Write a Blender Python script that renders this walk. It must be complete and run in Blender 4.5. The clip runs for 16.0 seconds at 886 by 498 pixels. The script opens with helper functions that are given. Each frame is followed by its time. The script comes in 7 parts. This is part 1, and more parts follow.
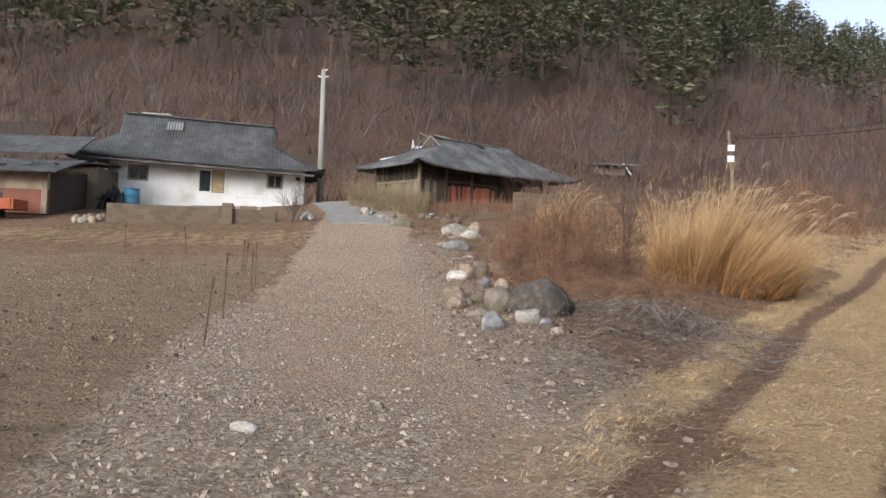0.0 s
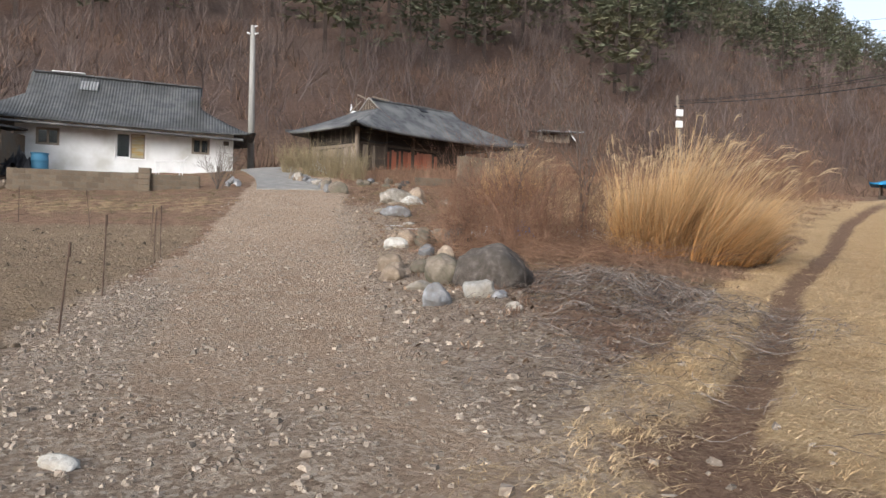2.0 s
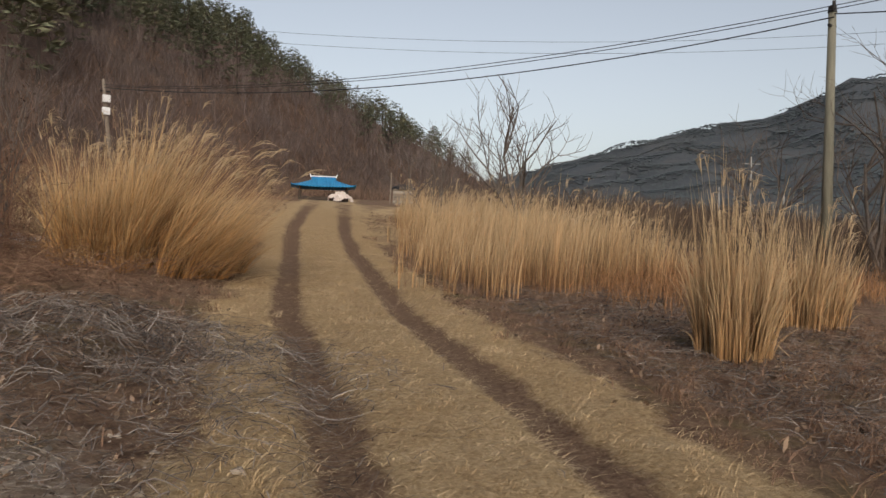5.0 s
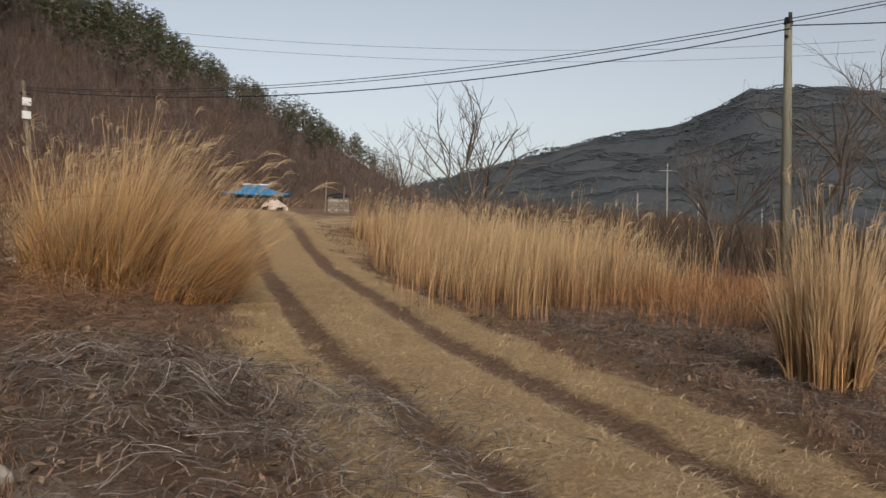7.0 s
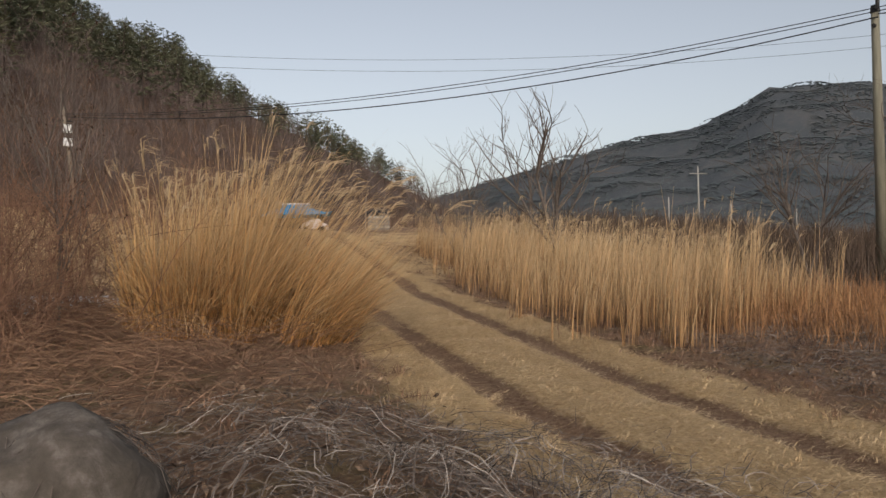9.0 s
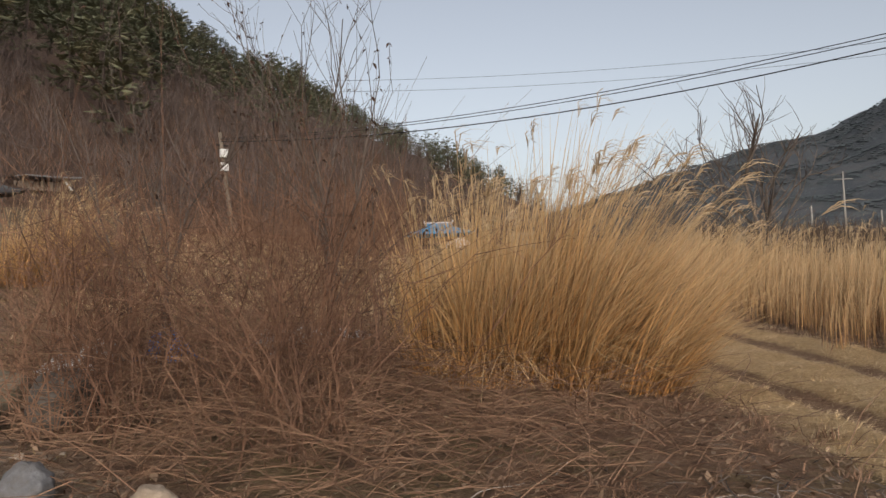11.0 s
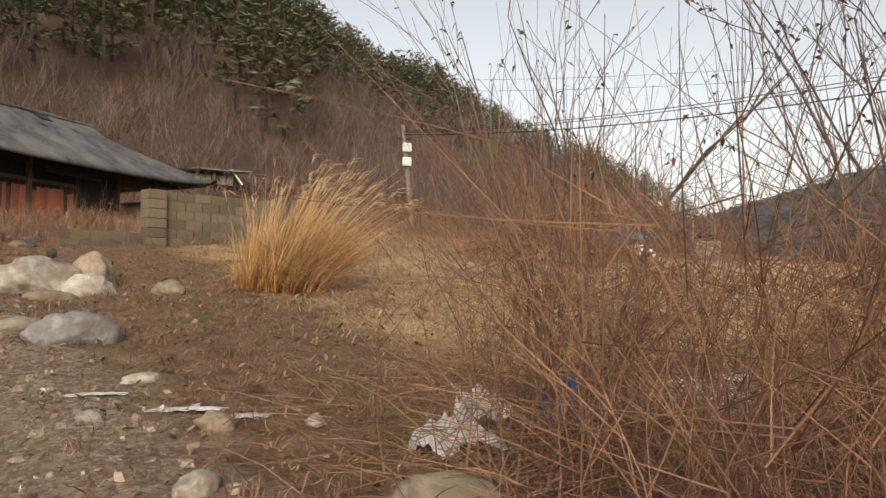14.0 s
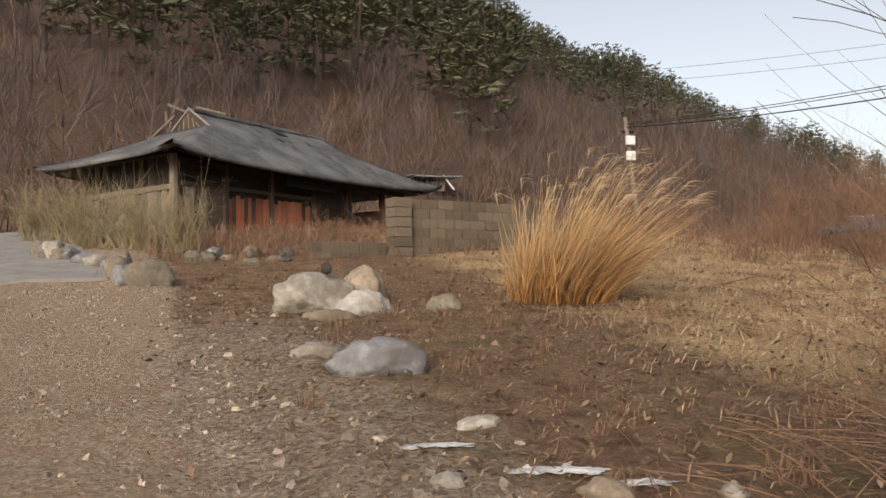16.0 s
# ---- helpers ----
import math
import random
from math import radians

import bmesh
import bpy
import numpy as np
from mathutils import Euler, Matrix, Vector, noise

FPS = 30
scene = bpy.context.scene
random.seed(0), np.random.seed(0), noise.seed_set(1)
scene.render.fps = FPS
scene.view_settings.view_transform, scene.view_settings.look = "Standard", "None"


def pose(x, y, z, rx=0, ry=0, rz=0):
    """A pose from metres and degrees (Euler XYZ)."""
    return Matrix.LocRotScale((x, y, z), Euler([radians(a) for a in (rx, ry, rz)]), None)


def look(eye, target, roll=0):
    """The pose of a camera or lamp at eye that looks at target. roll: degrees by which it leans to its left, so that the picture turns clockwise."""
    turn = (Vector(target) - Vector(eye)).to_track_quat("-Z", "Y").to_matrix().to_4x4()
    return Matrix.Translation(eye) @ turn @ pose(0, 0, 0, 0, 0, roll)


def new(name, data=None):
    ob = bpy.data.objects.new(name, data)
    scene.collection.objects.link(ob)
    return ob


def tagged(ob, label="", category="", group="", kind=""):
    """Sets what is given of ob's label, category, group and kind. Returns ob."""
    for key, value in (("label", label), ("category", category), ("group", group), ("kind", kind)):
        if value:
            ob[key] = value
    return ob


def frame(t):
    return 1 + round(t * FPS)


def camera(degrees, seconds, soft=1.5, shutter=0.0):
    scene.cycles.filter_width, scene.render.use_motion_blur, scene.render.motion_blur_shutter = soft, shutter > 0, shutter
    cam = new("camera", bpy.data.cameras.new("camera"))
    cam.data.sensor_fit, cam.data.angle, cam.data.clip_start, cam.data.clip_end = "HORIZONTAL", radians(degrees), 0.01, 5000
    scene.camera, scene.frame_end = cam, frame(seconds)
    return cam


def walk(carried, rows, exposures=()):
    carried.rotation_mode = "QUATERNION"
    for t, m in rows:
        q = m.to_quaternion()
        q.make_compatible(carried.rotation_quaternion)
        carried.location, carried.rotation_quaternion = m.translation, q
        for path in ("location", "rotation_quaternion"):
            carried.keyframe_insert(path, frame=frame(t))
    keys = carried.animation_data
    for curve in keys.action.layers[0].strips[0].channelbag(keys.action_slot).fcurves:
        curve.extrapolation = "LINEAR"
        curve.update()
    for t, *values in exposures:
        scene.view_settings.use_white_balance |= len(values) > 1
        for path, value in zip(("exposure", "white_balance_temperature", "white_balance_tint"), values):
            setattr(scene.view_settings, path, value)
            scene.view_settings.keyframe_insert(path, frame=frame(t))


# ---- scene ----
# seconds, eye, a point ten metres ahead, lean
PATH = [
    (0, (0.002, 0.001, 1.772), (0.031, 9.999, 1.923), 2.44),
    (0.5, (-0.011, 0.519, 1.736), (0.020, 10.518, 1.887), 2.98),
    (1, (-0.007, 1.039, 1.695), (0.044, 11.037, 1.897), 2.93),
    (1.5, (0.037, 1.574, 1.666), (0.256, 11.570, 1.846), 2.49),
    (2, (0.144, 2.084, 1.645), (0.888, 12.055, 1.482), 2.03),
    (2.5, (0.279, 2.572, 1.653), (2.057, 12.410, 1.422), 2.40),
    (3, (0.475, 3.028, 1.656), (3.744, 12.476, 1.476), 2.67),
    (3.5, (0.637, 3.448, 1.696), (5.282, 12.303, 1.589), 3.64),
    (4, (0.683, 3.880, 1.774), (6.743, 11.835, 1.816), 2.62),
    (4.2, (0.674, 4.060, 1.790), (7.083, 11.736, 1.818), 2.03),
    (6.3, (0.001, 6.034, 1.964), (7.356, 12.810, 2.005), 1.48),
    (6.5, (-0.016, 6.202, 1.976), (7.510, 12.786, 2.036), 1.21),
    (7, (0.001, 6.600, 1.998), (7.642, 13.050, 2.091), 1.00),
    (7.5, (-0.031, 7.042, 2.052), (7.681, 13.407, 2.174), 0.72),
    (8, (-0.025, 7.506, 2.084), (7.713, 13.838, 2.231), 0.11),
    (8.2, (-0.015, 7.726, 2.101), (7.725, 14.056, 2.270), -0.03),
    (10.3, (-0.018, 10.751, 2.281), (6.951, 17.915, 2.636), -2.75),
    (10.5, (-0.049, 11.068, 2.291), (6.968, 18.182, 2.688), -2.47),
    (11, (-0.154, 11.915, 2.309), (6.356, 19.490, 2.815), -2.17),
    (11.5, (-0.166, 12.739, 2.363), (6.002, 20.581, 3.034), -2.20),
    (12, (-0.306, 13.479, 2.445), (5.244, 21.768, 3.160), -1.41),
    (12.5, (-0.436, 14.155, 2.469), (5.003, 22.512, 3.220), -1.53),
    (13, (-0.538, 14.849, 2.522), (4.667, 23.353, 3.287), -0.69),
    (13.5, (-0.604, 15.572, 2.571), (4.506, 24.132, 3.355), 0.43),
    (14, (-0.607, 16.147, 2.591), (4.678, 24.617, 3.161), 0.15),
    (14.5, (-0.688, 16.642, 2.657), (4.522, 25.158, 3.224), -0.59),
    (15, (-0.758, 17.075, 2.720), (3.709, 26.002, 3.319), -0.88),
    (15.5, (-0.936, 17.470, 2.734), (2.609, 26.800, 3.357), -1.20),
    (16, (-1.091, 17.882, 2.748), (2.037, 27.361, 3.345), -1.05),
]
cam = camera(57.37, 16.0)
walk(cam, [(t, look(e, a, r)) for t, e, a, r in PATH], exposures=[(0, 0.78, 6050, 10), (1, 0.82, 6050, 10), (2.5, 0.86, 6100, 10), (4, 0.1, 6500, 11), (7, 0.04, 6700, 11), (10.5, 0.08, 6700, 12), (11.5, 0.12, 6750, 12), (12.5, 0.5, 7050, 12), (13.6, 0.52, 7550, 12), (14.2, 0.62, 7300, 12), (15, 0.74, 6950, 12), (16, 0.52, 7000, 12)])

# ---- light ----
world = bpy.data.worlds.new("sky")
scene.world = world
world.use_nodes = True
wn = world.node_tree.nodes
sky = wn.new("ShaderNodeTexSky")
sky.sky_type = "NISHITA"
sky.sun_disc = False
sky.sun_elevation = radians(22)
sky.sun_rotation = radians(215)
sky.air_density = 1.0
sky.dust_density = 2.5
sky.ozone_density = 1.0
wn["Background"].inputs[1].default_value = 0.135
haze = wn.new("ShaderNodeHueSaturation")
haze.inputs["Saturation"].default_value = 0.5
world.node_tree.links.new(sky.outputs[0], haze.inputs["Color"])
world.node_tree.links.new(haze.outputs[0], wn["Background"].inputs[0])
sun = new("sun", bpy.data.lights.new("sun", "SUN"))
sun.data.energy = 1.35
sun.data.angle = radians(25)
sun.data.color = (1.0, 0.93, 0.84)
sun.matrix_world = look((-30, -40, 24), (0, 0, 0))

# ---- materials ----


def material(name, stops, scale=6.0, rough=0.9, metal=0.0, bump=0.3, bump_scale=40.0, stretch=(1, 1, 1), stain=None, rand=0.0, island=False, detail=6.0):
    """A mottled surface: colours over noise, a second larger stain, relief, and a shift from piece to piece."""
    m = bpy.data.materials.new(name)
    m.use_nodes = True
    n, l = m.node_tree.nodes, m.node_tree.links
    b = n["Principled BSDF"]
    b.inputs["Roughness"].default_value = rough
    b.inputs["Metallic"].default_value = metal
    b.inputs["Specular IOR Level"].default_value = 0.25
    co = n.new("ShaderNodeTexCoord")
    mp = n.new("ShaderNodeMapping")
    mp.inputs["Scale"].default_value = stretch
    l.new(co.outputs["Object"], mp.inputs[0])
    t = n.new("ShaderNodeTexNoise")
    t.inputs["Scale"].default_value = scale
    t.inputs["Detail"].default_value = detail
    t.inputs["Roughness"].default_value = 0.65
    l.new(mp.outputs[0], t.inputs[0])
    r = n.new("ShaderNodeValToRGB")
    lo, hi = 0.3, 0.7
    while len(r.color_ramp.elements) < len(stops):
        r.color_ramp.elements.new(0.5)
    for i, c in enumerate(stops):
        e = r.color_ramp.elements[i]
        e.position = lo + (hi - lo) * i / max(1, len(stops) - 1)
        e.color = (*c, 1)
    l.new(t.outputs[0], r.inputs[0])
    out = r.outputs[0]
    if stain:
        t2 = n.new("ShaderNodeTexNoise")
        t2.inputs["Scale"].default_value = stain[1]
        t2.inputs["Detail"].default_value = 4
        l.new(mp.outputs[0], t2.inputs[0])
        r2 = n.new("ShaderNodeValToRGB")
        r2.color_ramp.elements[0].position, r2.color_ramp.elements[1].position = 0.46, 0.68
        l.new(t2.outputs[0], r2.inputs[0])
        mx = n.new("ShaderNodeMix")
        mx.data_type = "RGBA"
        l.new(r2.outputs[0], mx.inputs[0])
        l.new(out, mx.inputs[6])
        mx.inputs[7].default_value = (*stain[0], 1)
        out = mx.outputs[2]
    if rand:
        hs = n.new("ShaderNodeHueSaturation")
        if island:
            src = n.new("ShaderNodeNewGeometry").outputs["Random Per Island"]
        else:
            src = n.new("ShaderNodeObjectInfo").outputs["Random"]
        mr = n.new("ShaderNodeMapRange")
        mr.inputs[3].default_value, mr.inputs[4].default_value = 1 - rand, 1 + rand
        l.new(src, mr.inputs[0])
        l.new(mr.outputs[0], hs.inputs["Value"])
        l.new(out, hs.inputs["Color"])
        out = hs.outputs[0]
    l.new(out, b.inputs["Base Color"])
    if bump:
        t3 = n.new("ShaderNodeTexNoise")
        t3.inputs["Scale"].default_value = bump_scale
        t3.inputs["Detail"].default_value = 5
        l.new(mp.outputs[0], t3.inputs[0])
        bp = n.new("ShaderNodeBump")
        bp.inputs["Strength"].default_value = bump
        bp.inputs["Distance"].default_value = 0.02
        l.new(t3.outputs[0], bp.inputs["Height"])
        l.new(bp.outputs[0], b.inputs["Normal"])
    return m


def ribbed(m, axis, period, depth):
    """Adds corrugation to a material: waves along one axis of the object."""
    n, l = m.node_tree.nodes, m.node_tree.links
    co = n.new("ShaderNodeTexCoord")
    sp = n.new("ShaderNodeSeparateXYZ")
    l.new(co.outputs["Object"], sp.inputs[0])
    mu = n.new("ShaderNodeMath")
    mu.operation = "MULTIPLY"
    mu.inputs[1].default_value = 2 * math.pi / period
    l.new(sp.outputs[axis], mu.inputs[0])
    si = n.new("ShaderNodeMath")
    si.operation = "SINE"
    l.new(mu.outputs[0], si.inputs[0])
    bp = n.new("ShaderNodeBump")
    bp.inputs["Distance"].default_value = depth
    bp.inputs["Strength"].default_value = 1.0
    l.new(si.outputs[0], bp.inputs["Height"])
    b = n["Principled BSDF"]
    for k in list(b.inputs["Normal"].links):
        l.new(k.from_socket, bp.inputs["Normal"])
    l.new(bp.outputs[0], b.inputs["Normal"])
    return m


M_PLASTER = material("white_plaster", [(0.68, 0.68, 0.67), (0.8, 0.8, 0.79)], 1.5, 0.85, bump=0.1, stain=((0.55, 0.54, 0.5), 0.9))
M_SLATE = ribbed(material("grey_corrugated_slate", [(0.055, 0.057, 0.06), (0.1, 0.102, 0.104), (0.145, 0.144, 0.14)], 2.2, 0.85, bump=0.3, bump_scale=18, stain=((0.06, 0.06, 0.058), 0.5)), 0, 0.13, 0.01)
M_SLATE2 = material("dark_worn_slate", [(0.06, 0.06, 0.062), (0.105, 0.105, 0.107), (0.15, 0.15, 0.148)], 3.0, 0.9, bump=0.5, bump_scale=14, stain=((0.19, 0.188, 0.18), 0.7))
M_OLDWOOD = material("weathered_wood", [(0.13, 0.1, 0.075), (0.23, 0.185, 0.145), (0.3, 0.25, 0.2)], 9, 0.9, bump=0.5, bump_scale=30, stretch=(3, 3, 0.35), rand=0.3)
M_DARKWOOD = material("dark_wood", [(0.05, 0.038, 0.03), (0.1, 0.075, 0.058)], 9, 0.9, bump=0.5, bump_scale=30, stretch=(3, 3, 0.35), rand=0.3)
M_RUST = material("rusted_red_sheet", [(0.27, 0.075, 0.042), (0.43, 0.13, 0.07), (0.3, 0.16, 0.11)], 3.5, 0.8, bump=0.3, stretch=(2, 2, 0.4), stain=((0.13, 0.1, 0.08), 1.4), rand=0.25)
M_MUD = material("mud_plaster", [(0.3, 0.24, 0.17), (0.42, 0.35, 0.26)], 3, 0.95, bump=0.5, stain=((0.26, 0.21, 0.16), 1.2))
M_BLOCK = material("concrete_block", [(0.125, 0.095, 0.066), (0.215, 0.165, 0.117)], 9, 0.95, bump=0.6, bump_scale=60, stain=((0.16, 0.14, 0.11), 2.0), rand=0.2)
M_BRICK_RED = material("brick_red_paint", [(0.2, 0.075, 0.05), (0.27, 0.11, 0.075)], 3, 0.9, bump=0.3, stain=((0.18, 0.1, 0.08), 1.0))
M_CONCRETE = material("pale_concrete", [(0.21, 0.195, 0.175), (0.34, 0.32, 0.295)], 2.5, 0.85, bump=0.2, stain=((0.26, 0.25, 0.23), 0.8))
M_POLE = material("pole_concrete", [(0.29, 0.275, 0.25), (0.38, 0.365, 0.335)], 4, 0.9, bump=0.2, stretch=(2, 2, 0.3))
M_POLE_DARK = material("mossy_pole_concrete", [(0.17, 0.16, 0.12), (0.25, 0.235, 0.18)], 4, 0.9, bump=0.2, stretch=(2, 2, 0.3))
M_IRON = material("dark_iron", [(0.03, 0.03, 0.032), (0.06, 0.055, 0.05)], 12, 0.6, 0.6, bump=0.1)
M_CABLE = material("black_cable", [(0.02, 0.02, 0.022), (0.035, 0.035, 0.036)], 8, 0.6, bump=0)
M_WHITE = material("white_paint", [(0.72, 0.72, 0.71), (0.82, 0.82, 0.81)], 6, 0.6, bump=0.1)
M_WINFRAME = material("brown_window_frame", [(0.2, 0.16, 0.12), (0.3, 0.25, 0.2)], 10, 0.7, bump=0.2, stretch=(3, 3, 0.5))
M_BLUE = material("blue_plastic", [(0.07, 0.22, 0.34), (0.1, 0.28, 0.42)], 4, 0.5, bump=0.05)
M_BLUEROOF = ribbed(material("blue_sheet_roof", [(0.02, 0.2, 0.42), (0.04, 0.29, 0.55)], 3, 0.5, bump=0.05), 0, 0.22, 0.02)
M_BLACKSHEET = material("black_tarpaulin_and_hole_shade", [(0.012, 0.012, 0.014), (0.03, 0.03, 0.034)], 6, 0.5, bump=0.4, bump_scale=9)
M_ORANGE = material("orange_red_paint", [(0.32, 0.07, 0.03), (0.42, 0.11, 0.05)], 5, 0.5, bump=0.1)
M_RUBBER = material("black_rubber", [(0.015, 0.015, 0.015), (0.03, 0.03, 0.03)], 10, 0.8, bump=0.1)
M_SHEETBLUE = material("faded_blue_sheet", [(0.3, 0.36, 0.45), (0.42, 0.48, 0.57)], 5, 0.5, bump=0.3, bump_scale=10)
M_GREYMETAL = material("grey_painted_metal", [(0.2, 0.22, 0.24), (0.3, 0.32, 0.33)], 5, 0.55, 0.2, bump=0.1)
M_PLASTIC = material("dirty_white_plastic", [(0.3, 0.29, 0.28), (0.6, 0.61, 0.62)], 7, 0.45, bump=0.4, bump_scale=12)
M_PLASTIC_BLUE = material("bright_blue_plastic", [(0.02, 0.1, 0.35), (0.05, 0.2, 0.55)], 7, 0.35, bump=0.4, bump_scale=12)
M_STRAW = material("straw_blades", [(0.42, 0.28, 0.14), (0.7, 0.53, 0.32)], 1.4, 0.75, bump=0, rand=0.25, island=True)
M_GOLD = material("golden_grass_stems", [(0.24, 0.105, 0.03), (0.45, 0.235, 0.08)], 1.2, 0.7, bump=0, rand=0.7, island=True)
M_REED = material("pale_reed_stems", [(0.2, 0.1, 0.042), (0.42, 0.25, 0.115)], 1.2, 0.7, bump=0, rand=0.7, island=True)


def bleached(m, tip):
    """Lets a grass grow paler from its foot to its dry tip."""
    n, l = m.node_tree.nodes, m.node_tree.links
    b = n["Principled BSDF"]
    src = b.inputs["Base Color"].links[0].from_socket
    at = n.new("ShaderNodeAttribute")
    at.attribute_name = "tip"
    mx = n.new("ShaderNodeMix")
    mx.data_type = "RGBA"
    l.new(at.outputs["Fac"], mx.inputs[0])
    l.new(src, mx.inputs[6])
    mx.inputs[7].default_value = (*tip, 1)
    l.new(mx.outputs[2], b.inputs["Base Color"])


bleached(M_GOLD, (0.6, 0.43, 0.235))
bleached(M_REED, (0.58, 0.43, 0.25))
M_UNDER = material("rust_brown_undergrowth", [(0.19, 0.088, 0.04), (0.42, 0.23, 0.11)], 1.5, 0.8, bump=0, rand=0.6, island=True)
M_STALK = material("pale_fallen_stalks", [(0.36, 0.28, 0.18), (0.5, 0.41, 0.28)], 3, 0.8, bump=0, rand=0.3, island=True)
# near-black wood: the deep shade below the eave is put into its colour
M_EAVESHADE = material("eave_shaded_wood", [(0.018, 0.014, 0.012), (0.04, 0.032, 0.026)], 9, 0.9, bump=0.4, bump_scale=30, stretch=(3, 3, 0.35), rand=0.3)
M_PLUME = material("silvery_plumes", [(0.36, 0.255, 0.145), (0.52, 0.4, 0.26)], 6, 0.8, bump=0, rand=0.2, island=True)
M_RUSSET = material("russet_dry_weeds", [(0.13, 0.07, 0.044), (0.31, 0.19, 0.122)], 2, 0.85, bump=0, rand=0.4, island=True)
M_VINE = material("grey_dead_vines", [(0.05, 0.038, 0.032), (0.23, 0.188, 0.16)], 2, 0.85, bump=0, rand=0.65, island=True)
M_RUNNER = material("pale_vine_runners", [(0.22, 0.188, 0.162), (0.46, 0.405, 0.35)], 3, 0.85, bump=0, rand=0.35, island=True)
M_TWIG = material("red_brown_twigs", [(0.1, 0.052, 0.034), (0.31, 0.175, 0.11)], 2, 0.7, bump=0, rand=0.55, island=True)
M_BARK = material("grey_brown_bark", [(0.1, 0.08, 0.065), (0.17, 0.14, 0.12)], 8, 0.9, bump=0.3, rand=0.3, island=True)
M_WOODS = material("bare_branches", [(0.088, 0.065, 0.057), (0.17, 0.132, 0.116)], 0.05, 0.9, bump=0, rand=0.55, island=True)
M_BRUSH = material("brown_brush", [(0.075, 0.05, 0.039), (0.175, 0.112, 0.078), (0.125, 0.095, 0.08)], 0.06, 0.9, bump=0, rand=0.6, island=True)
# needle greens are lightened to carry the haze over the hill
M_NEEDLE = material("pine_needles", [(0.078, 0.095, 0.064), (0.135, 0.142, 0.088), (0.205, 0.18, 0.1)], 0.1, 0.8, bump=0, rand=0.3, island=True)
M_PINEBARK = material("dark_pine_bark", [(0.035, 0.026, 0.022), (0.075, 0.055, 0.045)], 8, 0.9, bump=0)
M_OLIVE = material("olive_osier", [(0.19, 0.15, 0.085), (0.31, 0.25, 0.15)], 2, 0.75, bump=0, rand=0.3, island=True)
M_DEADLEAF = material("withered_leaves", [(0.04, 0.025, 0.02), (0.1, 0.055, 0.035)], 8, 0.9, bump=0, rand=0.3, island=True)


def stone_material(name, a, b, stain):
    return material(name, [stain, a, b], 9, 0.95, bump=1.0, bump_scale=14, stain=(stain, 3.2), rand=0.3, detail=10)


M_ROCK_PALE = stone_material("pale_granite", (0.33, 0.295, 0.25), (0.5, 0.46, 0.4), (0.22, 0.185, 0.14))
M_ROCK_WHITE = stone_material("white_quartz_rock", (0.4, 0.38, 0.34), (0.58, 0.56, 0.52), (0.28, 0.24, 0.19))
M_ROCK_GREY = stone_material("blue_grey_rock", (0.2, 0.2, 0.205), (0.34, 0.34, 0.345), (0.17, 0.155, 0.14))
M_ROCK_DARK = stone_material("dark_boulder", (0.1, 0.085, 0.072), (0.19, 0.165, 0.145), (0.065, 0.055, 0.045))
M_ROCK_TAN = stone_material("tan_rock", (0.27, 0.21, 0.155), (0.4, 0.32, 0.24), (0.18, 0.14, 0.1))
M_ROCK_BROWN = stone_material("brown_rock", (0.19, 0.155, 0.12), (0.28, 0.235, 0.185), (0.14, 0.13, 0.09))
M_GRAVEL = material("gravel_stones", [(0.2, 0.155, 0.118), (0.4, 0.335, 0.268)], 30, 0.95, bump=0.3, rand=0.45, island=True)


def glass_material():
    m = bpy.data.materials.new("window_glass")
    m.use_nodes = True
    b = m.node_tree.nodes["Principled BSDF"]
    # dark tint stands in for the dimness of the rooms behind
    b.inputs["Base Color"].default_value = (0.12, 0.14, 0.14, 1)
    b.inputs["Roughness"].default_value = 0.08
    b.inputs["Transmission Weight"].default_value = 0.85
    return m


M_GLASS = glass_material()
M_PAPER = material("yellowed_paper", [(0.3, 0.25, 0.13), (0.46, 0.43, 0.34)], 2.5, 0.6, bump=0.1, stretch=(0.6, 1, 3), stain=((0.42, 0.26, 0.07), 3.0))

# ---- the lie of the land ----
ROAD = [(0.0, -14), (-0.1, 0), (-0.3, 5), (-0.7, 8), (-1.15, 11), (-1.5, 15), (-2.2, 22), (-2.7, 29), (-3.0, 34), (-4.6, 40), (-5.2, 46)]
TRACK = [(-0.9, -6), (0.6, 2.2), (2.89, 6.42), (4.66, 9.32), (6.78, 13.17), (10.68, 19.02), (14.5, 24.8), (25, 39), (33, 50), (50, 72)]


def sstep(a, b, v):
    u = np.clip((np.asarray(v, float) - a) / (b - a), 0, 1)
    return u * u * (3 - 2 * u)


def along(x, y, line):
    """Signed distance (positive on the right) from a line of points."""
    best = np.full(np.shape(x), 1e9)
    side = np.zeros(np.shape(x))
    for (ax, ay), (bx, by) in zip(line[:-1], line[1:]):
        dx, dy = bx - ax, by - ay
        u = np.clip(((x - ax) * dx + (y - ay) * dy) / (dx * dx + dy * dy), 0, 1)
        px, py = x - ax - u * dx, y - ay - u * dy
        d = np.hypot(px, py)
        near = d < best
        best = np.where(near, d, best)
        side = np.where(near, np.sign(px * dy - py * dx), side)
    return best * side


def lumps(x, y, size, seed):
    """Cheap smooth noise from -1 to 1."""
    r = np.random.RandomState(seed)
    z = np.zeros(np.shape(x))
    for k in range(5):
        a, p, f = r.uniform(0, 6.28), r.uniform(0, 6.28), (1.0 + 0.45 * k) / size
        z = z + np.sin((x * np.cos(a) + y * np.sin(a)) * f * 6.28 + p)
    return z / 5


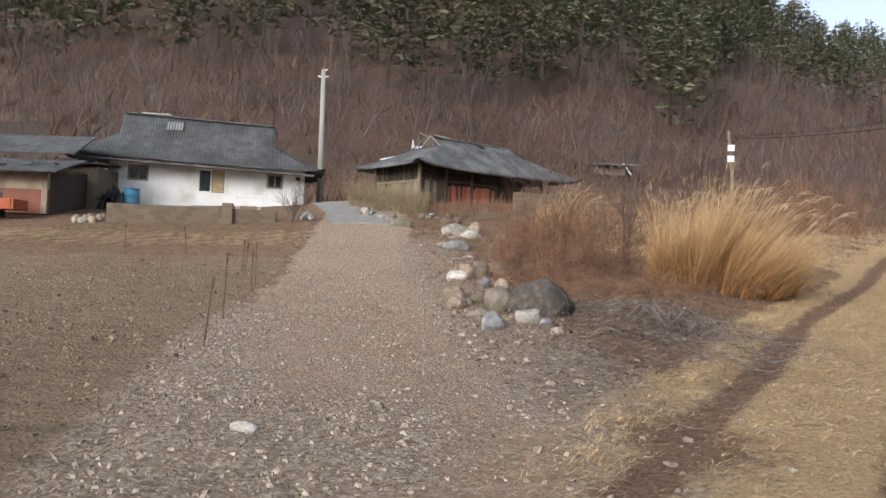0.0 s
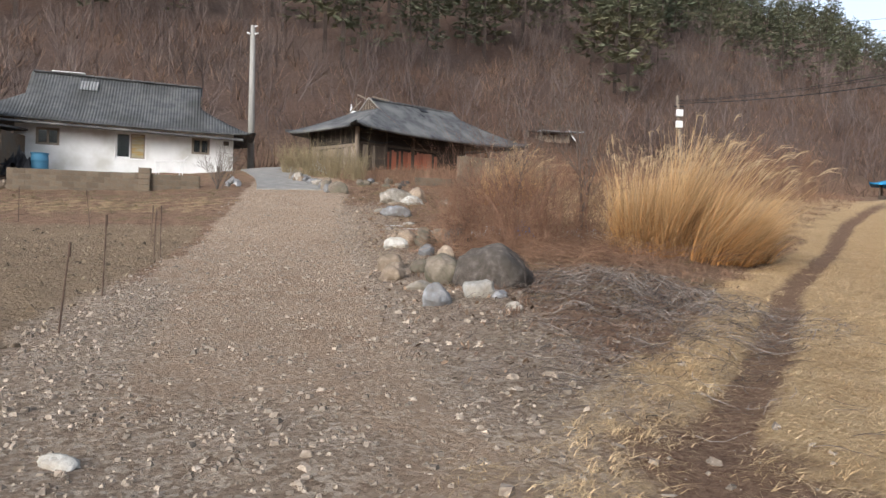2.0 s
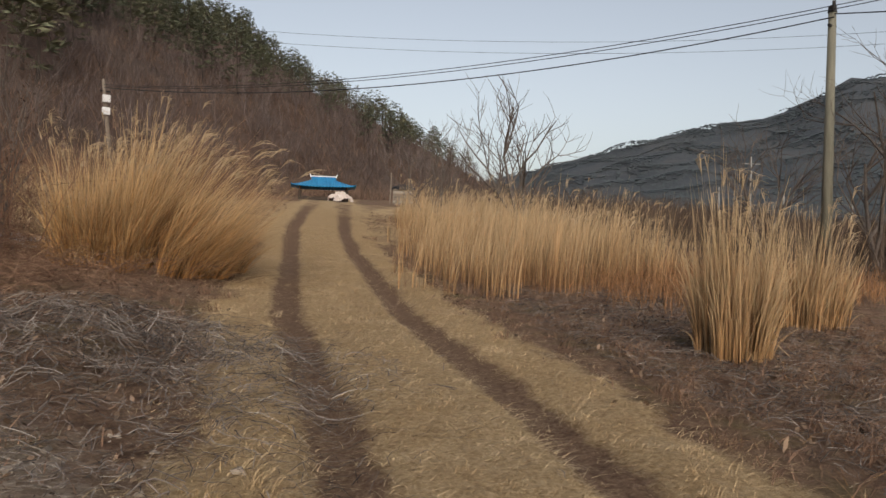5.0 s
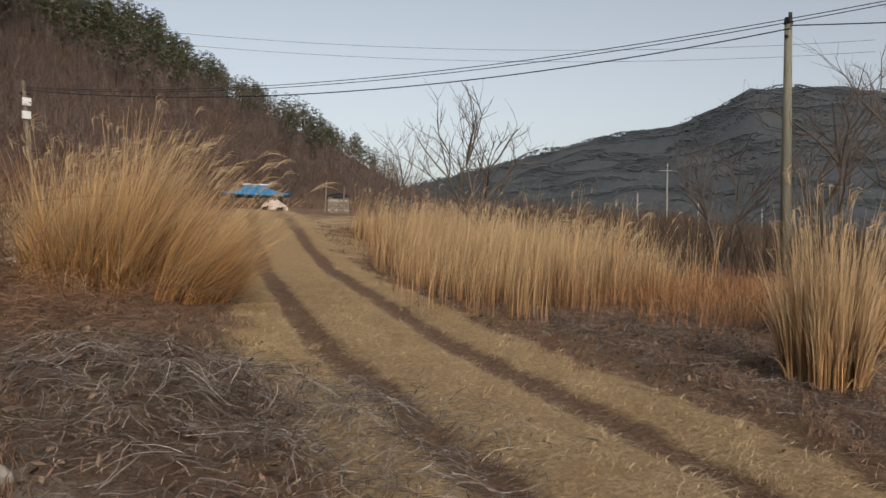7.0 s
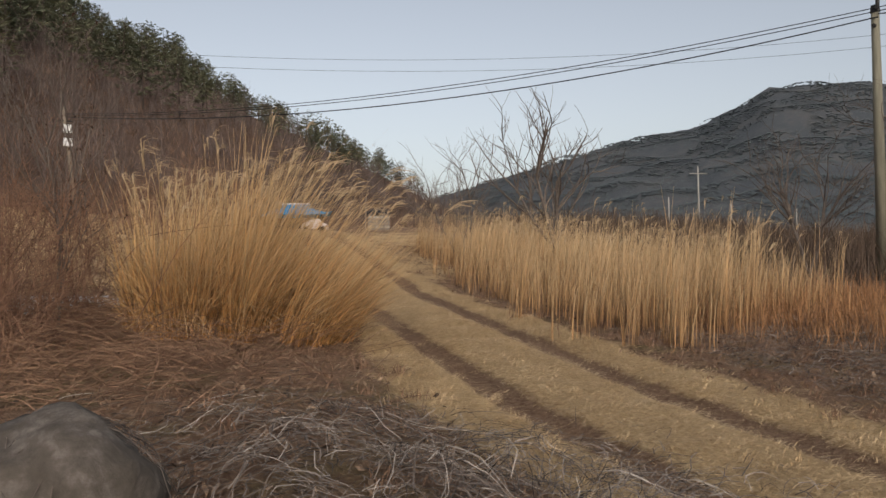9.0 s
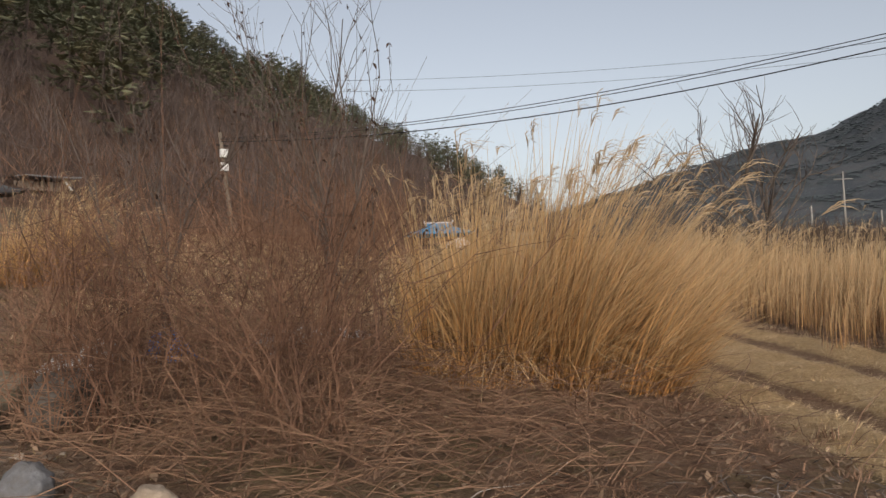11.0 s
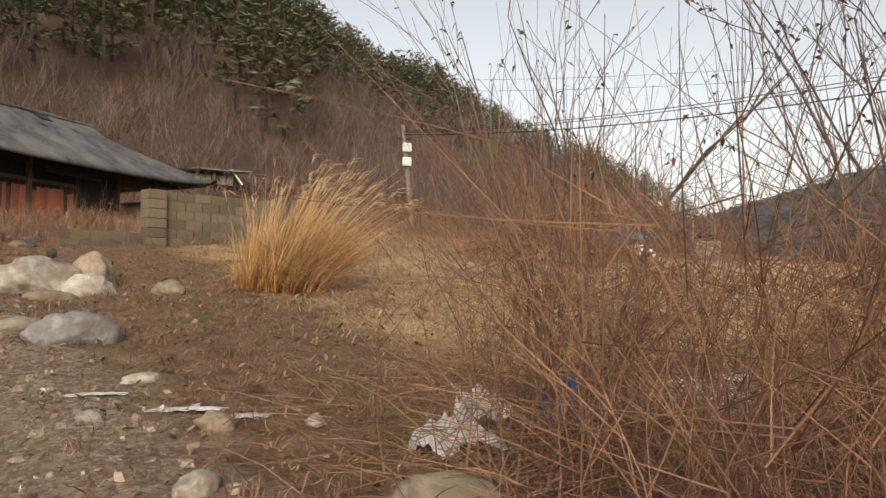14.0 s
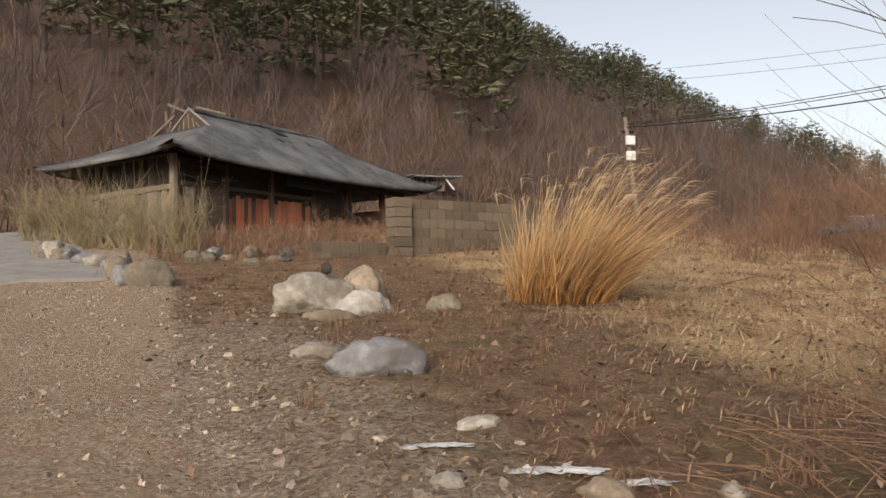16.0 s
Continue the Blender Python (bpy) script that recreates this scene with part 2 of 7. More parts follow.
AZ = np.array([-180, -90, -40, 0, 40, 47, 55, 60, 65, 68, 70, 73, 78, 90, 120, 180])
EL = np.array([6, 9, 9, 5, 3.0, 4.0, 6.1, 7.5, 8.2, 9.3, 10.4, 10.4, 9.7, 9, 8, 6])


def field_mask(x, y):
    d = along(x, y, ROAD)
    return sstep(-1.7, -2.5, d) * sstep(23.6, 22.6, y + 0.35 * lumps(x, y, 5, 4)) * sstep(-60, -50, x)


def height(x, y):
    x, y = np.asarray(x, float), np.asarray(y, float)
    z = 0.0178 * np.clip(x, -40, 60) + 0.0685 * np.clip(y, -30, 110)
    z = z + np.clip(y - 21, 0, 19) * 0.1 * (1 - 0.55 * sstep(8, 26, x)) * (1 - 0.2 * sstep(-4, -9, x))
    # hills
    q = -0.40 * np.maximum(x, -15) + 0.917 * (y - 53)
    face = 0.56 * np.maximum(q, 0)
    flank = 0.6 * np.maximum(130 + 0.66 * (y - 119) - x, 0)
    hill = np.minimum(np.minimum(face, flank), 95)
    rough = sstep(0, 25, hill)
    z = z + hill * (1 - 0.06 * sstep(0, 20, hill)) + rough * (2.2 * lumps(x, y, 55, 7) + 0.8 * lumps(x, y, 17, 8))
    d, az = np.hypot(x, y), np.degrees(np.arctan2(x, y))
    z = z + sstep(230, 620, d) * (d * np.tan(np.radians(np.interp(az, AZ, EL))) + 7 * lumps(x, y, 90, 9)) * (1 - sstep(20, 60, hill))
    near = sstep(70, 40, d)
    # small forms: banks, ruts, furrows, lumps
    dr, dt = along(x, y, ROAD), along(x, y, TRACK)
    z = z + near * 0.035 * lumps(x, y, 2.3, 1) + near * 0.012 * lumps(x, y, 0.6, 2)
    bank = sstep(1.2, 2.6, dr) * sstep(1.7, 3.0, -dt) * sstep(8, 12, y) * sstep(30, 24, y)
    z = z + 0.14 * bank
    rut = np.exp(-(((np.abs(dt) - 0.78) / 0.24) ** 2)) * sstep(3, 6, y) * near
    z = z - 0.085 * rut
    fm = field_mask(x, y) * near
    z = z + fm * (0.06 * np.sin((y + 0.06 * x + 0.2 * lumps(x, y, 3, 5)) * 6.28 / 0.72) * (0.7 + 0.6 * lumps(x, y, 1.3, 16)) + 0.03 * lumps(x, y, 0.45, 6)) - 0.05 * fm
    return z


def ground_z(x, y):
    return float(height(np.array([x]), np.array([y]))[0])


# ---- mesh helpers ----


def raw_mesh(name, verts, faces, mat, smooth=False):
    """A mesh from arrays of corners and of equal-sided faces."""
    me = bpy.data.meshes.new(name)
    faces = np.asarray(faces, np.int32)
    k = faces.shape[1]
    me.vertices.add(len(verts))
    me.vertices.foreach_set("co", np.asarray(verts, np.float32).ravel())
    me.loops.add(faces.size)
    me.loops.foreach_set("vertex_index", faces.ravel())
    me.polygons.add(len(faces))
    me.polygons.foreach_set("loop_start", np.arange(0, faces.size, k, dtype=np.int32))
    me.polygons.foreach_set("use_smooth", np.full(len(faces), smooth))
    me.update(calc_edges=True)
    me.materials.append(mat)
    return me


def ribbons(P, W, S):
    """Flat blades: P (n, s, 3) points, W (n, s) half widths, S (n, 3) the way of their width."""
    n, s = P.shape[:2]
    off = S[:, None, :] * W[..., None]
    v = np.stack([P - off, P + off], 2).reshape(-1, 3)
    base = (np.arange(n) * s * 2)[:, None] + np.arange(s - 1)[None] * 2
    base = base.ravel()
    return v, np.stack([base, base + 1, base + 3, base + 2], 1)


def tubes(P, R, sides=3):
    """Round sticks: P (n, s, 3) points and R (n, s) radii."""
    n, s = P.shape[:2]
    d = P[:, -1] - P[:, 0]
    d = d / (np.linalg.norm(d, axis=1, keepdims=True) + 1e-9)
    ref = np.where(np.abs(d[:, 2:3]) > 0.9, np.array([[1.0, 0, 0]]), np.array([[0, 0, 1.0]]))
    a = np.cross(d, ref)
    a /= np.linalg.norm(a, axis=1, keepdims=True) + 1e-9
    b = np.cross(d, a)
    ang = np.arange(sides) * 2 * np.pi / sides
    ring = a[:, None] * np.cos(ang)[None, :, None] + b[:, None] * np.sin(ang)[None, :, None]
    v = P[:, :, None] + ring[:, None] * R[:, :, None, None]
    idx = np.arange(n * s * sides).reshape(n, s, sides)
    nxt = np.roll(idx, -1, 2)
    f = np.stack([idx[:, :-1], nxt[:, :-1], nxt[:, 1:], idx[:, 1:]], -1).reshape(-1, 4)
    return v.reshape(-1, 3), f


def joined(pieces):
    """Several (verts, quads) as one."""
    vs, fs, o = [], [], 0
    for v, f in pieces:
        vs.append(v)
        fs.append(f + o)
        o += len(v)
    return np.concatenate(vs), np.concatenate(fs)


def part(name, bm, mat, parent=None, label=""):
    """Links a bmesh (or a mesh) as one object under a thing or a part."""
    if isinstance(bm, bmesh.types.BMesh):
        me = bpy.data.meshes.new(name)
        bm.normal_update()
        bm.to_mesh(me)
        bm.free()
        me.materials.append(mat)
    else:
        me = bm
    ob = new(name, me)
    if parent is not None:
        ob.parent = parent
    return tagged(ob, label) if label else ob


def thing(name, x, y, z, label, category, turn=0.0, group="", kind=""):
    ob = new(name)
    ob.empty_display_size = 0.1
    ob.matrix_world = pose(x, y, z, 0, 0, turn)
    return tagged(ob, label, category, group, kind)


def box(bm, x0, y0, z0, x1, y1, z1, bev=0.0):
    vs = [bm.verts.new((x, y, z)) for z in (z0, z1) for x, y in ((x0, y0), (x1, y0), (x1, y1), (x0, y1))]
    fs = [bm.faces.new([vs[i] for i in f]) for f in ((3, 2, 1, 0), (4, 5, 6, 7), (0, 1, 5, 4), (1, 2, 6, 5), (2, 3, 7, 6), (3, 0, 4, 7))]
    if bev:
        es = {e for f in fs for e in f.edges}
        bmesh.ops.bevel(bm, geom=list(es), offset=bev, segments=1, affect="EDGES")
    return bm


def box_part(name, x0, y0, z0, x1, y1, z1, mat, parent, bev=0.008, label=""):
    return part(name, box(bmesh.new(), x0, y0, z0, x1, y1, z1, bev), mat, parent, label)


def stick(bm, a, b, r0, r1=None, sides=8):
    """A tapered round bar between two points."""
    a, b = Vector(a), Vector(b)
    r1 = r0 if r1 is None else r1
    q = (b - a).to_track_quat("Z", "Y").to_matrix().to_4x4()
    bmesh.ops.create_cone(bm, cap_ends=True, segments=sides, radius1=r0, radius2=r1, depth=(b - a).length, matrix=Matrix.Translation((a + b) / 2) @ q)
    return bm


# ---- ground ----


def graded(lo, hi, step, far, growth):
    c = list(np.arange(lo, hi + 1e-6, step))
    a, b = [], []
    s, v = step, hi
    while v < far:
        s *= growth
        v += s
        a.append(v)
    s, v = step, lo
    while v > -far:
        s *= growth
        v -= s
        b.append(v)
    return np.array(b[::-1] + c + a)


def build_ground():
    gx, gy = graded(-12, 14, 0.16, 1100, 1.06), graded(1.0, 32, 0.14, 1100, 1.055)
    X, Y = np.meshgrid(gx, gy)
    Z = height(X, Y)
    v = np.stack([X, Y, Z], -1).reshape(-1, 3)
    i = np.arange(X.size).reshape(X.shape)
    f = np.stack([i[:-1, :-1], i[:-1, 1:], i[1:, 1:], i[1:, :-1]], -1).reshape(-1, 4)
    me = raw_mesh("ground", v, f, M_GROUND, True)
    dr, dt = along(X, Y, ROAD), along(X, Y, TRACK)
    wob = 0.25 * lumps(X, Y, 3, 11) + 0.12 * lumps(X, Y, 0.9, 12)
    dd = dr + wob
    wide = 1.45 + 0.5 * sstep(9, 4, Y)
    road = sstep(-2.1, -1.6, dd) * sstep(wide + 0.35, wide - 0.15, dd) * sstep(37, 34, Y)
    join = sstep(5.5, 2.5, Y) * sstep(3.2, 1.5, np.abs(dt + wob))
    road = np.maximum(road, join)
    rut = np.exp(-(((np.abs(dt) - 0.78 + 0.22 * wob) / 0.19) ** 2)) * sstep(1.5, 3, Y) * sstep(70, 50, Y)
    puddle = np.exp(-(((X - 2.0) / 0.5) ** 2 + ((Y - 6.4) / 0.8) ** 2))
    rut = np.maximum(rut, puddle)
    straw = sstep(2.0, 1.15, np.abs(dt) + 1.2 * wob) * sstep(1.5, 5, Y)
    straw = np.maximum(straw, sstep(20, 24, Y) * sstep(2.2, 4.5, X) * sstep(48, 36, Y) * (0.55 + 0.45 * lumps(X, Y, 3.5, 15)))
    straw = np.maximum(straw, sstep(24.0, 26, Y) * sstep(30.5, 28, Y) * sstep(-3.5, -5, X) * (0.3 + 0.25 * lumps(X, Y, 1.3, 14)))
    q = -0.40 * np.maximum(X, -15) + 0.917 * (Y - 53)
    hill = sstep(-3, 6, q) * sstep(-20, 20, 130 + 0.66 * (Y - 119) - X)
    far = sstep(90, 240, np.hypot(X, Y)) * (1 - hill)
    fm = field_mask(X, Y)
    stony = sstep(-2.6, -1.9, dr) * sstep(-0.7, -1.4, dr) * sstep(2, 4, Y) * sstep(17, 9, Y)
    stony = np.maximum(stony, sstep(0.9, 1.7, dr) * sstep(3.6, 2.0, dr) * sstep(3.5, 8, Y) * sstep(29, 25, Y) * 0.85)
    stony = np.maximum(stony, np.exp(-(((X + 0.7) / 0.9) ** 2 + ((Y - 6) / 1.6) ** 2)))
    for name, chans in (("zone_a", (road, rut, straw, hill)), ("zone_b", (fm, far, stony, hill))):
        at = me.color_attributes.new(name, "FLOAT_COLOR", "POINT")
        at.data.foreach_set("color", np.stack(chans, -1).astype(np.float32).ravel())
    ob = new("ground", me)
    tagged(ob, "dry earth, gravel road, rutted grass track and ploughed field below a wooded hill", "ground", kind="structure")


def ground_material():
    m = bpy.data.materials.new("ground_earth")
    m.use_nodes = True
    n, l = m.node_tree.nodes, m.node_tree.links
    b = n["Principled BSDF"]
    b.inputs["Roughness"].default_value = 0.95
    b.inputs["Specular IOR Level"].default_value = 0.15
    co = n.new("ShaderNodeTexCoord")

    def noise_of(scale, detail=6, rough=0.65):
        t = n.new("ShaderNodeTexNoise")
        t.inputs["Scale"].default_value, t.inputs["Detail"].default_value, t.inputs["Roughness"].default_value = scale, detail, rough
        l.new(co.outputs["Object"], t.inputs[0])
        return t.outputs[0]

    def ramp(src, *stops, lo=0.32, hi=0.68):
        r = n.new("ShaderNodeValToRGB")
        while len(r.color_ramp.elements) < len(stops):
            r.color_ramp.elements.new(0.5)
        for i, c in enumerate(stops):
            r.color_ramp.elements[i].position = lo + (hi - lo) * i / (len(stops) - 1)
            r.color_ramp.elements[i].color = (*c, 1)
        l.new(src, r.inputs[0])
        return r.outputs[0]

    def mix(fac, a, c):
        x = n.new("ShaderNodeMix")
        x.data_type = "RGBA"
        l.new(fac, x.inputs[0])
        l.new(a, x.inputs[6])
        l.new(c, x.inputs[7])
        return x.outputs[2]

    def maths(op, a, c):
        x = n.new("ShaderNodeMath")
        x.operation = op
        x.use_clamp = True
        for i, v in enumerate((a, c)):
            if isinstance(v, (int, float)):
                x.inputs[i].default_value = v
            else:
                l.new(v, x.inputs[i])
        return x.outputs[0]

    big, mid, fine = noise_of(0.5), noise_of(4), noise_of(20, 9, 0.8)
    zones = []
    for name in ("zone_a", "zone_b"):
        a = n.new("ShaderNodeVertexColor")
        a.layer_name = name
        s = n.new("ShaderNodeSeparateColor")
        l.new(a.outputs[0], s.inputs[0])
        zones += list(s.outputs[:3]) + [a.outputs[1]]
    road, rut, straw, hill, fld, far, stony, _ = zones

    def edged(z, amount=0.5):
        """A zone with a frayed edge."""
        return maths("MULTIPLY", maths("SUBTRACT", maths("ADD", z, maths("MULTIPLY", maths("SUBTRACT", mid, 0.3), amount)), 0.32), 2.6)

    litter = mix(ramp(big, (0, 0, 0), (1, 1, 1)), ramp(mid, (0.09, 0.053, 0.035), (0.26, 0.158, 0.102), (0.42, 0.29, 0.195)), ramp(fine, (0.07, 0.043, 0.029), (0.235, 0.145, 0.095), (0.46, 0.325, 0.222)))
    road_c = mix(ramp(big, (0, 0, 0), (1, 1, 1)), ramp(fine, (0.21, 0.138, 0.09), (0.48, 0.35, 0.243), (0.62, 0.495, 0.38)), ramp(mid, (0.31, 0.2, 0.13), (0.53, 0.39, 0.27)))
    stone_c = ramp(fine, (0.15, 0.112, 0.08), (0.37, 0.29, 0.22), (0.56, 0.475, 0.385))
    rut_c = ramp(fine, (0.1, 0.055, 0.034), (0.215, 0.13, 0.084), (0.34, 0.232, 0.16))
    straw_c = ramp(fine, (0.26, 0.165, 0.08), (0.56, 0.395, 0.215), (0.74, 0.575, 0.36))
    field_c = mix(ramp(mid, (0.15, 0.15, 0.15), (0.65, 0.65, 0.65)), ramp(fine, (0.09, 0.062, 0.039), (0.25, 0.182, 0.12), (0.43, 0.335, 0.235)), ramp(big, (0.2, 0.14, 0.09), (0.32, 0.24, 0.155)))
    hill_c = mix(ramp(noise_of(0.06), (0, 0, 0), (1, 1, 1)), ramp(mid, (0.095, 0.056, 0.04), (0.17, 0.105, 0.075)), ramp(mid, (0.075, 0.056, 0.047), (0.13, 0.1, 0.086)))
    # distance haze is mixed into these blue-grey ground colours
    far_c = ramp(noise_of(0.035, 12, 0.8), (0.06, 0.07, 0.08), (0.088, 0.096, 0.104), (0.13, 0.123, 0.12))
    peb = n.new("ShaderNodeTexVoronoi")
    peb.inputs["Scale"].default_value = 27
    l.new(co.outputs["Object"], peb.inputs[0])
    pebsep = n.new("ShaderNodeSeparateColor")
    l.new(peb.outputs["Color"], pebsep.inputs[0])
    pebbles = ramp(pebsep.outputs[0], (0.17, 0.122, 0.085), (0.4, 0.308, 0.225), (0.6, 0.515, 0.42), lo=0.1, hi=0.98)
    road_c = mix(ramp(maths("MULTIPLY", mid, 0.95), (0.1, 0.1, 0.1), (0.5, 0.5, 0.5), lo=0.36, hi=0.58), road_c, pebbles)
    stone_c = mix(ramp(mid, (0.4, 0.4, 0.4), (0.9, 0.9, 0.9)), stone_c, pebbles)
    c = litter
    moss = ramp(noise_of(1.1), (0, 0, 0), (0.7, 0.7, 0.7), lo=0.5, hi=0.66)
    c = mix(moss, c, ramp(fine, (0.11, 0.085, 0.04), (0.27, 0.215, 0.105)))
    c = mix(edged(straw), c, straw_c)
    c = mix(edged(fld, 0.3), c, field_c)
    c = mix(edged(road), c, road_c)
    c = mix(maths("MULTIPLY", edged(stony, 0.8), 0.75), c, stone_c)
    c = mix(maths("MULTIPLY", edged(rut, 0.9), 0.95), c, rut_c)
    c = mix(hill, c, hill_c)
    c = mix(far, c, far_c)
    l.new(c, b.inputs["Base Color"])
    vor = n.new("ShaderNodeTexVoronoi")
    vor.inputs["Scale"].default_value = 22
    l.new(co.outputs["Object"], vor.inputs[0])
    hgt = maths("ADD", maths("MULTIPLY", fine, 0.7), maths("MULTIPLY", vor.outputs[0], 0.35))
    bp = n.new("ShaderNodeBump")
    bp.inputs["Strength"].default_value = 1.0
    bp.inputs["Distance"].default_value = 0.09
    l.new(hgt, bp.inputs["Height"])
    l.new(bp.outputs[0], b.inputs["Normal"])
    return m


M_GROUND = ground_material()
build_ground()

# ---- houses ----


def hip_gable_roof(L, D, ridge, z_eave, z_ridge, split, lift, sag=0.0, thick=0.09, curve=1.3, skew=0.0):
    """A roof with hips below and small gables above. Half of it is swept from ridge to eave, then mirrored."""
    bm = bmesh.new()
    nu, nv = 28, 12

    def pt(u, v, s):
        half = ridge / 2 if v <= split else ridge / 2 + (L - ridge) / 2 * (v - split) / (1 - split)
        x = u * half
        z = z_eave + (z_ridge - z_eave) * (1 - v) ** curve
        far = abs(x) / (L / 2)
        z += lift * far**4 * v - sag * (1 - (2 * x / L) ** 2) * (0.4 + 0.6 * v) + skew * x / L
        return (x, s * v * D / 2, z)

    def sheet(rows):
        grid = [[bm.verts.new(p) for p in r] for r in rows]
        for r0, r1 in zip(grid[:-1], grid[1:]):
            for a, b, c, d in zip(r0[:-1], r0[1:], r1[1:], r1[:-1]):
                bm.faces.new((a, b, c, d))

    for s in (-1, 1):
        sheet([[pt(-1 + 2 * i / nu, j / nv, s) for i in range(nu + 1)] for j in range(nv + 1)])
    k = 8
    for e in (-1, 1):
        rows = []
        for j in range(k + 1):
            v = split + (1 - split) * j / k
            a, b = Vector(pt(e, v, -1)), Vector(pt(e, v, 1))
            rows.append([a.lerp(b, i / 10) - Vector((0, 0, lift * 0.55 * v * (1 - (2 * i / 10 - 1) ** 4))) for i in range(11)])
        sheet(rows)
    bmesh.ops.remove_doubles(bm, verts=bm.verts, dist=0.004)
    bmesh.ops.recalc_face_normals(bm, faces=bm.faces)
    bm.normal_update()
    bmesh.ops.solidify(bm, geom=list(bm.faces), thickness=thick)
    bmesh.ops.recalc_face_normals(bm, faces=bm.faces)
    for f in bm.faces:
        f.smooth = True
    return bm


def wall_with_openings(L, H, T, holes):
    """A wall along x from 0 to L, with openings (x0, z0, x1, z1) right through it."""
    bm = bmesh.new()
    xs = sorted({0.0, L, *[h[0] for h in holes], *[h[2] for h in holes]})
    for a, b in zip(xs[:-1], xs[1:]):
        cuts = sorted((h[1], h[3]) for h in holes if h[0] <= a + 1e-6 and h[2] >= b - 1e-6)
        z = 0.0
        for z0, z1 in cuts:
            if z0 > z:
                box(bm, a, 0, z, b, T, z0)
            z = z1
        box(bm, a, 0, z, b, T, H)
    bmesh.ops.remove_doubles(bm, verts=bm.verts, dist=0.001)
    return bm


def sash(parent, x0, z0, x1, z1, y, mat, leaves=2, bars=0):
    """A window: frame, leaves with glass, and a sill, in a wall whose face is at y."""
    w = part("window", frame_bm(x0, z0, x1, z1, y - 0.03, y + 0.09, 0.06), mat, parent, "sliding window in a dark frame")
    step = (x1 - x0 - 0.12) / leaves
    for i in range(leaves):
        a = x0 + 0.06 + i * step
        lf = part("sash", frame_bm(a, z0 + 0.06, a + step, z1 - 0.06, y + 0.01 + 0.025 * i, y + 0.035 + 0.025 * i, 0.045), mat, w)
        g = box_part("pane", a + 0.04, y + 0.02 + 0.025 * i, z0 + 0.1, a + step - 0.04, y + 0.026 + 0.025 * i, z1 - 0.1, M_GLASS, w, 0)
        g.visible_shadow = False
    return w


def frame_bm(x0, z0, x1, z1, y0, y1, t):
    bm = bmesh.new()
    box(bm, x0, y0, z0, x0 + t, y1, z1)
    box(bm, x1 - t, y0, z0, x1, y1, z1)
    box(bm, x0 + t, y0, z0, x1 - t, y1, z0 + t)
    box(bm, x0 + t, y0, z1 - t, x1 - t, y1, z1)
    return bm


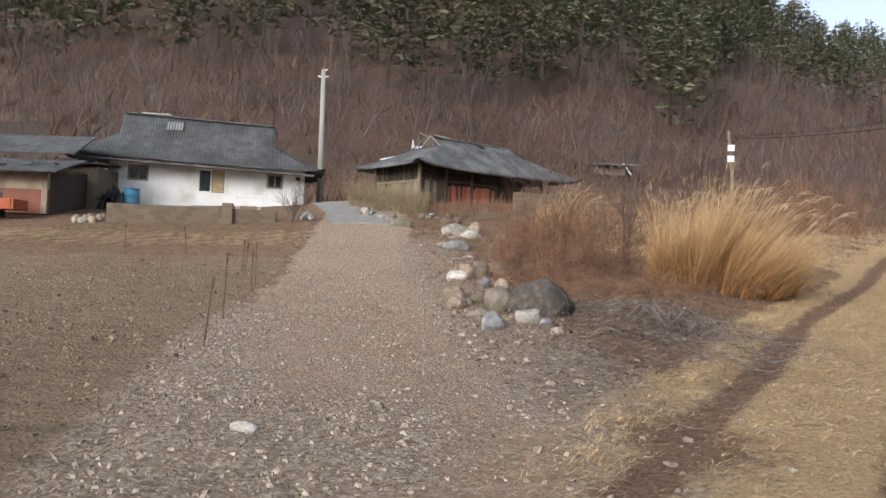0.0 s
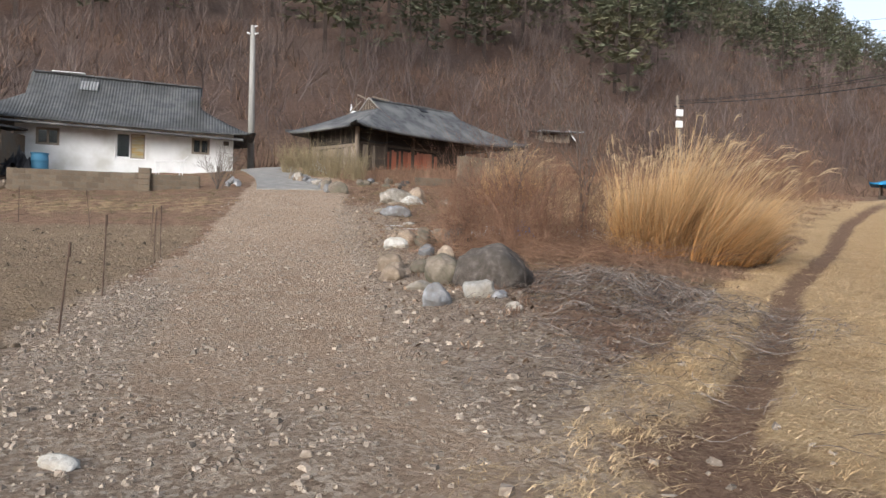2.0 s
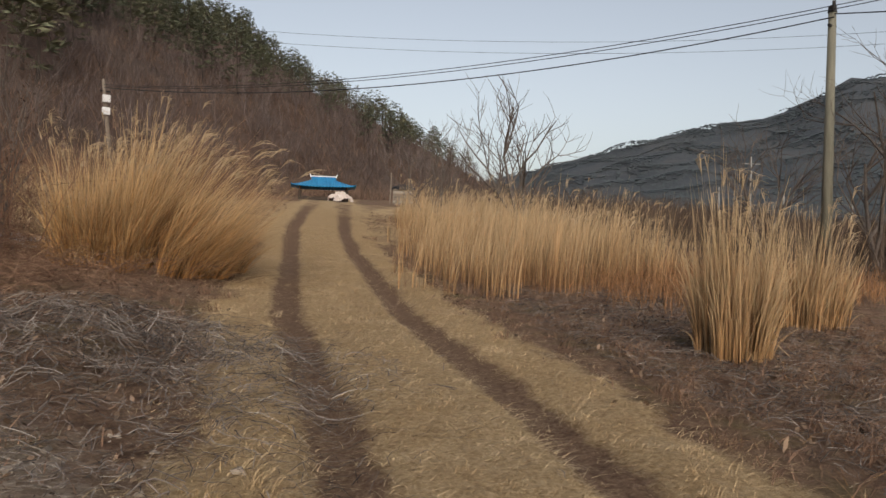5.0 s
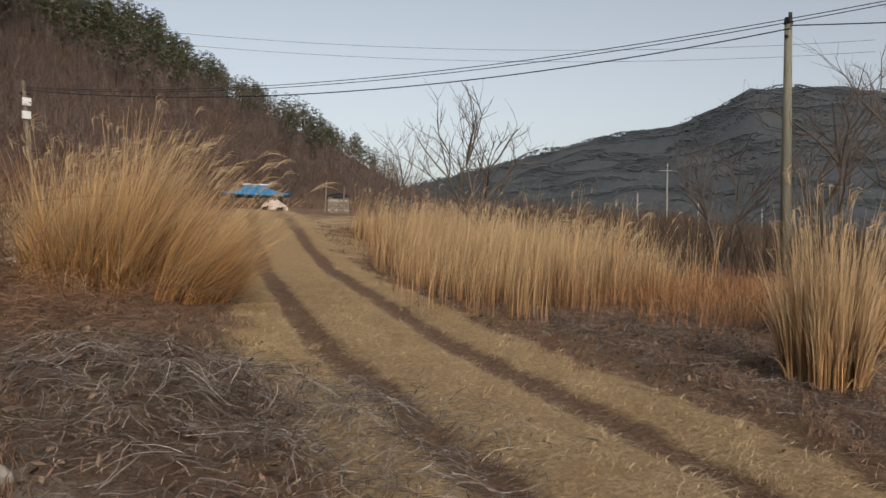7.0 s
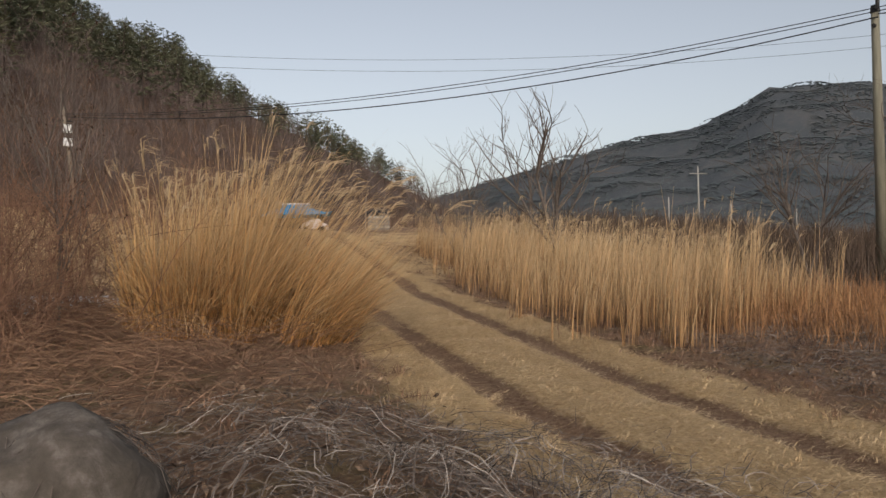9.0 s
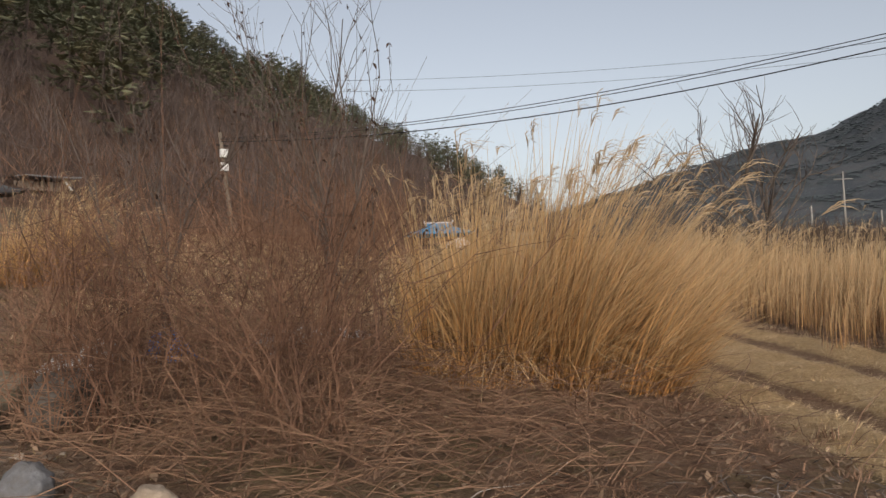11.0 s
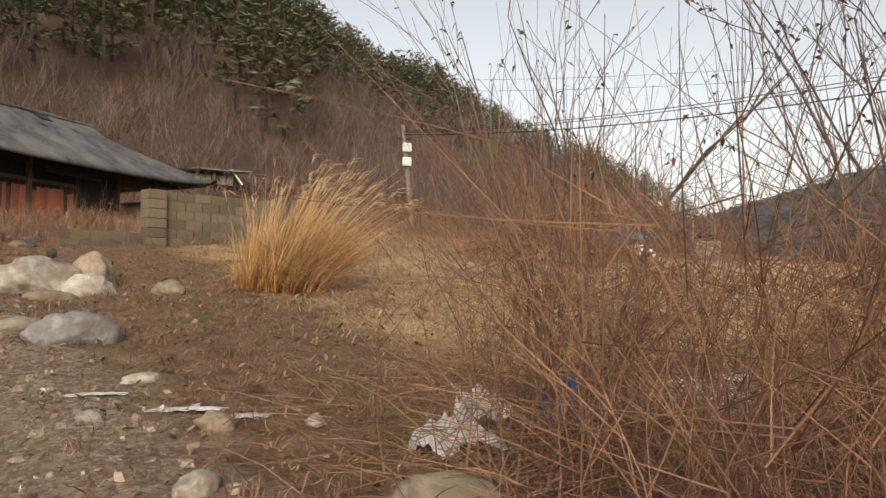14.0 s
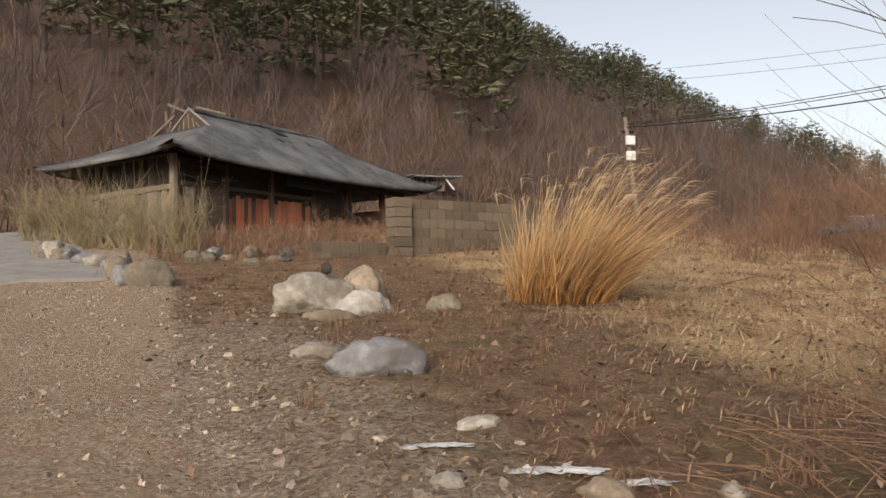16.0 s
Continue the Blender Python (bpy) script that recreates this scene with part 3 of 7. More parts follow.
def white_house():
    L, D = 9.2, 4.4
    zb = 3.72
    h = thing("white_house", -15.93, 38.5, zb, "white plastered farmhouse with grey slate roof behind a block wall", "house", turn=12.5)
    holes = [(0.85, 1.3, 1.8, 2.05), (4.05, 0.85, 5.4, 2.08), (7.35, 1.28, 8.15, 2.02)]
    part("wall", wall_with_openings(L, 2.5, 0.18, holes), M_PLASTER, h)
    for a in ((0, 0.18, 0.18, D), (L - 0.18, 0.18, L, D), (0.18, D - 0.18, L - 0.18, D)):
        box_part("wall", a[0], a[1], 0, a[2], a[3], 2.5, M_PLASTER, h, 0)
    box_part("floor_slab", -0.1, -0.3, -0.6, L + 0.1, D, 0.05, M_CONCRETE, h, 0.02)
    box_part("ceiling_board", 0.18, 0.18, 2.4, L - 0.18, D - 0.18, 2.46, M_DARKWOOD, h, 0)
    sash(h, 0.85, 1.3, 1.8, 2.05, 0.05, M_WINFRAME)
    sash(h, 7.35, 1.28, 8.15, 2.02, 0.05, M_WINFRAME)
    d = part("sliding_door", frame_bm(4.05, 0.85, 5.4, 2.08, -0.02, 0.12, 0.06), M_WHITE, h, "glazed sliding door in a white frame")
    for i in range(2):
        a = 4.12 + i * 0.61
        part("sash", frame_bm(a, 0.92, a + 0.6, 2.02, 0.03 + 0.03 * i, 0.06 + 0.03 * i, 0.05), M_WINFRAME if i else M_WHITE, d)
        g = box_part("pane", a + 0.05, 0.04 + 0.03 * i, 0.97, a + 0.55, 0.046 + 0.03 * i, 1.97, M_PAPER if i else M_GLASS, d, 0, "yellowed paper pasted over the pane" if i else "")
        g.visible_shadow = False
    box_part("door_step", 3.9, -0.28, 0.06, 5.5, -0.001, 0.25, M_CONCRETE, h, 0.015)
    roof = hip_gable_roof(L + 3.1, D + 2.2, 7.5, 2.25, 4.75, 0.42, 0.12, thick=0.07, curve=1.25, skew=-0.25)
    r = part("roof", roof, M_SLATE, h, "grey corrugated slate roof with a patched sheet")
    r.location = (L / 2 - 0.6, D / 2, 0)
    bm = bmesh.new()
    for i in range(14):
        x = -3.7 + 7.4 * i / 14
        box(bm, x, -0.14, 4.72 - 0.25 * x / 11.8, x + 0.5, 0.14, 4.8 - 0.25 * x / 11.8, 0.02)
    rc = part("ridge_cap", bm, M_SLATE2, r)
    for i, x in ((0, -3.73), (1, 3.69)):
        bm = bmesh.new()
        vs = [bm.verts.new(p) for p in ((x, -0.42 * 3.2, 3.55), (x, 0.42 * 3.2, 3.55), (x, 0, 4.6), (x + 0.05, -0.42 * 3.2, 3.55), (x + 0.05, 0.42 * 3.2, 3.55), (x + 0.05, 0, 4.6))]
        for f in ((0, 1, 2), (5, 4, 3), (0, 3, 4, 1), (1, 4, 5, 2), (2, 5, 3, 0)):
            bm.faces.new([vs[k] for k in f])
        part("gable", bm, M_MUD if i == 0 else M_DARKWOOD, r)
    for k in range(4):
        box_part("gable_batten", -3.8, -1.15 + 0.25 * k, 3.65 + 0.2 * k, -3.74, -0.9 + 0.25 * k, 3.72 + 0.2 * k, M_DARKWOOD, r, 0)
    bm = bmesh.new()
    for i in range(2):
        for j in range(8):
            z = lambda v: 2.25 + 2.5 * (1 - v) ** 1.25
            v0, v1 = 0.12 + 0.02 * j, 0.14 + 0.02 * j
            x0, x1 = -1.65 + 0.42 * i, -1.27 + 0.42 * i
            p = [bm.verts.new(q) for q in ((x0, -v0 * 3.3, z(v0) + 0.1), (x1, -v0 * 3.3, z(v0) + 0.1), (x1, -v1 * 3.3, z(v1) + 0.1), (x0, -v1 * 3.3, z(v1) + 0.1))]
            bm.faces.new(p)
    bmesh.ops.remove_doubles(bm, verts=bm.verts, dist=0.002)
    bm.normal_update()
    bmesh.ops.solidify(bm, geom=list(bm.faces), thickness=0.02)
    part("patch_sheet", bm, ribbed(material("pale_patch_slate", [(0.2, 0.2, 0.2), (0.28, 0.28, 0.28)], 3, 0.8), 0, 0.13, 0.02), r, "paler grey patch sheet")
    bm = bmesh.new()
    stick(bm, (-5.6, -3.16, 2.2), (5.6, -3.16, 1.95), 0.06, sides=10)
    part("gutter", bm, M_SLATE2, r)
    box_part("ridge_sheet", -2.9, -0.22, 4.86, -1.5, 0.22, 4.9, M_WHITE, r, 0.01, "white sheet on the ridge")
    box_part("awning", 4.6, -0.75, 2.12, 5.35, -0.35, 2.15, M_WHITE, h, 0.01, "small white canopy sheet")
    # dark plate on the uncut wall, standing for the shade in a vent
    box_part("vent_hole", 8.75, -0.01, 1.75, 9.0, 0.02, 1.95, M_DARKWOOD, h, 0)
    return h


def block_course(name, parent, x0, x1, z, y, mat, seed, length=0.4, tall=0.2, deep=0.19, skip=()):
    r = random.Random(seed)
    me = bpy.data.meshes.get("block_mesh")
    if me is None:
        bm = box(bmesh.new(), -0.5, -0.5, -0.5, 0.5, 0.5, 0.5)
        me = bpy.data.meshes.new("block_mesh")
        bm.to_mesh(me)
        bm.free()
        me.materials.append(mat)
    x = x0
    while x < x1 - 0.05:
        w = min(length, x1 - x)
        ob = new(name, me)
        ob.parent = parent
        ob.location = (x + w / 2, y + r.uniform(-0.006, 0.006), z + tall / 2)
        ob.scale = (w - 0.014, deep, tall - 0.014)
        ob.rotation_euler = (0, r.uniform(-0.008, 0.008), r.uniform(-0.01, 0.01))
        x += w


def low_block_wall(name, pts, courses, label, pier_at=(), top_open=False):
    """A wall of hollow blocks with a mortar core, along a straight run."""
    (ax, ay), (bx, by) = pts
    ln = math.hypot(bx - ax, by - ay)
    z = min(ground_z(ax, ay), ground_z(bx, by), ground_z((ax + bx) / 2, (ay + by) / 2)) - 0.06
    w = thing(name, ax, ay, z, label, "wall", turn=math.degrees(math.atan2(by - ay, bx - ax)))
    box_part("mortar_core", 0.02, -0.075, -0.35, ln - 0.02, 0.075, courses * 0.2 - 0.02, M_BLOCK, w, 0)
    for c in range(courses):
        off = 0.2 if c % 2 else 0.0
        if off:
            block_course("block", w, 0, off, c * 0.2, 0, M_BLOCK, c)
        block_course("block", w, off, ln, c * 0.2, 0, M_BLOCK, c + 50)
    for px, pc in pier_at:
        for c in range(pc):
            block_course("pier_block", w, px, px + 0.4, c * 0.2, -0.06, M_BLOCK, c + 90, deep=0.36)
    return w


def wooden_house():
    """An empty timber house; local x runs along the ridge, the near gable end at x = 0."""
    L, D = 13.6, 4.0
    zb = 4.33
    h = thing("wooden_house", -1.16, 38.74, zb, "empty dark timber house, rusted red boards, sagging slate roof", "house")
    h.matrix_world = pose(-1.16, 38.74, zb, 0, 0, 37.6) @ Matrix.Diagonal((0.69, 0.95, 0.95, 1))
    box_part("foundation", 0.02, 0.03, -1.2, L, D, 0.01, M_MUD, h, 0)
    Hw = 1.95
    # the near end wall, planks with a rail
    r = random.Random(4)
    me = {}
    for k, mat in (("a", M_OLDWOOD), ("b", M_DARKWOOD), ("c", M_RUST), ("d", M_EAVESHADE)):
        bm = box(bmesh.new(), 0, -0.012, 0, 0.19, 0.012, 1.0, 0.004)
        me[k] = bpy.data.meshes.new("plank")
        bm.to_mesh(me[k])
        bm.free()
        me[k].materials.append(mat)

    def plank(parent, kind, x, y, z, tall, along_y=False, w=1.0):
        ob = new("plank", me[kind])
        ob.parent = parent
        ob.location = (x, y, z)
        ob.scale = (w, 1, tall)
        ob.rotation_euler = (0, r.uniform(-0.012, 0.012), radians(90) if along_y else 0)

    end = box_part("wall", 0.06, 0.1, 0.0, 0.14, D - 0.1, Hw + 0.3, M_DARKWOOD, h, 0)
    for i in range(19):
        y = 0.12 + i * 0.2
        plank(end, "a" if y < 1.5 or r.random() < 0.45 else "b", 0.045, y, r.uniform(0, 0.06), 1.25 + r.uniform(-0.06, 0.02), True)
        # upper planks mostly near black, eave shade painted in
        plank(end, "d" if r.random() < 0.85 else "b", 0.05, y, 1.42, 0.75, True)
    box_part("rail", -0.02, 0.05, 1.28, 0.06, D, 1.42, M_OLDWOOD, h, 0.01)
    box_part("sill_beam", -0.02, 0.05, 0.0, 0.06, D, 0.14, M_OLDWOOD, h, 0.01)
    # posts along the long side
    for x in (0.0, 2.35, 4.7, 7.1, 9.5, 11.9):
        box_part("post", x - 0.09, -0.09, -0.2, x + 0.09, 0.09, Hw + 0.25, M_OLDWOOD if x < 1 else M_DARKWOOD, h, 0.012)
    box_part("post", -0.09, D - 0.09, -0.2, 0.09, D + 0.09, Hw + 0.25, M_DARKWOOD, h, 0.012)
    # the beam's near black is eave shade given as colour
    box_part("tie_beam", -0.05, -0.07, Hw, L, 0.07, Hw + 0.17, M_EAVESHADE, h, 0.012)
    # long side: dark boards, then rusted red sheets, then a gap and a patch of plaster;
    # the near-black wall behind them has the eave's shade in its colour
    side = box_part("wall", 0.1, 0.06, 0.0, 9.4, 0.14, Hw + 0.1, M_EAVESHADE, h, 0)
    x = 0.12
    while x < 2.25:
        plank(side, "b" if r.random() < 0.75 else "a", x, 0.03, r.uniform(0, 0.05), 1.4)
        x += 0.2
    while x < 7.0:
        plank(side, "c" if r.random() < 0.88 else "b", x, 0.03, r.uniform(0, 0.05), 1.22 + r.uniform(-0.07, 0.07))
        x += 0.2
    box_part("lintel", 0.1, -0.04, 1.4, 7.0, 0.03, 1.52, M_DARKWOOD, h, 0.01)
    box_part("plaster_panel", 9.45, 0.0, 0.0, 9.75, 0.16, 1.55, M_PLASTER, h, 0.02, "scrap of white plaster wall")
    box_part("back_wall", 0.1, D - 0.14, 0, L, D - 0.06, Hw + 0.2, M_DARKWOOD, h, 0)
    box_part("end_wall", L - 0.1, 0.2, 0, L, D - 0.1, Hw * 0.8, M_MUD, h, 0)
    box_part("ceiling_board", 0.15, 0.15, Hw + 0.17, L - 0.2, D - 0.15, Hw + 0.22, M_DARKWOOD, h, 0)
    box_part("hanging_board", 4.9, -0.5, Hw - 0.28, 7.8, -0.46, Hw + 0.02, M_EAVESHADE, h, 0.005)
    # a slack wire across the front
    n = 14
    P = np.array([[(0.2 + 2.6 * i / n, -0.12, 1.72 - 0.22 * math.sin(math.pi * i / n)) for i in range(n + 1)], [(0.2 + 2.6 * i / n, -0.16, 1.68 - 0.12 * math.sin(math.pi * i / n)) for i in range(n + 1)]])
    v, f = tubes(P, np.full(P.shape[:2], 0.015), 4)
    part("wire", raw_mesh("wire", v, f, M_CABLE), M_CABLE, h)
    # roof
    roof = hip_gable_roof(L + 2.4, D + 2.2, 7.8, 2.1, 4.05, 0.26, 0.15, sag=0.1, thick=0.11, curve=1.02, skew=0.05)
    rf = part("roof", roof, M_SLATE2, h, "sagging dark slate roof with holes and a broken gable")
    rf.location = (L / 2, D / 2, 0)
    x0 = -3.9
    bm = bmesh.new()
    g = 0.26 * (D + 2.2) / 2
    zt, zb2 = 3.98, 3.4
    vs = [bm.verts.new(p) for p in ((x0 - 0.03, -g, zb2), (x0 - 0.03, g, zb2), (x0 - 0.03, 0, zt), (x0 + 0.02, -g, zb2), (x0 + 0.02, g, zb2), (x0 + 0.02, 0, zt))]
    for f in ((0, 1, 2), (5, 4, 3), (0, 3, 4, 1), (1, 4, 5, 2), (2, 5, 3, 0)):
        bm.faces.new([vs[k] for k in f])
    # solid dark panel in place of the shaded opening of the broken gable
    part("gable", bm, M_DARKWOOD, rf)
    for a, b in (((x0 - 0.06, -g - 0.1, zb2), (x0 - 0.06, 0, zt + 0.08)), ((x0 - 0.06, g + 0.1, zb2), (x0 - 0.06, 0, zt + 0.08)), ((x0 - 0.06, -g - 0.1, zb2), (x0 - 0.06, g, zb2))):
        part("barge_board", stick(bmesh.new(), a, b, 0.032, sides=4), M_CONCRETE, rf, "weathered white barge board")
    for i in range(5):
        y = -0.5 + 0.25 * i
        part("gable_slat", stick(bmesh.new(), (x0 - 0.045, y, zb2), (x0 - 0.045, y * 0.75 + 0.05, zb2 + (1 - abs(y) / g) * 0.5), 0.022, sides=4), M_OLDWOOD, rf)
    for a, b in (((x0 + 0.1, 0.1, 3.95), (x0 - 0.3, 0.75, 4.25)), ((x0 - 0.1, 0.9, 3.3), (x0 - 0.15, 1.0, 4.1)), ((x0 + 0.2, -0.1, 4.1), (x0 + 1.1, -0.6, 3.95)), ((x0 - 0.5, 1.9, 3.0), (x0 - 0.2, 0.5, 3.9))):
        part("broken_rafter", stick(bmesh.new(), a, b, 0.045, sides=5), M_OLDWOOD, rf)
    for i in range(17):
        x = -3.85 + 7.7 * i / 17
        part("ridge_tile", box(bmesh.new(), x, -0.16, 3.98 - 0.12 * (1 - (x / 7.4) ** 2) * 0.4 + r.uniform(-0.02, 0.02), x + 0.5, 0.16, 4.08 - 0.12 * 0.4 + r.uniform(-0.02, 0.02), 0.02), M_SLATE2, rf)
    # flat black plates on the uncut roof stand for the dark inside holes
    for (hx, hy, w, d) in ((0.6, -0.35, 0.75, 0.22), (0.0, -0.9, 0.3, 0.1), (1.9, -0.8, 0.22, 0.12), (2.6, -1.2, 0.2, 0.14)):
        v = -hy / 3.1
        z = 2.1 + 1.95 * (1 - v) ** 1.12 - 0.12 * (0.4 + 0.6 * v) + 0.065
        ob = box_part("roof_hole", -w / 2, -d, -0.01, w / 2, d, 0.01, M_BLACKSHEET, rf, 0)
        ob.location, ob.rotation_euler = (hx, hy, z), (radians(33), 0, 0.1)
    for i in range(9):
        a = Vector((6.6 + 0.08 * i, -2.7 + 0.5 * i * 0.6, 2.2 + 0.03 * i))
        part("broken_lath", stick(bmesh.new(), a, a + Vector((0.9 + r.uniform(-0.2, 0.4), r.uniform(-0.15, 0.15), -0.12 + r.uniform(-0.1, 0.1))), 0.022, sides=4), M_OLDWOOD, rf)
    for i in range(12):
        y = -1.0 - 2.0 * i / 11
        x = 4.45 + 2.5 * i / 11
        part("hip_lath", stick(bmesh.new(), (x, y + 0.05, 3.2 - 0.95 * (i / 11) ** 0.8 + 0.12), (x + 0.35, y + 0.3, 3.05 - 0.95 * (i / 11) ** 0.8 + 0.12), 0.02, sides=4), M_DARKWOOD, rf)
    # exposed rafter tails, coloured near black for the shade under the eave
    for i in range(28):
        x = -6.6 + 13.2 * i / 27
        part("rafter", stick(bmesh.new(), (x, -3.0, 2.0), (x, -1.8, 2.4), 0.04, sides=6), M_EAVESHADE, rf)
    return h


def power_pole(x, y, top, mat, label, r=0.15, lean=(0, 0), base=None):
    z = ground_z(x, y) - 0.1
    p = thing("utility_pole", x, y, z, label, "utility pole")
    bm = stick(bmesh.new(), (0, 0, 0), (lean[0], lean[1], top - z), r * 1.25, r * 0.8, 14)
    for f in bm.faces:
        f.smooth = len(f.verts) == 4
    part("shaft", bm, mat, p)
    return p


def wire_span(name, a, b, sag, r, label):
    n = 24
    pts = np.array([[[a[k] + (b[k] - a[k]) * i / n - (sag * 4 * (i / n) * (1 - i / n) if k == 2 else 0) for k in range(3)] for i in range(n + 1)]])
    v, f = tubes(pts, np.full((1, n + 1), r), 5)
    tagged(new(name, raw_mesh(name, v, f, M_CABLE)), label, "cable")


white_house()
wooden_house()
# garden wall before the white house
low_block_wall("garden_wall", ((-12.9, 31.2), (-6.5, 31.9)), 4, "low wall of grey-brown hollow blocks before the white house", pier_at=((4.35, 5),))
low_block_wall("yard_wall", ((3.05, 33.6), (6.7, 34.5)), 6, "ruined wall of brown concrete blocks with a pier", pier_at=((-0.1, 6),))
low_block_wall("yard_wall_low", ((1.3, 33.2), (2.85, 33.55)), 2, "low broken end of the block wall")
low_block_wall("yard_wall_far", ((5.0, 30.5), (6.2, 30.75)), 5, "block wall end with a taller pier among dry grass", pier_at=((0.8, 6),))

pole_a = power_pole(-6.45, 42.5, 11.6, M_POLE, "tall grey concrete utility pole behind the white house", 0.14, (-0.1, 0))
for k, (z, s) in enumerate(((7.1, 0.25), (6.75, 0.3), (6.75, -0.25))):
    part("insulator", stick(bmesh.new(), (s * 0.4 - 0.1, -0.15, z), (s - 0.1, -0.15, z + 0.05), 0.05, 0.03, 8), M_WHITE, pole_a)
pole_b = power_pole(16.95, 46.7, 10.0, M_OLDWOOD, "leaning wooden utility pole with two white boxes", 0.1, (-0.57, 0))
for z in (8.35, 8.98):
    zz = z - pole_b.location.z
    box_part("meter_box", -0.66, -0.28, zz - 0.17, -0.28, -0.12, zz + 0.2, M_WHITE, pole_b, 0.02, "white box on the pole")
part("insulator", stick(bmesh.new(), (-0.75, 0, 4.6), (-0.2, 0, 4.6), 0.04, sides=6), M_IRON, pole_b)
pole_c = power_pole(27.7, 15.2, 9.98, M_POLE_DARK, "stout mossy concrete utility pole standing in reeds", 0.15)
hc = 9.98 - pole_c.location.z
part("cap", stick(bmesh.new(), (0, 0, hc - 0.1), (0, 0, hc + 0.12), 0.15, 0.12, 12), M_IRON, pole_c)
part("insulator", stick(bmesh.new(), (-0.2, -0.12, hc - 0.05), (-0.2, -0.12, hc + 0.22), 0.06, sides=8), M_IRON, pole_c)
part("bracket", stick(bmesh.new(), (-0.25, 0.0, hc - 0.55), (0.25, 0, hc - 0.5), 0.06, sides=6), M_IRON, pole_c)

# ---- woods on the hill ----
rng = np.random.RandomState(5)


def limb_tree(seed, tall, levels=3, spread=0.6, first=5, trunk=0.02):
    """A bare tree as sticks of four points: arrays of points and radii."""
    r = np.random.RandomState(seed)
    P, R = [], []

    def grow(a, d, ln, rad, lv):
        pts, cur, dr = [a], a, d
        for i in range(3):
            dr = dr + r.normal(0, 0.13, 3) + np.array([0, 0, 0.06])
            dr /= np.linalg.norm(dr)
            cur = cur + dr * ln / 3
            pts.append(cur)
        P.append(pts)
        R.append([rad, rad * 0.85, rad * 0.7, rad * 0.45])
        if lv == 0:
            return
        for k in range(first if lv == levels else r.randint(2, 5)):
            i = r.randint(1, 4)
            side = r.normal(0, 1, 3)
            side -= side.dot(dr) * dr
            side /= np.linalg.norm(side)
            nd = dr * (1 - spread * 0.5) + side * spread + np.array([0, 0, 0.15])
            nd /= np.linalg.norm(nd)
            grow(np.array(pts[i]), nd, ln * r.uniform(0.5, 0.75), rad * 0.5, lv - 1)

    grow(np.zeros(3), np.array([r.normal(0, 0.08), r.normal(0, 0.08), 1.0]), tall * 0.5, tall * trunk, levels)
    return np.array(P), np.array(R)


def scatter(templates, xs, ys, sizes, sink=0.1):
    """Copies of stick templates set on the ground, as one pair of arrays."""
    z = height(xs, ys) - sink
    outP, outR = [], []
    pick = rng.randint(0, len(templates), len(xs))
    turn = rng.uniform(0, 6.28, len(xs))
    for k, (P, R) in enumerate(templates):
        ids = np.where(pick == k)[0]
        if not len(ids):
            continue
        c, s = np.cos(turn[ids])[:, None, None], np.sin(turn[ids])[:, None, None]
        sz = sizes[ids][:, None, None]
        x = (P[None, ..., 0] * c - P[None, ..., 1] * s) * sz + xs[ids][:, None, None]
        y = (P[None, ..., 0] * s + P[None, ..., 1] * c) * sz + ys[ids][:, None, None]
        zz = P[None, ..., 2] * sz + z[ids][:, None, None]
        outP.append(np.stack([x, y, zz], -1).reshape(-1, P.shape[1], 3))
        outR.append((R[None] * sz).reshape(-1, R.shape[1]))
    return np.concatenate(outP), np.concatenate(outR)


def hill_points(n, qlo, qhi, xlo=-75, xhi=125):
    """Places on the slope, given by how far up it they stand."""
    x = rng.uniform(xlo, xhi, n * 3)
    q = rng.uniform(qlo, qhi, n * 3)
    y = 53 + (q + 0.40 * np.maximum(x, -15)) / 0.917
    ok = (130 + 0.66 * (y - 119) - x) > 3
    return x[ok][:n], y[ok][:n], q[ok][:n]


def pine(seed, tall):
    """A pine: trunk, limbs in whorls and level sprays of needles. Arrays for the wood and for the needle blades."""
    r = np.random.RandomState(seed)
    P, R = [], []
    bend = r.normal(0, 0.05, 2)

    def stem(t):
        return np.array([bend[0] * t * t * tall, bend[1] * t * t * tall, t * tall])

    P.append([stem(t) for t in (0, 0.35, 0.7, 1.0)])
    R.append([0.17, 0.13, 0.08, 0.02])
    B, W = [], []
    low = r.uniform(0.14, 0.34)
    for i in range(34):
        t = low + (1 - low) * (i / 33) ** 0.85
        base = stem(t)
        a = i * 2.4 + r.uniform(-0.6, 0.6)
        u = (t - low) / (1 - low)
        reach = tall * (0.29 * (1 - u) ** 0.75 * min(1.0, 0.55 + 2.2 * u) + 0.035) * r.uniform(0.6, 1.2)
        out = np.array([math.cos(a), math.sin(a), 0.0])
        tip = base + out * reach + (0, 0, reach * r.uniform(-0.12, 0.22))
        P.append([base, base * 0.65 + tip * 0.35 + (0, 0, -0.04 * reach), base * 0.3 + tip * 0.7, tip])
        R.append([0.045, 0.035, 0.025, 0.012])
        for f in ((0.5, 0.95) if reach > 1.0 else (0.85,)):
            c = base + (tip - base) * f + r.normal(0, 0.1, 3) * (1, 1, 0.4)
            size = (0.42 + 0.2 * reach) * r.uniform(0.75, 1.2)
            for j in range(10):
                g = a + r.uniform(-1.7, 1.7)
                d = np.array([math.cos(g), math.sin(g), r.normal(0.12, 0.28)])
                B.append([c - d * size * 0.3, c + d * size])
                W.append(size * r.uniform(0.06, 0.13))
    return np.array(P), np.array(R), np.array(B), np.array(W)


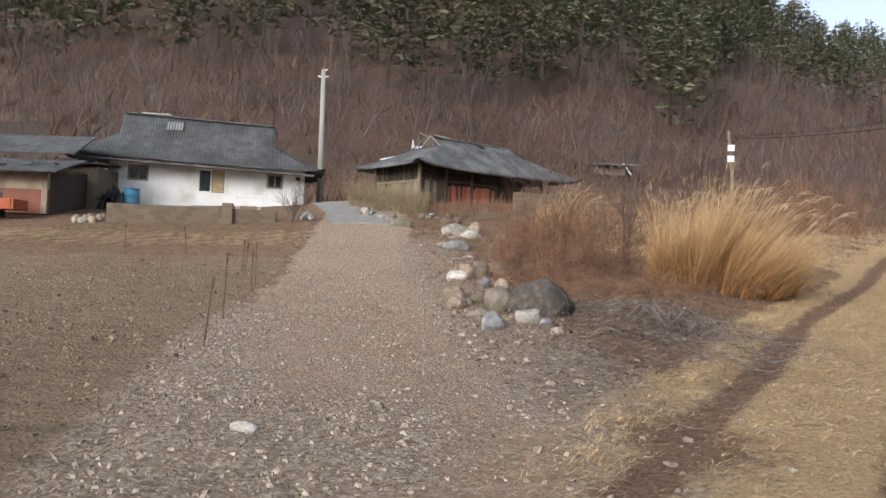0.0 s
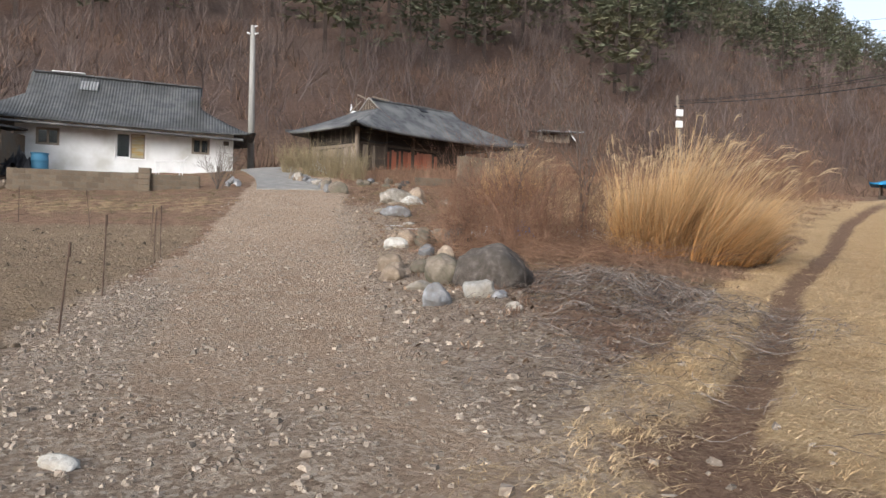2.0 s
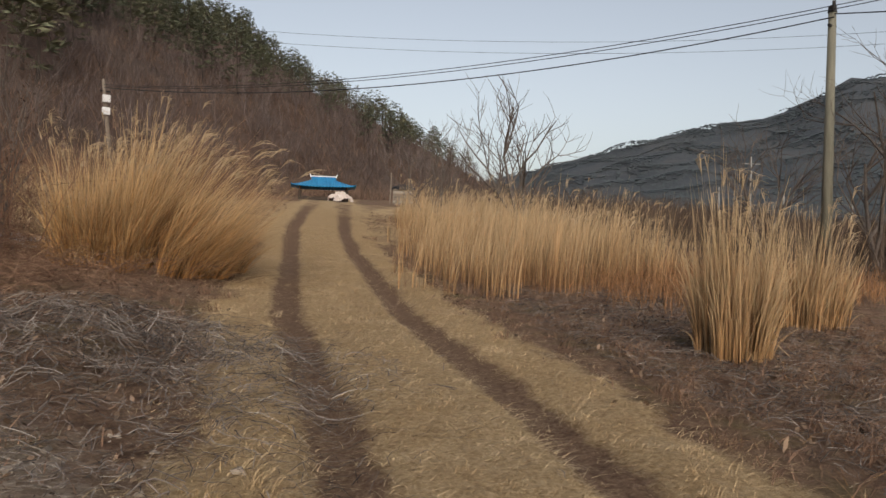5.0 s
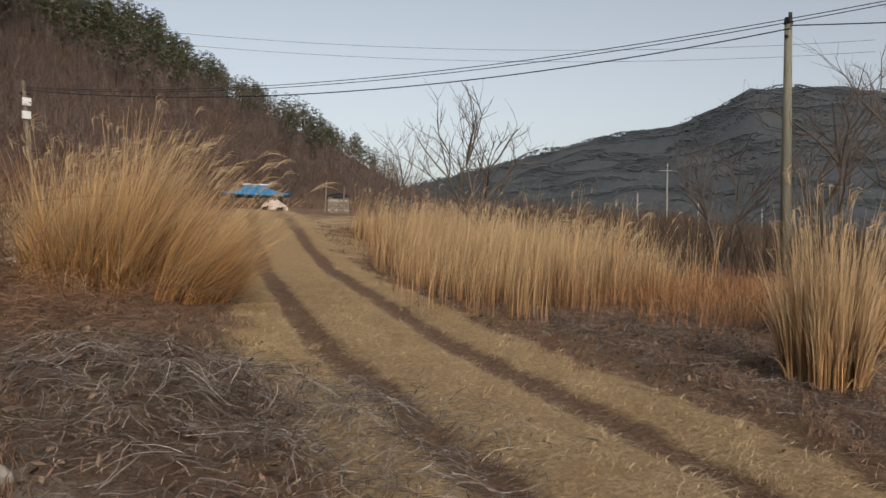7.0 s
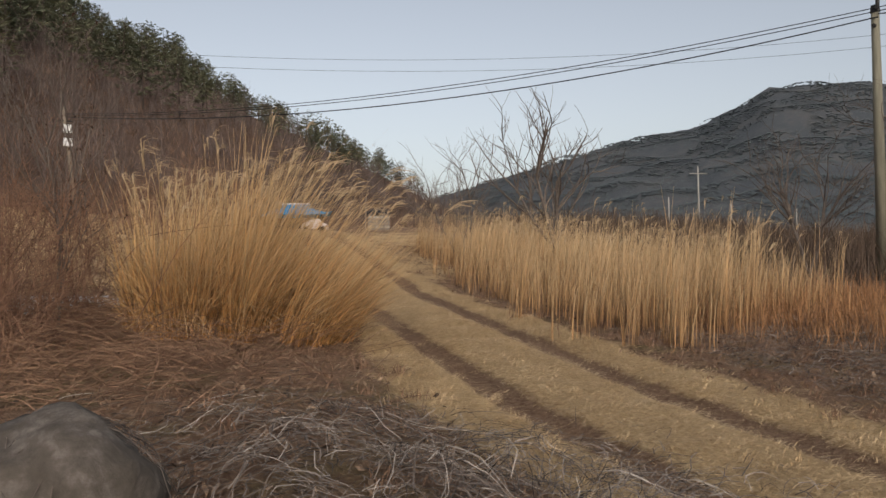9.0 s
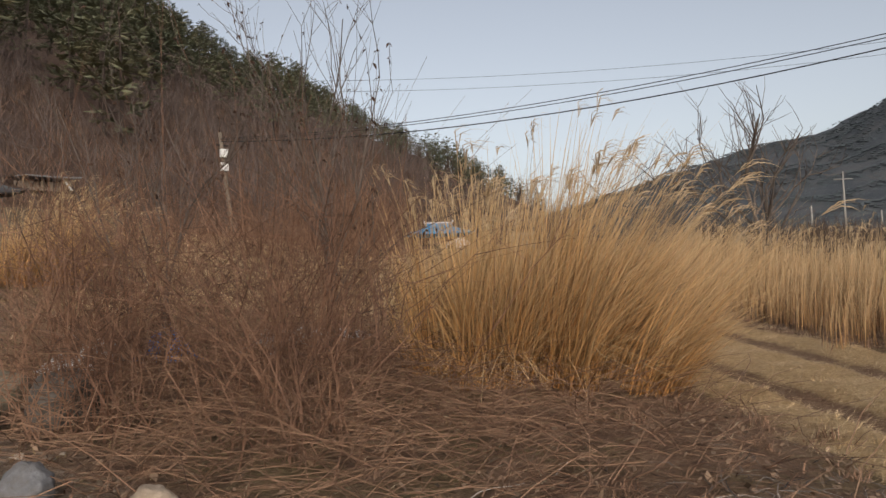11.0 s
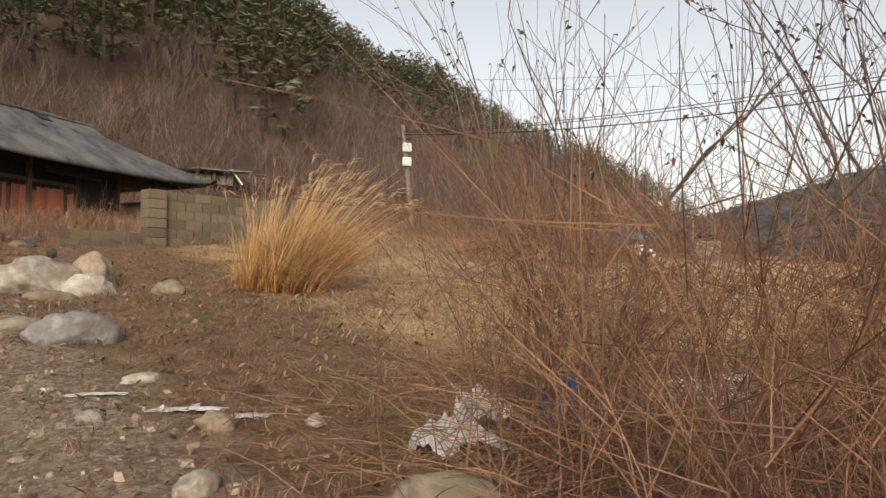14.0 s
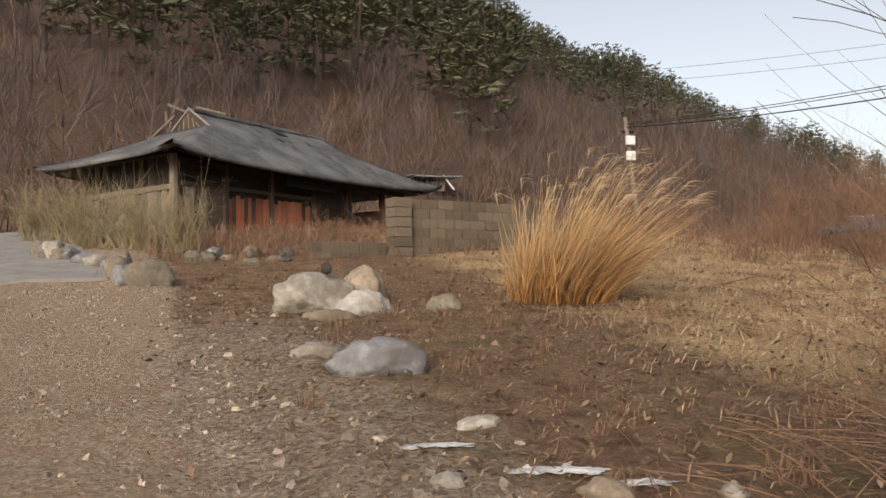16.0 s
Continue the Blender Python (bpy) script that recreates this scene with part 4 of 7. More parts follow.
def pine_mesh_arrays(tpl, xs, ys, sizes):
    z = height(xs, ys) - 0.2
    wood, needles = [], []
    pick = rng.randint(0, len(tpl), len(xs))
    turn = rng.uniform(0, 6.28, len(xs))
    for k, (P, R, B, W) in enumerate(tpl):
        ids = np.where(pick == k)[0]
        if not len(ids):
            continue

        def put(A):
            sh = (len(ids),) + (1,) * (A.ndim - 1)
            c, s, sz = np.cos(turn[ids]).reshape(sh), np.sin(turn[ids]).reshape(sh), sizes[ids].reshape(sh)
            x = (A[None, ..., 0] * c - A[None, ..., 1] * s) * sz + xs[ids].reshape(sh)
            y = (A[None, ..., 0] * s + A[None, ..., 1] * c) * sz + ys[ids].reshape(sh)
            return np.stack([x, y, A[None, ..., 2] * sz + z[ids].reshape(sh)], -1)

        P, R = P[::5], R[::5]
        wood.append(tubes(put(P).reshape(-1, 4, 3), (R[None] * sizes[ids][:, None, None]).reshape(-1, 4)))
        Q = put(B).reshape(-1, 2, 3)
        w = (W[None] * sizes[ids][:, None]).ravel()
        mid = Q.mean(1)
        d = Q[:, 1] - Q[:, 0]
        s = np.cross(d, rng.normal(0, 0.55, d.shape) + np.array([0, 0, 1.0]))
        s /= np.linalg.norm(s, axis=1, keepdims=True) + 1e-9
        v = np.stack([Q[:, 0], mid + s * w[:, None], Q[:, 1], mid - s * w[:, None]], 1).reshape(-1, 3)
        needles.append((v, np.arange(len(v)).reshape(-1, 4)))
    return joined(wood), joined(needles)


def stuff(name, vf, mat, label, category):
    return tagged(new(name, raw_mesh(name, *vf, mat)), label, category, kind="stuff")


# how high the pines begin and end on the hill, seen from the middle of the walk
PINE_AZ = np.array([-35, -29, -15, -9, -4, -1.5, 4.5, 9.8, 12.8, 15.5, 18.2, 20.5, 22.7, 26.5, 34.3, 38, 41.5, 45])
PINE_LOW = np.array([12.5, 13, 15.2, 15, 12.2, 11.9, 13.6, 13.6, 16, 13, 10.4, 11.5, 15.0, 12.8, 10.9, 10.0, 8.0, 6.3])
RIDGE_AZ = np.array([-40, 16, 22.8, 25.2, 27.1, 29.9, 31.4, 33.5, 34.8, 36.3, 37.6, 41.3, 43.9, 45.6, 46.6, 47.2])
RIDGE_EL = np.array([26, 24, 19.6, 18.2, 16.8, 16.7, 15.7, 14.2, 13.5, 12.4, 12.1, 10.9, 9.5, 8.2, 7.1, 5.6])


def bearing(x, y, z):
    """Bearing, rise in degrees and distance from the middle of the walk."""
    d = np.hypot(x + 0.5, y - 12)
    return np.degrees(np.arctan2(x + 0.5, y - 12)), np.degrees(np.arctan2(z - 2.3, d)), d


def open_wood(x, y):
    """Drops most of the bare growth under the pines."""
    az, el, d = bearing(x, y, height(x, y))
    return (el < np.interp(az, PINE_AZ, PINE_LOW) - 0.4) | (rng.rand(len(x)) < 0.12)


def pine_size(x, y, want):
    """The size that keeps a pine's top below the ridge line."""
    z = height(x, y)
    az, el, d = bearing(x, y, z)
    top = np.interp(az, RIDGE_AZ, RIDGE_EL) - rng.uniform(0, 1.3, len(x)) ** 1.5
    return np.minimum(want, (np.tan(np.radians(top)) * d + 2.3 - z) / 9.0)


trees = [(P[:, [0, 2, 3]], R[:, [0, 2, 3]]) for P, R in (limb_tree(s, 1.0, 2, 0.5, 13, 0.008) for s in range(8))]
x, y, q = hill_points(2600, 1, 62)
keep = (np.hypot(x, y) < 210) & open_wood(x, y)
x, y = x[keep], y[keep]
P, R = scatter(trees, x, y, rng.uniform(2.6, 6.8, len(x)))
side = rng.normal(0, 1, (len(P), 3)) * (1, 1, 0.2)
side /= np.linalg.norm(side, axis=1, keepdims=True)
stuff("bare_woods", ribbons(P, R * 0.95, side), M_WOODS, "leafless grey-brown trees crowding the hillside", "woods")

x, y, q = hill_points(10500, -6, 68)
keep = open_wood(x, y)
x, y = np.repeat(x[keep], 9), np.repeat(y[keep], 9)
n = len(x)
big = np.repeat(rng.uniform(0.5, 1.7, n // 9), 9)
x, y = x + rng.normal(0, 0.2, n), y + rng.normal(0, 0.2, n)
z = height(x, y)
lean = rng.normal(0, 0.6, (n, 2))
tall = big * rng.uniform(0.5, 1.2, n)
P = np.stack([np.stack([x + lean[:, 0] * tall * t, y + lean[:, 1] * tall * t, z + tall * t - 0.05], -1) for t in (0, 1.0)], 1)
side = rng.normal(0, 1, (n, 3)) * (1, 1, 0.1)
side /= np.linalg.norm(side, axis=1, keepdims=True)
stuff("hill_brush", ribbons(P, np.stack([0.022 + 0.02 * rng.rand(n), 0.004 + 0 * tall], 1), side), M_BRUSH, "dense brown brush and saplings on the slope", "brush")

pines = [pine(s, 9.0) for s in range(7)]
x, y, q = hill_points(9000, 12, 150, -80, 190)
az, el, d = bearing(x, y, height(x, y))
keep = (el > np.interp(az, PINE_AZ, PINE_LOW) - 0.9 + 1.1 * lumps(x, y, 13, 61)) & (el < 21) & (az > -36) & (az < 47.5) & (d < 225) & (lumps(x, y, 14, 62) > -0.5)
x, y = x[keep], y[keep]
cell = np.round(x / 5.5).astype(int) * 10007 + np.round(y / 5.5).astype(int)
keep = np.zeros(len(x), bool)
keep[np.unique(cell, return_index=True)[1]] = True
x, y = x[keep], y[keep]
size = pine_size(x, y, 0.75 + 0.85 * rng.rand(len(x)) ** 1.3)
keep = size > 0.4
x, y, size = x[keep], y[keep], size[keep]
wood, needles = pine_mesh_arrays(pines, x, y, size)
stuff("pine_woods", needles, M_NEEDLE, "dark green pines covering the upper hillside", "woods")
stuff("pine_trunks", wood, M_PINEBARK, "trunks and limbs of the hillside pines", "woods")

# woods on the far mountain, the haze put into their blue-grey colour
n = 27000
az, d = np.radians(rng.uniform(43, 84, n)), rng.uniform(270, 640, n)
x, y = d * np.sin(az), d * np.cos(az)
z = height(x, y)
r = rng.uniform(0.6, 1.25, n)
octa = np.array([[1.2, 0, -0.3], [0, 1.2, -0.3], [-1.2, 0, -0.3], [0, -1.2, -0.3], [0, 0, 0.8]])
V = octa[None] * r[:, None, None] * rng.uniform(0.85, 1.15, (n, 5, 3)) * np.array([1, 1, 0.6]) + np.stack([x, y, z + r * 0.35], -1)[:, None]
q = np.array([[0, 1, 4], [1, 2, 4], [2, 3, 4], [3, 0, 4]])
M_FARWOOD = material("haze_tinted_far_woods", [(0.07, 0.088, 0.096), (0.1, 0.115, 0.12), (0.135, 0.135, 0.13)], 0.012, 0.95, bump=0, rand=0.08, island=True)
far = stuff("far_mountain_woods", (V.reshape(-1, 3), ((np.arange(n) * 5)[:, None, None] + q[None]).reshape(-1, 3)), M_FARWOOD, "haze-tinted blue-grey woods on the distant mountain", "woods")
far.data.polygons.foreach_set("use_smooth", np.full(len(far.data.polygons), True))

# pines that stand out along the falling skyline
for i, (az, d) in enumerate(((29.3, 238), (31.5, 226), (33.0, 214), (34.6, 205), (36.3, 196), (38.0, 188), (39.2, 180), (40.6, 174), (42.0, 168), (43.3, 163), (44.2, 160))):
    x, y = d * math.sin(radians(az)), d * math.cos(radians(az))
    w, nd = pine_mesh_arrays([pine(40 + i, 9.0)], np.array([x]), np.array([y]), np.clip(pine_size(np.array([x]), np.array([y]), np.array([1.5])), 0.6, 1.5))
    t = thing("pine_tree", 0, 0, 0, "dark pine with layered crown standing on the ridge line", "tree", group="pines on the skyline")
    part("trunk", raw_mesh("trunk", *w, M_PINEBARK), M_PINEBARK, t)
    part("crown", raw_mesh("crown", *nd, M_NEEDLE), M_NEEDLE, t)

# ---- grasses ----


def blades(x, y, tall, lean, mat_w, segs=4, droop=0.5, wind=(0.0, 0.0), z=None, foot=0.0):
    """Arching blades from the ground. tall, lean: arrays of metres; wind: a common bend."""
    n = len(x)
    z = height(x, y) if z is None else z
    a = rng.uniform(0, 6.28, n)
    dx, dy = np.cos(a) * lean + wind[0] * tall, np.sin(a) * lean + wind[1] * tall
    t = np.linspace(0, 1, segs + 1)[None]
    out = t**1.6
    up = t - droop * 0.35 * t**3
    P = np.stack([x[:, None] + dx[:, None] * out, y[:, None] + dy[:, None] * out, z[:, None] - foot + tall[:, None] * up], -1)
    side = np.stack([-np.sin(a + 0.7), np.cos(a + 0.7), 0 * a], -1)
    W = mat_w * (1 - 0.85 * t**2) * np.ones((n, 1))
    return P, W, side


def plumes(P, size, wind=(0.8, -0.5)):
    """A feathery head at the end of each stem, bowed by the wind."""
    tip, back = P[:, -1], P[:, -2]
    d = tip - back
    d /= np.linalg.norm(d, axis=1, keepdims=True) + 1e-9
    w = np.array([wind[0], wind[1], -0.35])
    ln = size * rng.uniform(0.7, 1.3, (len(d), 1))
    out = []
    for k in range(6):
        j = rng.normal(0, 0.13, d.shape)
        a = tip - d * ln * 0.25 * rng.rand(len(d), 1)
        b = a + (d + j) * ln * 0.5
        c = b + (d * 0.4 + w * 0.6 + j) * ln * 0.35
        e = c + (w + 1.5 * j) * ln * 0.3
        s = np.cross(d, rng.normal(0, 1, d.shape))
        s /= np.linalg.norm(s, axis=1, keepdims=True) + 1e-9
        out.append(ribbons(np.stack([a, b, c, e], 1), np.tile([0.002, 0.005, 0.0055, 0.001], (len(d), 1)), s))
    return joined(out)


def with_tips(me, n, s, power=1.7):
    """Stores how far up its blade each corner lies."""
    t = np.tile(np.repeat(np.linspace(0, 1, s) ** power, 2), n)
    at = me.attributes.new("tip", "FLOAT", "POINT")
    at.data.foreach_set("value", t.astype(np.float32))
    return me


def silver_grass(name, cx, cy, rx, ry, n, tall, wind, label, mat=None, plume=0.16, parent_group="", flare=1.0):
    """A clump: culms with plumes, arching leaves about them and a skirt of fallen ones on the lee side."""
    mat = mat or M_GOLD
    t = thing(name, cx, cy, ground_z(cx, cy), label, "grass clump", group=parent_group)
    t.matrix_world = Matrix.Identity(4)
    gust = math.hypot(*wind) + 1e-6

    def sheaf(m, lo, hi, half, bow, splay, segs=6):
        tuft = rng.randint(0, 70, m)
        tr, ta = TUFT_R[tuft], TUFT_A[tuft]
        ox, oy = tr * np.cos(ta) + rng.normal(0, 0.05, m), tr * np.sin(ta) + rng.normal(0, 0.05, m)
        lee = np.clip((ox * wind[0] + oy * wind[1]) / gust, -1, 1)
        h = tall * rng.uniform(lo, hi, m) * TUFT_H[tuft] * (1 - 0.3 * tr**2) * (1 - 0.3 * np.clip(lee, 0, 1))
        x, y = cx + rx * ox, cy + ry * oy
        u = np.linspace(0, 1, segs + 1)[None]
        k = splay * flare * h
        dx = k * (0.55 * ox + 0.22 * rng.normal(0, 1, m)) + h * wind[0] * (0.7 + 1.1 * np.clip(lee, 0, 1) + 0.4 * rng.rand(m))
        dy = k * (0.55 * oy + 0.22 * rng.normal(0, 1, m)) + h * wind[1] * (0.7 + 1.1 * np.clip(lee, 0, 1) + 0.4 * rng.rand(m))
        b = (bow * rng.uniform(0.5, 1.3, m))[:, None]
        z = height(x, y)
        P = np.stack([x[:, None] + dx[:, None] * u ** (1.2 + 0.6 * b), y[:, None] + dy[:, None] * u ** (1.2 + 0.6 * b), z[:, None] - 0.02 + h[:, None] * (u - 0.4 * b * u**2.6)], -1)
        P[..., 2] = np.maximum(P[..., 2], z[:, None] + 0.02)
        a = rng.uniform(0, 6.28, m)
        S = np.stack([np.cos(a), np.sin(a), 0 * a], -1)
        W = half * rng.uniform(0.55, 1.5, (m, 1)) * (1 - 0.8 * u**2)
        return P, W, S, h

    TUFT_R, TUFT_A, TUFT_H = np.sqrt(rng.rand(70)), rng.uniform(0, 6.28, 70), rng.uniform(0.78, 1.08, 70)
    m = int(n * 0.42)
    P, W, S, h = sheaf(m, 0.6, 1.1, 0.005, 0.3, 0.6)
    part("stem_tuft", with_tips(raw_mesh("stem_tuft", *ribbons(P, W, S), mat), m, 7), mat, t)
    tops = np.where((h > tall * 0.62) & (rng.rand(m) < plume))[0]
    if len(tops):
        tagged(part("seed_head", raw_mesh("seed_head", *plumes(P[tops], 0.27), M_PLUME), M_PLUME, t, "silvery seed heads"), kind="stuff")
    m = int(n * 0.95)
    P, W, S, h = sheaf(m, 0.3, 0.82, 0.006, 0.75, 0.85)
    part("foliage", with_tips(raw_mesh("foliage", *ribbons(P, W, S), mat), m, 7), mat, t)
    m = int(n * 0.3 * min(1.0, flare))
    P, W, S, h = sheaf(m, 0.2, 0.55, 0.006, 1.7, 2.3)
    part("fallen_leaf_skirt", with_tips(raw_mesh("fallen_leaf_skirt", *ribbons(P, W, S), mat), m, 7), mat, t, "fallen dry leaves about the foot")
    return t


def ground_scatter(n, inside):
    """Random places near the walk for which inside(x, y) gives a chance from 0 to 1."""
    x, y = rng.uniform(-14, 24, n), rng.uniform(1.5, 42, n)
    k = rng.rand(n) < inside(x, y)
    return x[k], y[k]


def straw_zone(x, y):
    d = np.abs(along(x, y, TRACK))
    rut = np.exp(-(((d - 0.78) / 0.2) ** 2))
    return np.clip(sstep(2.2, 1.1, d + 0.35 * lumps(x, y, 1.4, 51)) - 1.0 * rut, 0, 1) * sstep(3, 6.5, y) * np.clip(0.75 + 0.9 * lumps(x, y, 0.7, 52), 0.1, 1) * sstep(40, 16, y)


x, y = ground_scatter(1900000, straw_zone)
P, W, S = blades(x, y, rng.uniform(0.01, 0.075, len(x)) * rng.uniform(0.3, 1, len(x)), rng.uniform(0.06, 0.24, len(x)), 0.0027, 2, 1.4, (0.5, -0.3))
W = W * rng.uniform(0.6, 1.6, (len(x), 1))
stuff("straw_grass", ribbons(P, W, S), M_STRAW, "short pale dry grass along the track", "grass")


def weed_zone(x, y):
    dr, dt = along(x, y, ROAD), along(x, y, TRACK)
    a = sstep(1.6, 2.6, dr) * sstep(1.3, 2.2, -dt) * sstep(7, 10, y)
    b = sstep(1.5, 2.6, dt) * sstep(26, 18, dt)
    return np.clip(np.maximum(a, b), 0, 1) * (0.45 + 0.55 * (lumps(x, y, 2.5, 21) > -0.1))


x, y = ground_scatter(85000, weed_zone)
P, W, S = blades(x, y, rng.uniform(0.02, 0.2, len(x)) * rng.rand(len(x)), rng.uniform(0.05, 0.25, len(x)), 0.0042, 2, 0.8)
W = W * rng.uniform(0.7, 1.6, (len(x), 1))
stuff("russet_weeds", ribbons(P, W, S), M_RUSSET, "low russet dry weeds and fallen stalks", "weeds")


def mat_zone(x, y):
    a = np.exp(-(((x - 3.2) / 1.5) ** 2 + ((y - 11.6) / 2.3) ** 2) ** 1.5)
    b = 0.3 * np.exp(-(((x - 2.0) / 1.0) ** 2 + ((y - 8.8) / 1.2) ** 2))
    c = 0.55 * sstep(1.9, 2.6, along(x, y, TRACK)) * sstep(9, 4, along(x, y, TRACK)) * sstep(16, 12, y)
    return np.clip(a + b + c, 0, 1)


x, y = ground_scatter(38000, lambda x, y: np.maximum(weed_zone(x, y), 0.6 * straw_zone(x, y)))
P, W, S = blades(x, y, rng.uniform(0.005, 0.07, len(x)), rng.uniform(0.06, 0.3, len(x)), 0.0028, 2, 0.8)
stuff("fallen_stalks", ribbons(P, W, S), M_STALK, "pale fallen stalks lying over the verge", "stalks")


def bramble_zone(x, y):
    return np.exp(-((((x - 3.3) / 2.3) ** 2 + ((y - 18.0) / 3.4) ** 2) ** 2)) * sstep(1.2, 2.0, along(x, y, ROAD) - 1.0)


x, y = ground_scatter(330000, bramble_zone)
n = len(x)
a, ln = rng.uniform(0, 6.28, n), rng.uniform(0.2, 0.75, n)
up = rng.normal(0.35, 0.45, n)
z0 = height(x, y) + rng.uniform(0, 1, n) ** 1.7 * (0.22 + 0.65 * np.exp(-(((x - 3.0) / 1.5) ** 2 + ((y - 18.8) / 1.9) ** 2)))
t = np.linspace(0, 1, 4)[None]
ang = a[:, None] + rng.normal(0, 1.0, n)[:, None] * t
px = x[:, None] + np.cumsum(np.cos(ang) * ln[:, None] / 3, 1)
py = y[:, None] + np.cumsum(np.sin(ang) * ln[:, None] / 3, 1)
pz = z0[:, None] + up[:, None] * ln[:, None] * t * (1 - 0.5 * t)
pz = np.maximum(pz, height(px, py) + 0.01)
stuff("bramble_tangle", tubes(np.stack([px, py, pz], -1), np.full((n, 4), 0.0028) * (1.2 - 0.6 * t), 3), M_RUSSET, "tangle of thin brown brambles about the shrubs", "brambles")

def mat_mound(x, y):
    """How high the heaped vines lie."""
    m = np.clip(0.5 + 0.9 * lumps(x, y, 1.5, 93), 0, 1)
    return mat_zone(x, y) ** 0.7 * (0.04 + 0.3 * m * np.exp(-(((x - 3.2) / 2.0) ** 2 + ((y - 11.4) / 3.0) ** 2))) + 0.02


def strands(n, lo, hi, half, top):
    """Curling strands through and over the mounds."""
    x, y = ground_scatter(n, mat_zone)
    n = len(x)
    ln = rng.uniform(lo, hi, n)
    t = np.linspace(0, 1, 6)[None]
    ang = rng.normal(-0.5, 1.0, n)[:, None] + rng.normal(0, 1.2, n)[:, None] * t + 0.5 * np.sin(6 * t + rng.uniform(0, 6.28, (n, 1)))
    px = x[:, None] + np.cumsum(np.cos(ang) * ln[:, None] / 5, 1)
    py = y[:, None] + np.cumsum(np.sin(ang) * ln[:, None] / 5, 1)
    pz = height(px, py) + mat_mound(px, py) * rng.uniform(top, 1.1, n)[:, None] + 0.07 * np.sin(np.pi * t) * rng.rand(n, 1) ** 2
    P = np.stack([px, py, pz], -1)
    S = np.stack([-np.sin(ang[:, 2]), np.cos(ang[:, 2]), rng.normal(0, 0.6, n)], -1)
    return ribbons(P, half * rng.uniform(0.6, 1.5, (n, 1)) * (1.15 - 0.7 * t), S / np.linalg.norm(S, axis=1, keepdims=True))


stuff("dead_vine_mat", strands(560000, 0.1, 0.4, 0.003, 0.1), M_VINE, "tangled mat of grey dead vines on the verge", "dead vines")
stuff("vine_runners", strands(80000, 0.2, 0.6, 0.002, 0.75), M_RUNNER, "long pale runners arching over the vine mat", "dead vines")

silver_grass("silver_grass_clump", 6.1, 17.6, 1.55, 1.4, 4600, 2.65, (0.22, -0.14), "large golden silver-grass clump leaning in the wind beside the track", parent_group="grass clumps")
silver_grass("silver_grass_clump", 3.85, 27.6, 0.75, 0.6, 1700, 2.2, (0.42, -0.12), "golden silver-grass clump bent over before the block wall", parent_group="grass clumps")
silver_grass("reed_clump", 8.75, 8.95, 0.42, 0.4, 900, 2.45, (0.03, 0.0), "upright pale reed clump at the track side", M_REED, flare=0.4, plume=0.1, parent_group="grass clumps")
silver_grass("reed_clump", 12.2, 9.6, 0.7, 0.6, 900, 2.2, (0.05, 0.0), "upright pale reed clump beside the bare trees", M_REED, flare=0.5, plume=0.1, parent_group="grass clumps")


def reed_zone(x, y):
    d = along(x, y, TRACK)
    front = sstep(13.1, 13.9, y + 0.6 * lumps(x, y, 1.9, 33) - 0.04 * (x - 10))
    return sstep(1.35, 2.3, d - 0.9 * sstep(17, 24, y) + 0.55 * lumps(x, y, 1.7, 33)) * sstep(10, 7, d) * front * sstep(31, 26, y + 0.8 * lumps(x, y, 2.5, 34)) * np.clip(0.7 + 1.1 * lumps(x, y, 1.5, 31), 0.06, 1)


x, y = rng.uniform(8, 34, 16000), rng.uniform(11, 35, 16000)
k = rng.rand(len(x)) < reed_zone(x, y)
x, y = np.repeat(x[k], 7), np.repeat(y[k], 7)
big = np.repeat(rng.uniform(0.5, 1.12, k.sum()), 7)
x, y = x + rng.normal(0, 0.09, len(x)), y + rng.normal(0, 0.09, len(x))
hgt = big * rng.uniform(0.9, 2.05, len(x)) * (1 + 0.4 * lumps(x, y, 1.8, 78)) * (0.62 + 0.38 * sstep(1.4, 3.5, along(x, y, TRACK)))
P, W, S = blades(x, y, hgt, 0.36 * hgt * rng.rand(len(x)) ** 1.6, 0.005, 4, 0.5, (0.07, -0.03))
W = W * rng.uniform(0.6, 1.6, (len(x), 1))
with_tips(stuff("reed_bed", ribbons(P, W, S), M_REED, "bed of tall pale dry reeds along the track", "reeds").data, len(x), 5)
low = rng.rand(len(x)) < 0.4
P2, W2, S2 = blades(x[low] + rng.normal(0, 0.25, low.sum()), y[low] + rng.normal(0, 0.25, low.sum()), hgt[low] * rng.uniform(0.08, 0.45, low.sum()), hgt[low] * rng.uniform(0.1, 0.6, low.sum()), 0.005, 3, 1.2)
stuff("fallen_reeds", ribbons(P2, W2, S2), M_RUSSET, "broken brown leaves at the foot of the reeds", "reeds")
tops = np.where((hgt > 1.35) & (rng.rand(len(hgt)) < 0.1))[0]
stuff("reed_plumes", plumes(P[tops], 0.2), M_PLUME, "feathery heads of the dry reeds", "reeds")

x, y = rng.uniform(10, 26, 60000), rng.uniform(8.5, 15.5, 60000)
k = rng.rand(len(x)) < 0.5 * sstep(10.5, 13, x + 0.8 * lumps(x, y, 2.2, 81)) * sstep(10.6, 11.8, y + 0.05 * x) * sstep(24, 18, x) * np.clip(0.55 + lumps(x, y, 1.2, 82), 0.05, 1)
x, y = x[k], y[k]
P, W, S = blades(x, y, rng.uniform(0.15, 1.0, len(x)) * rng.uniform(0.4, 1, len(x)), rng.uniform(0.05, 0.4, len(x)), 0.0048, 2, 0.6)
stuff("russet_undergrowth", ribbons(P, W, S), M_UNDER, "tall rust-brown weeds beside the reed bed", "weeds")

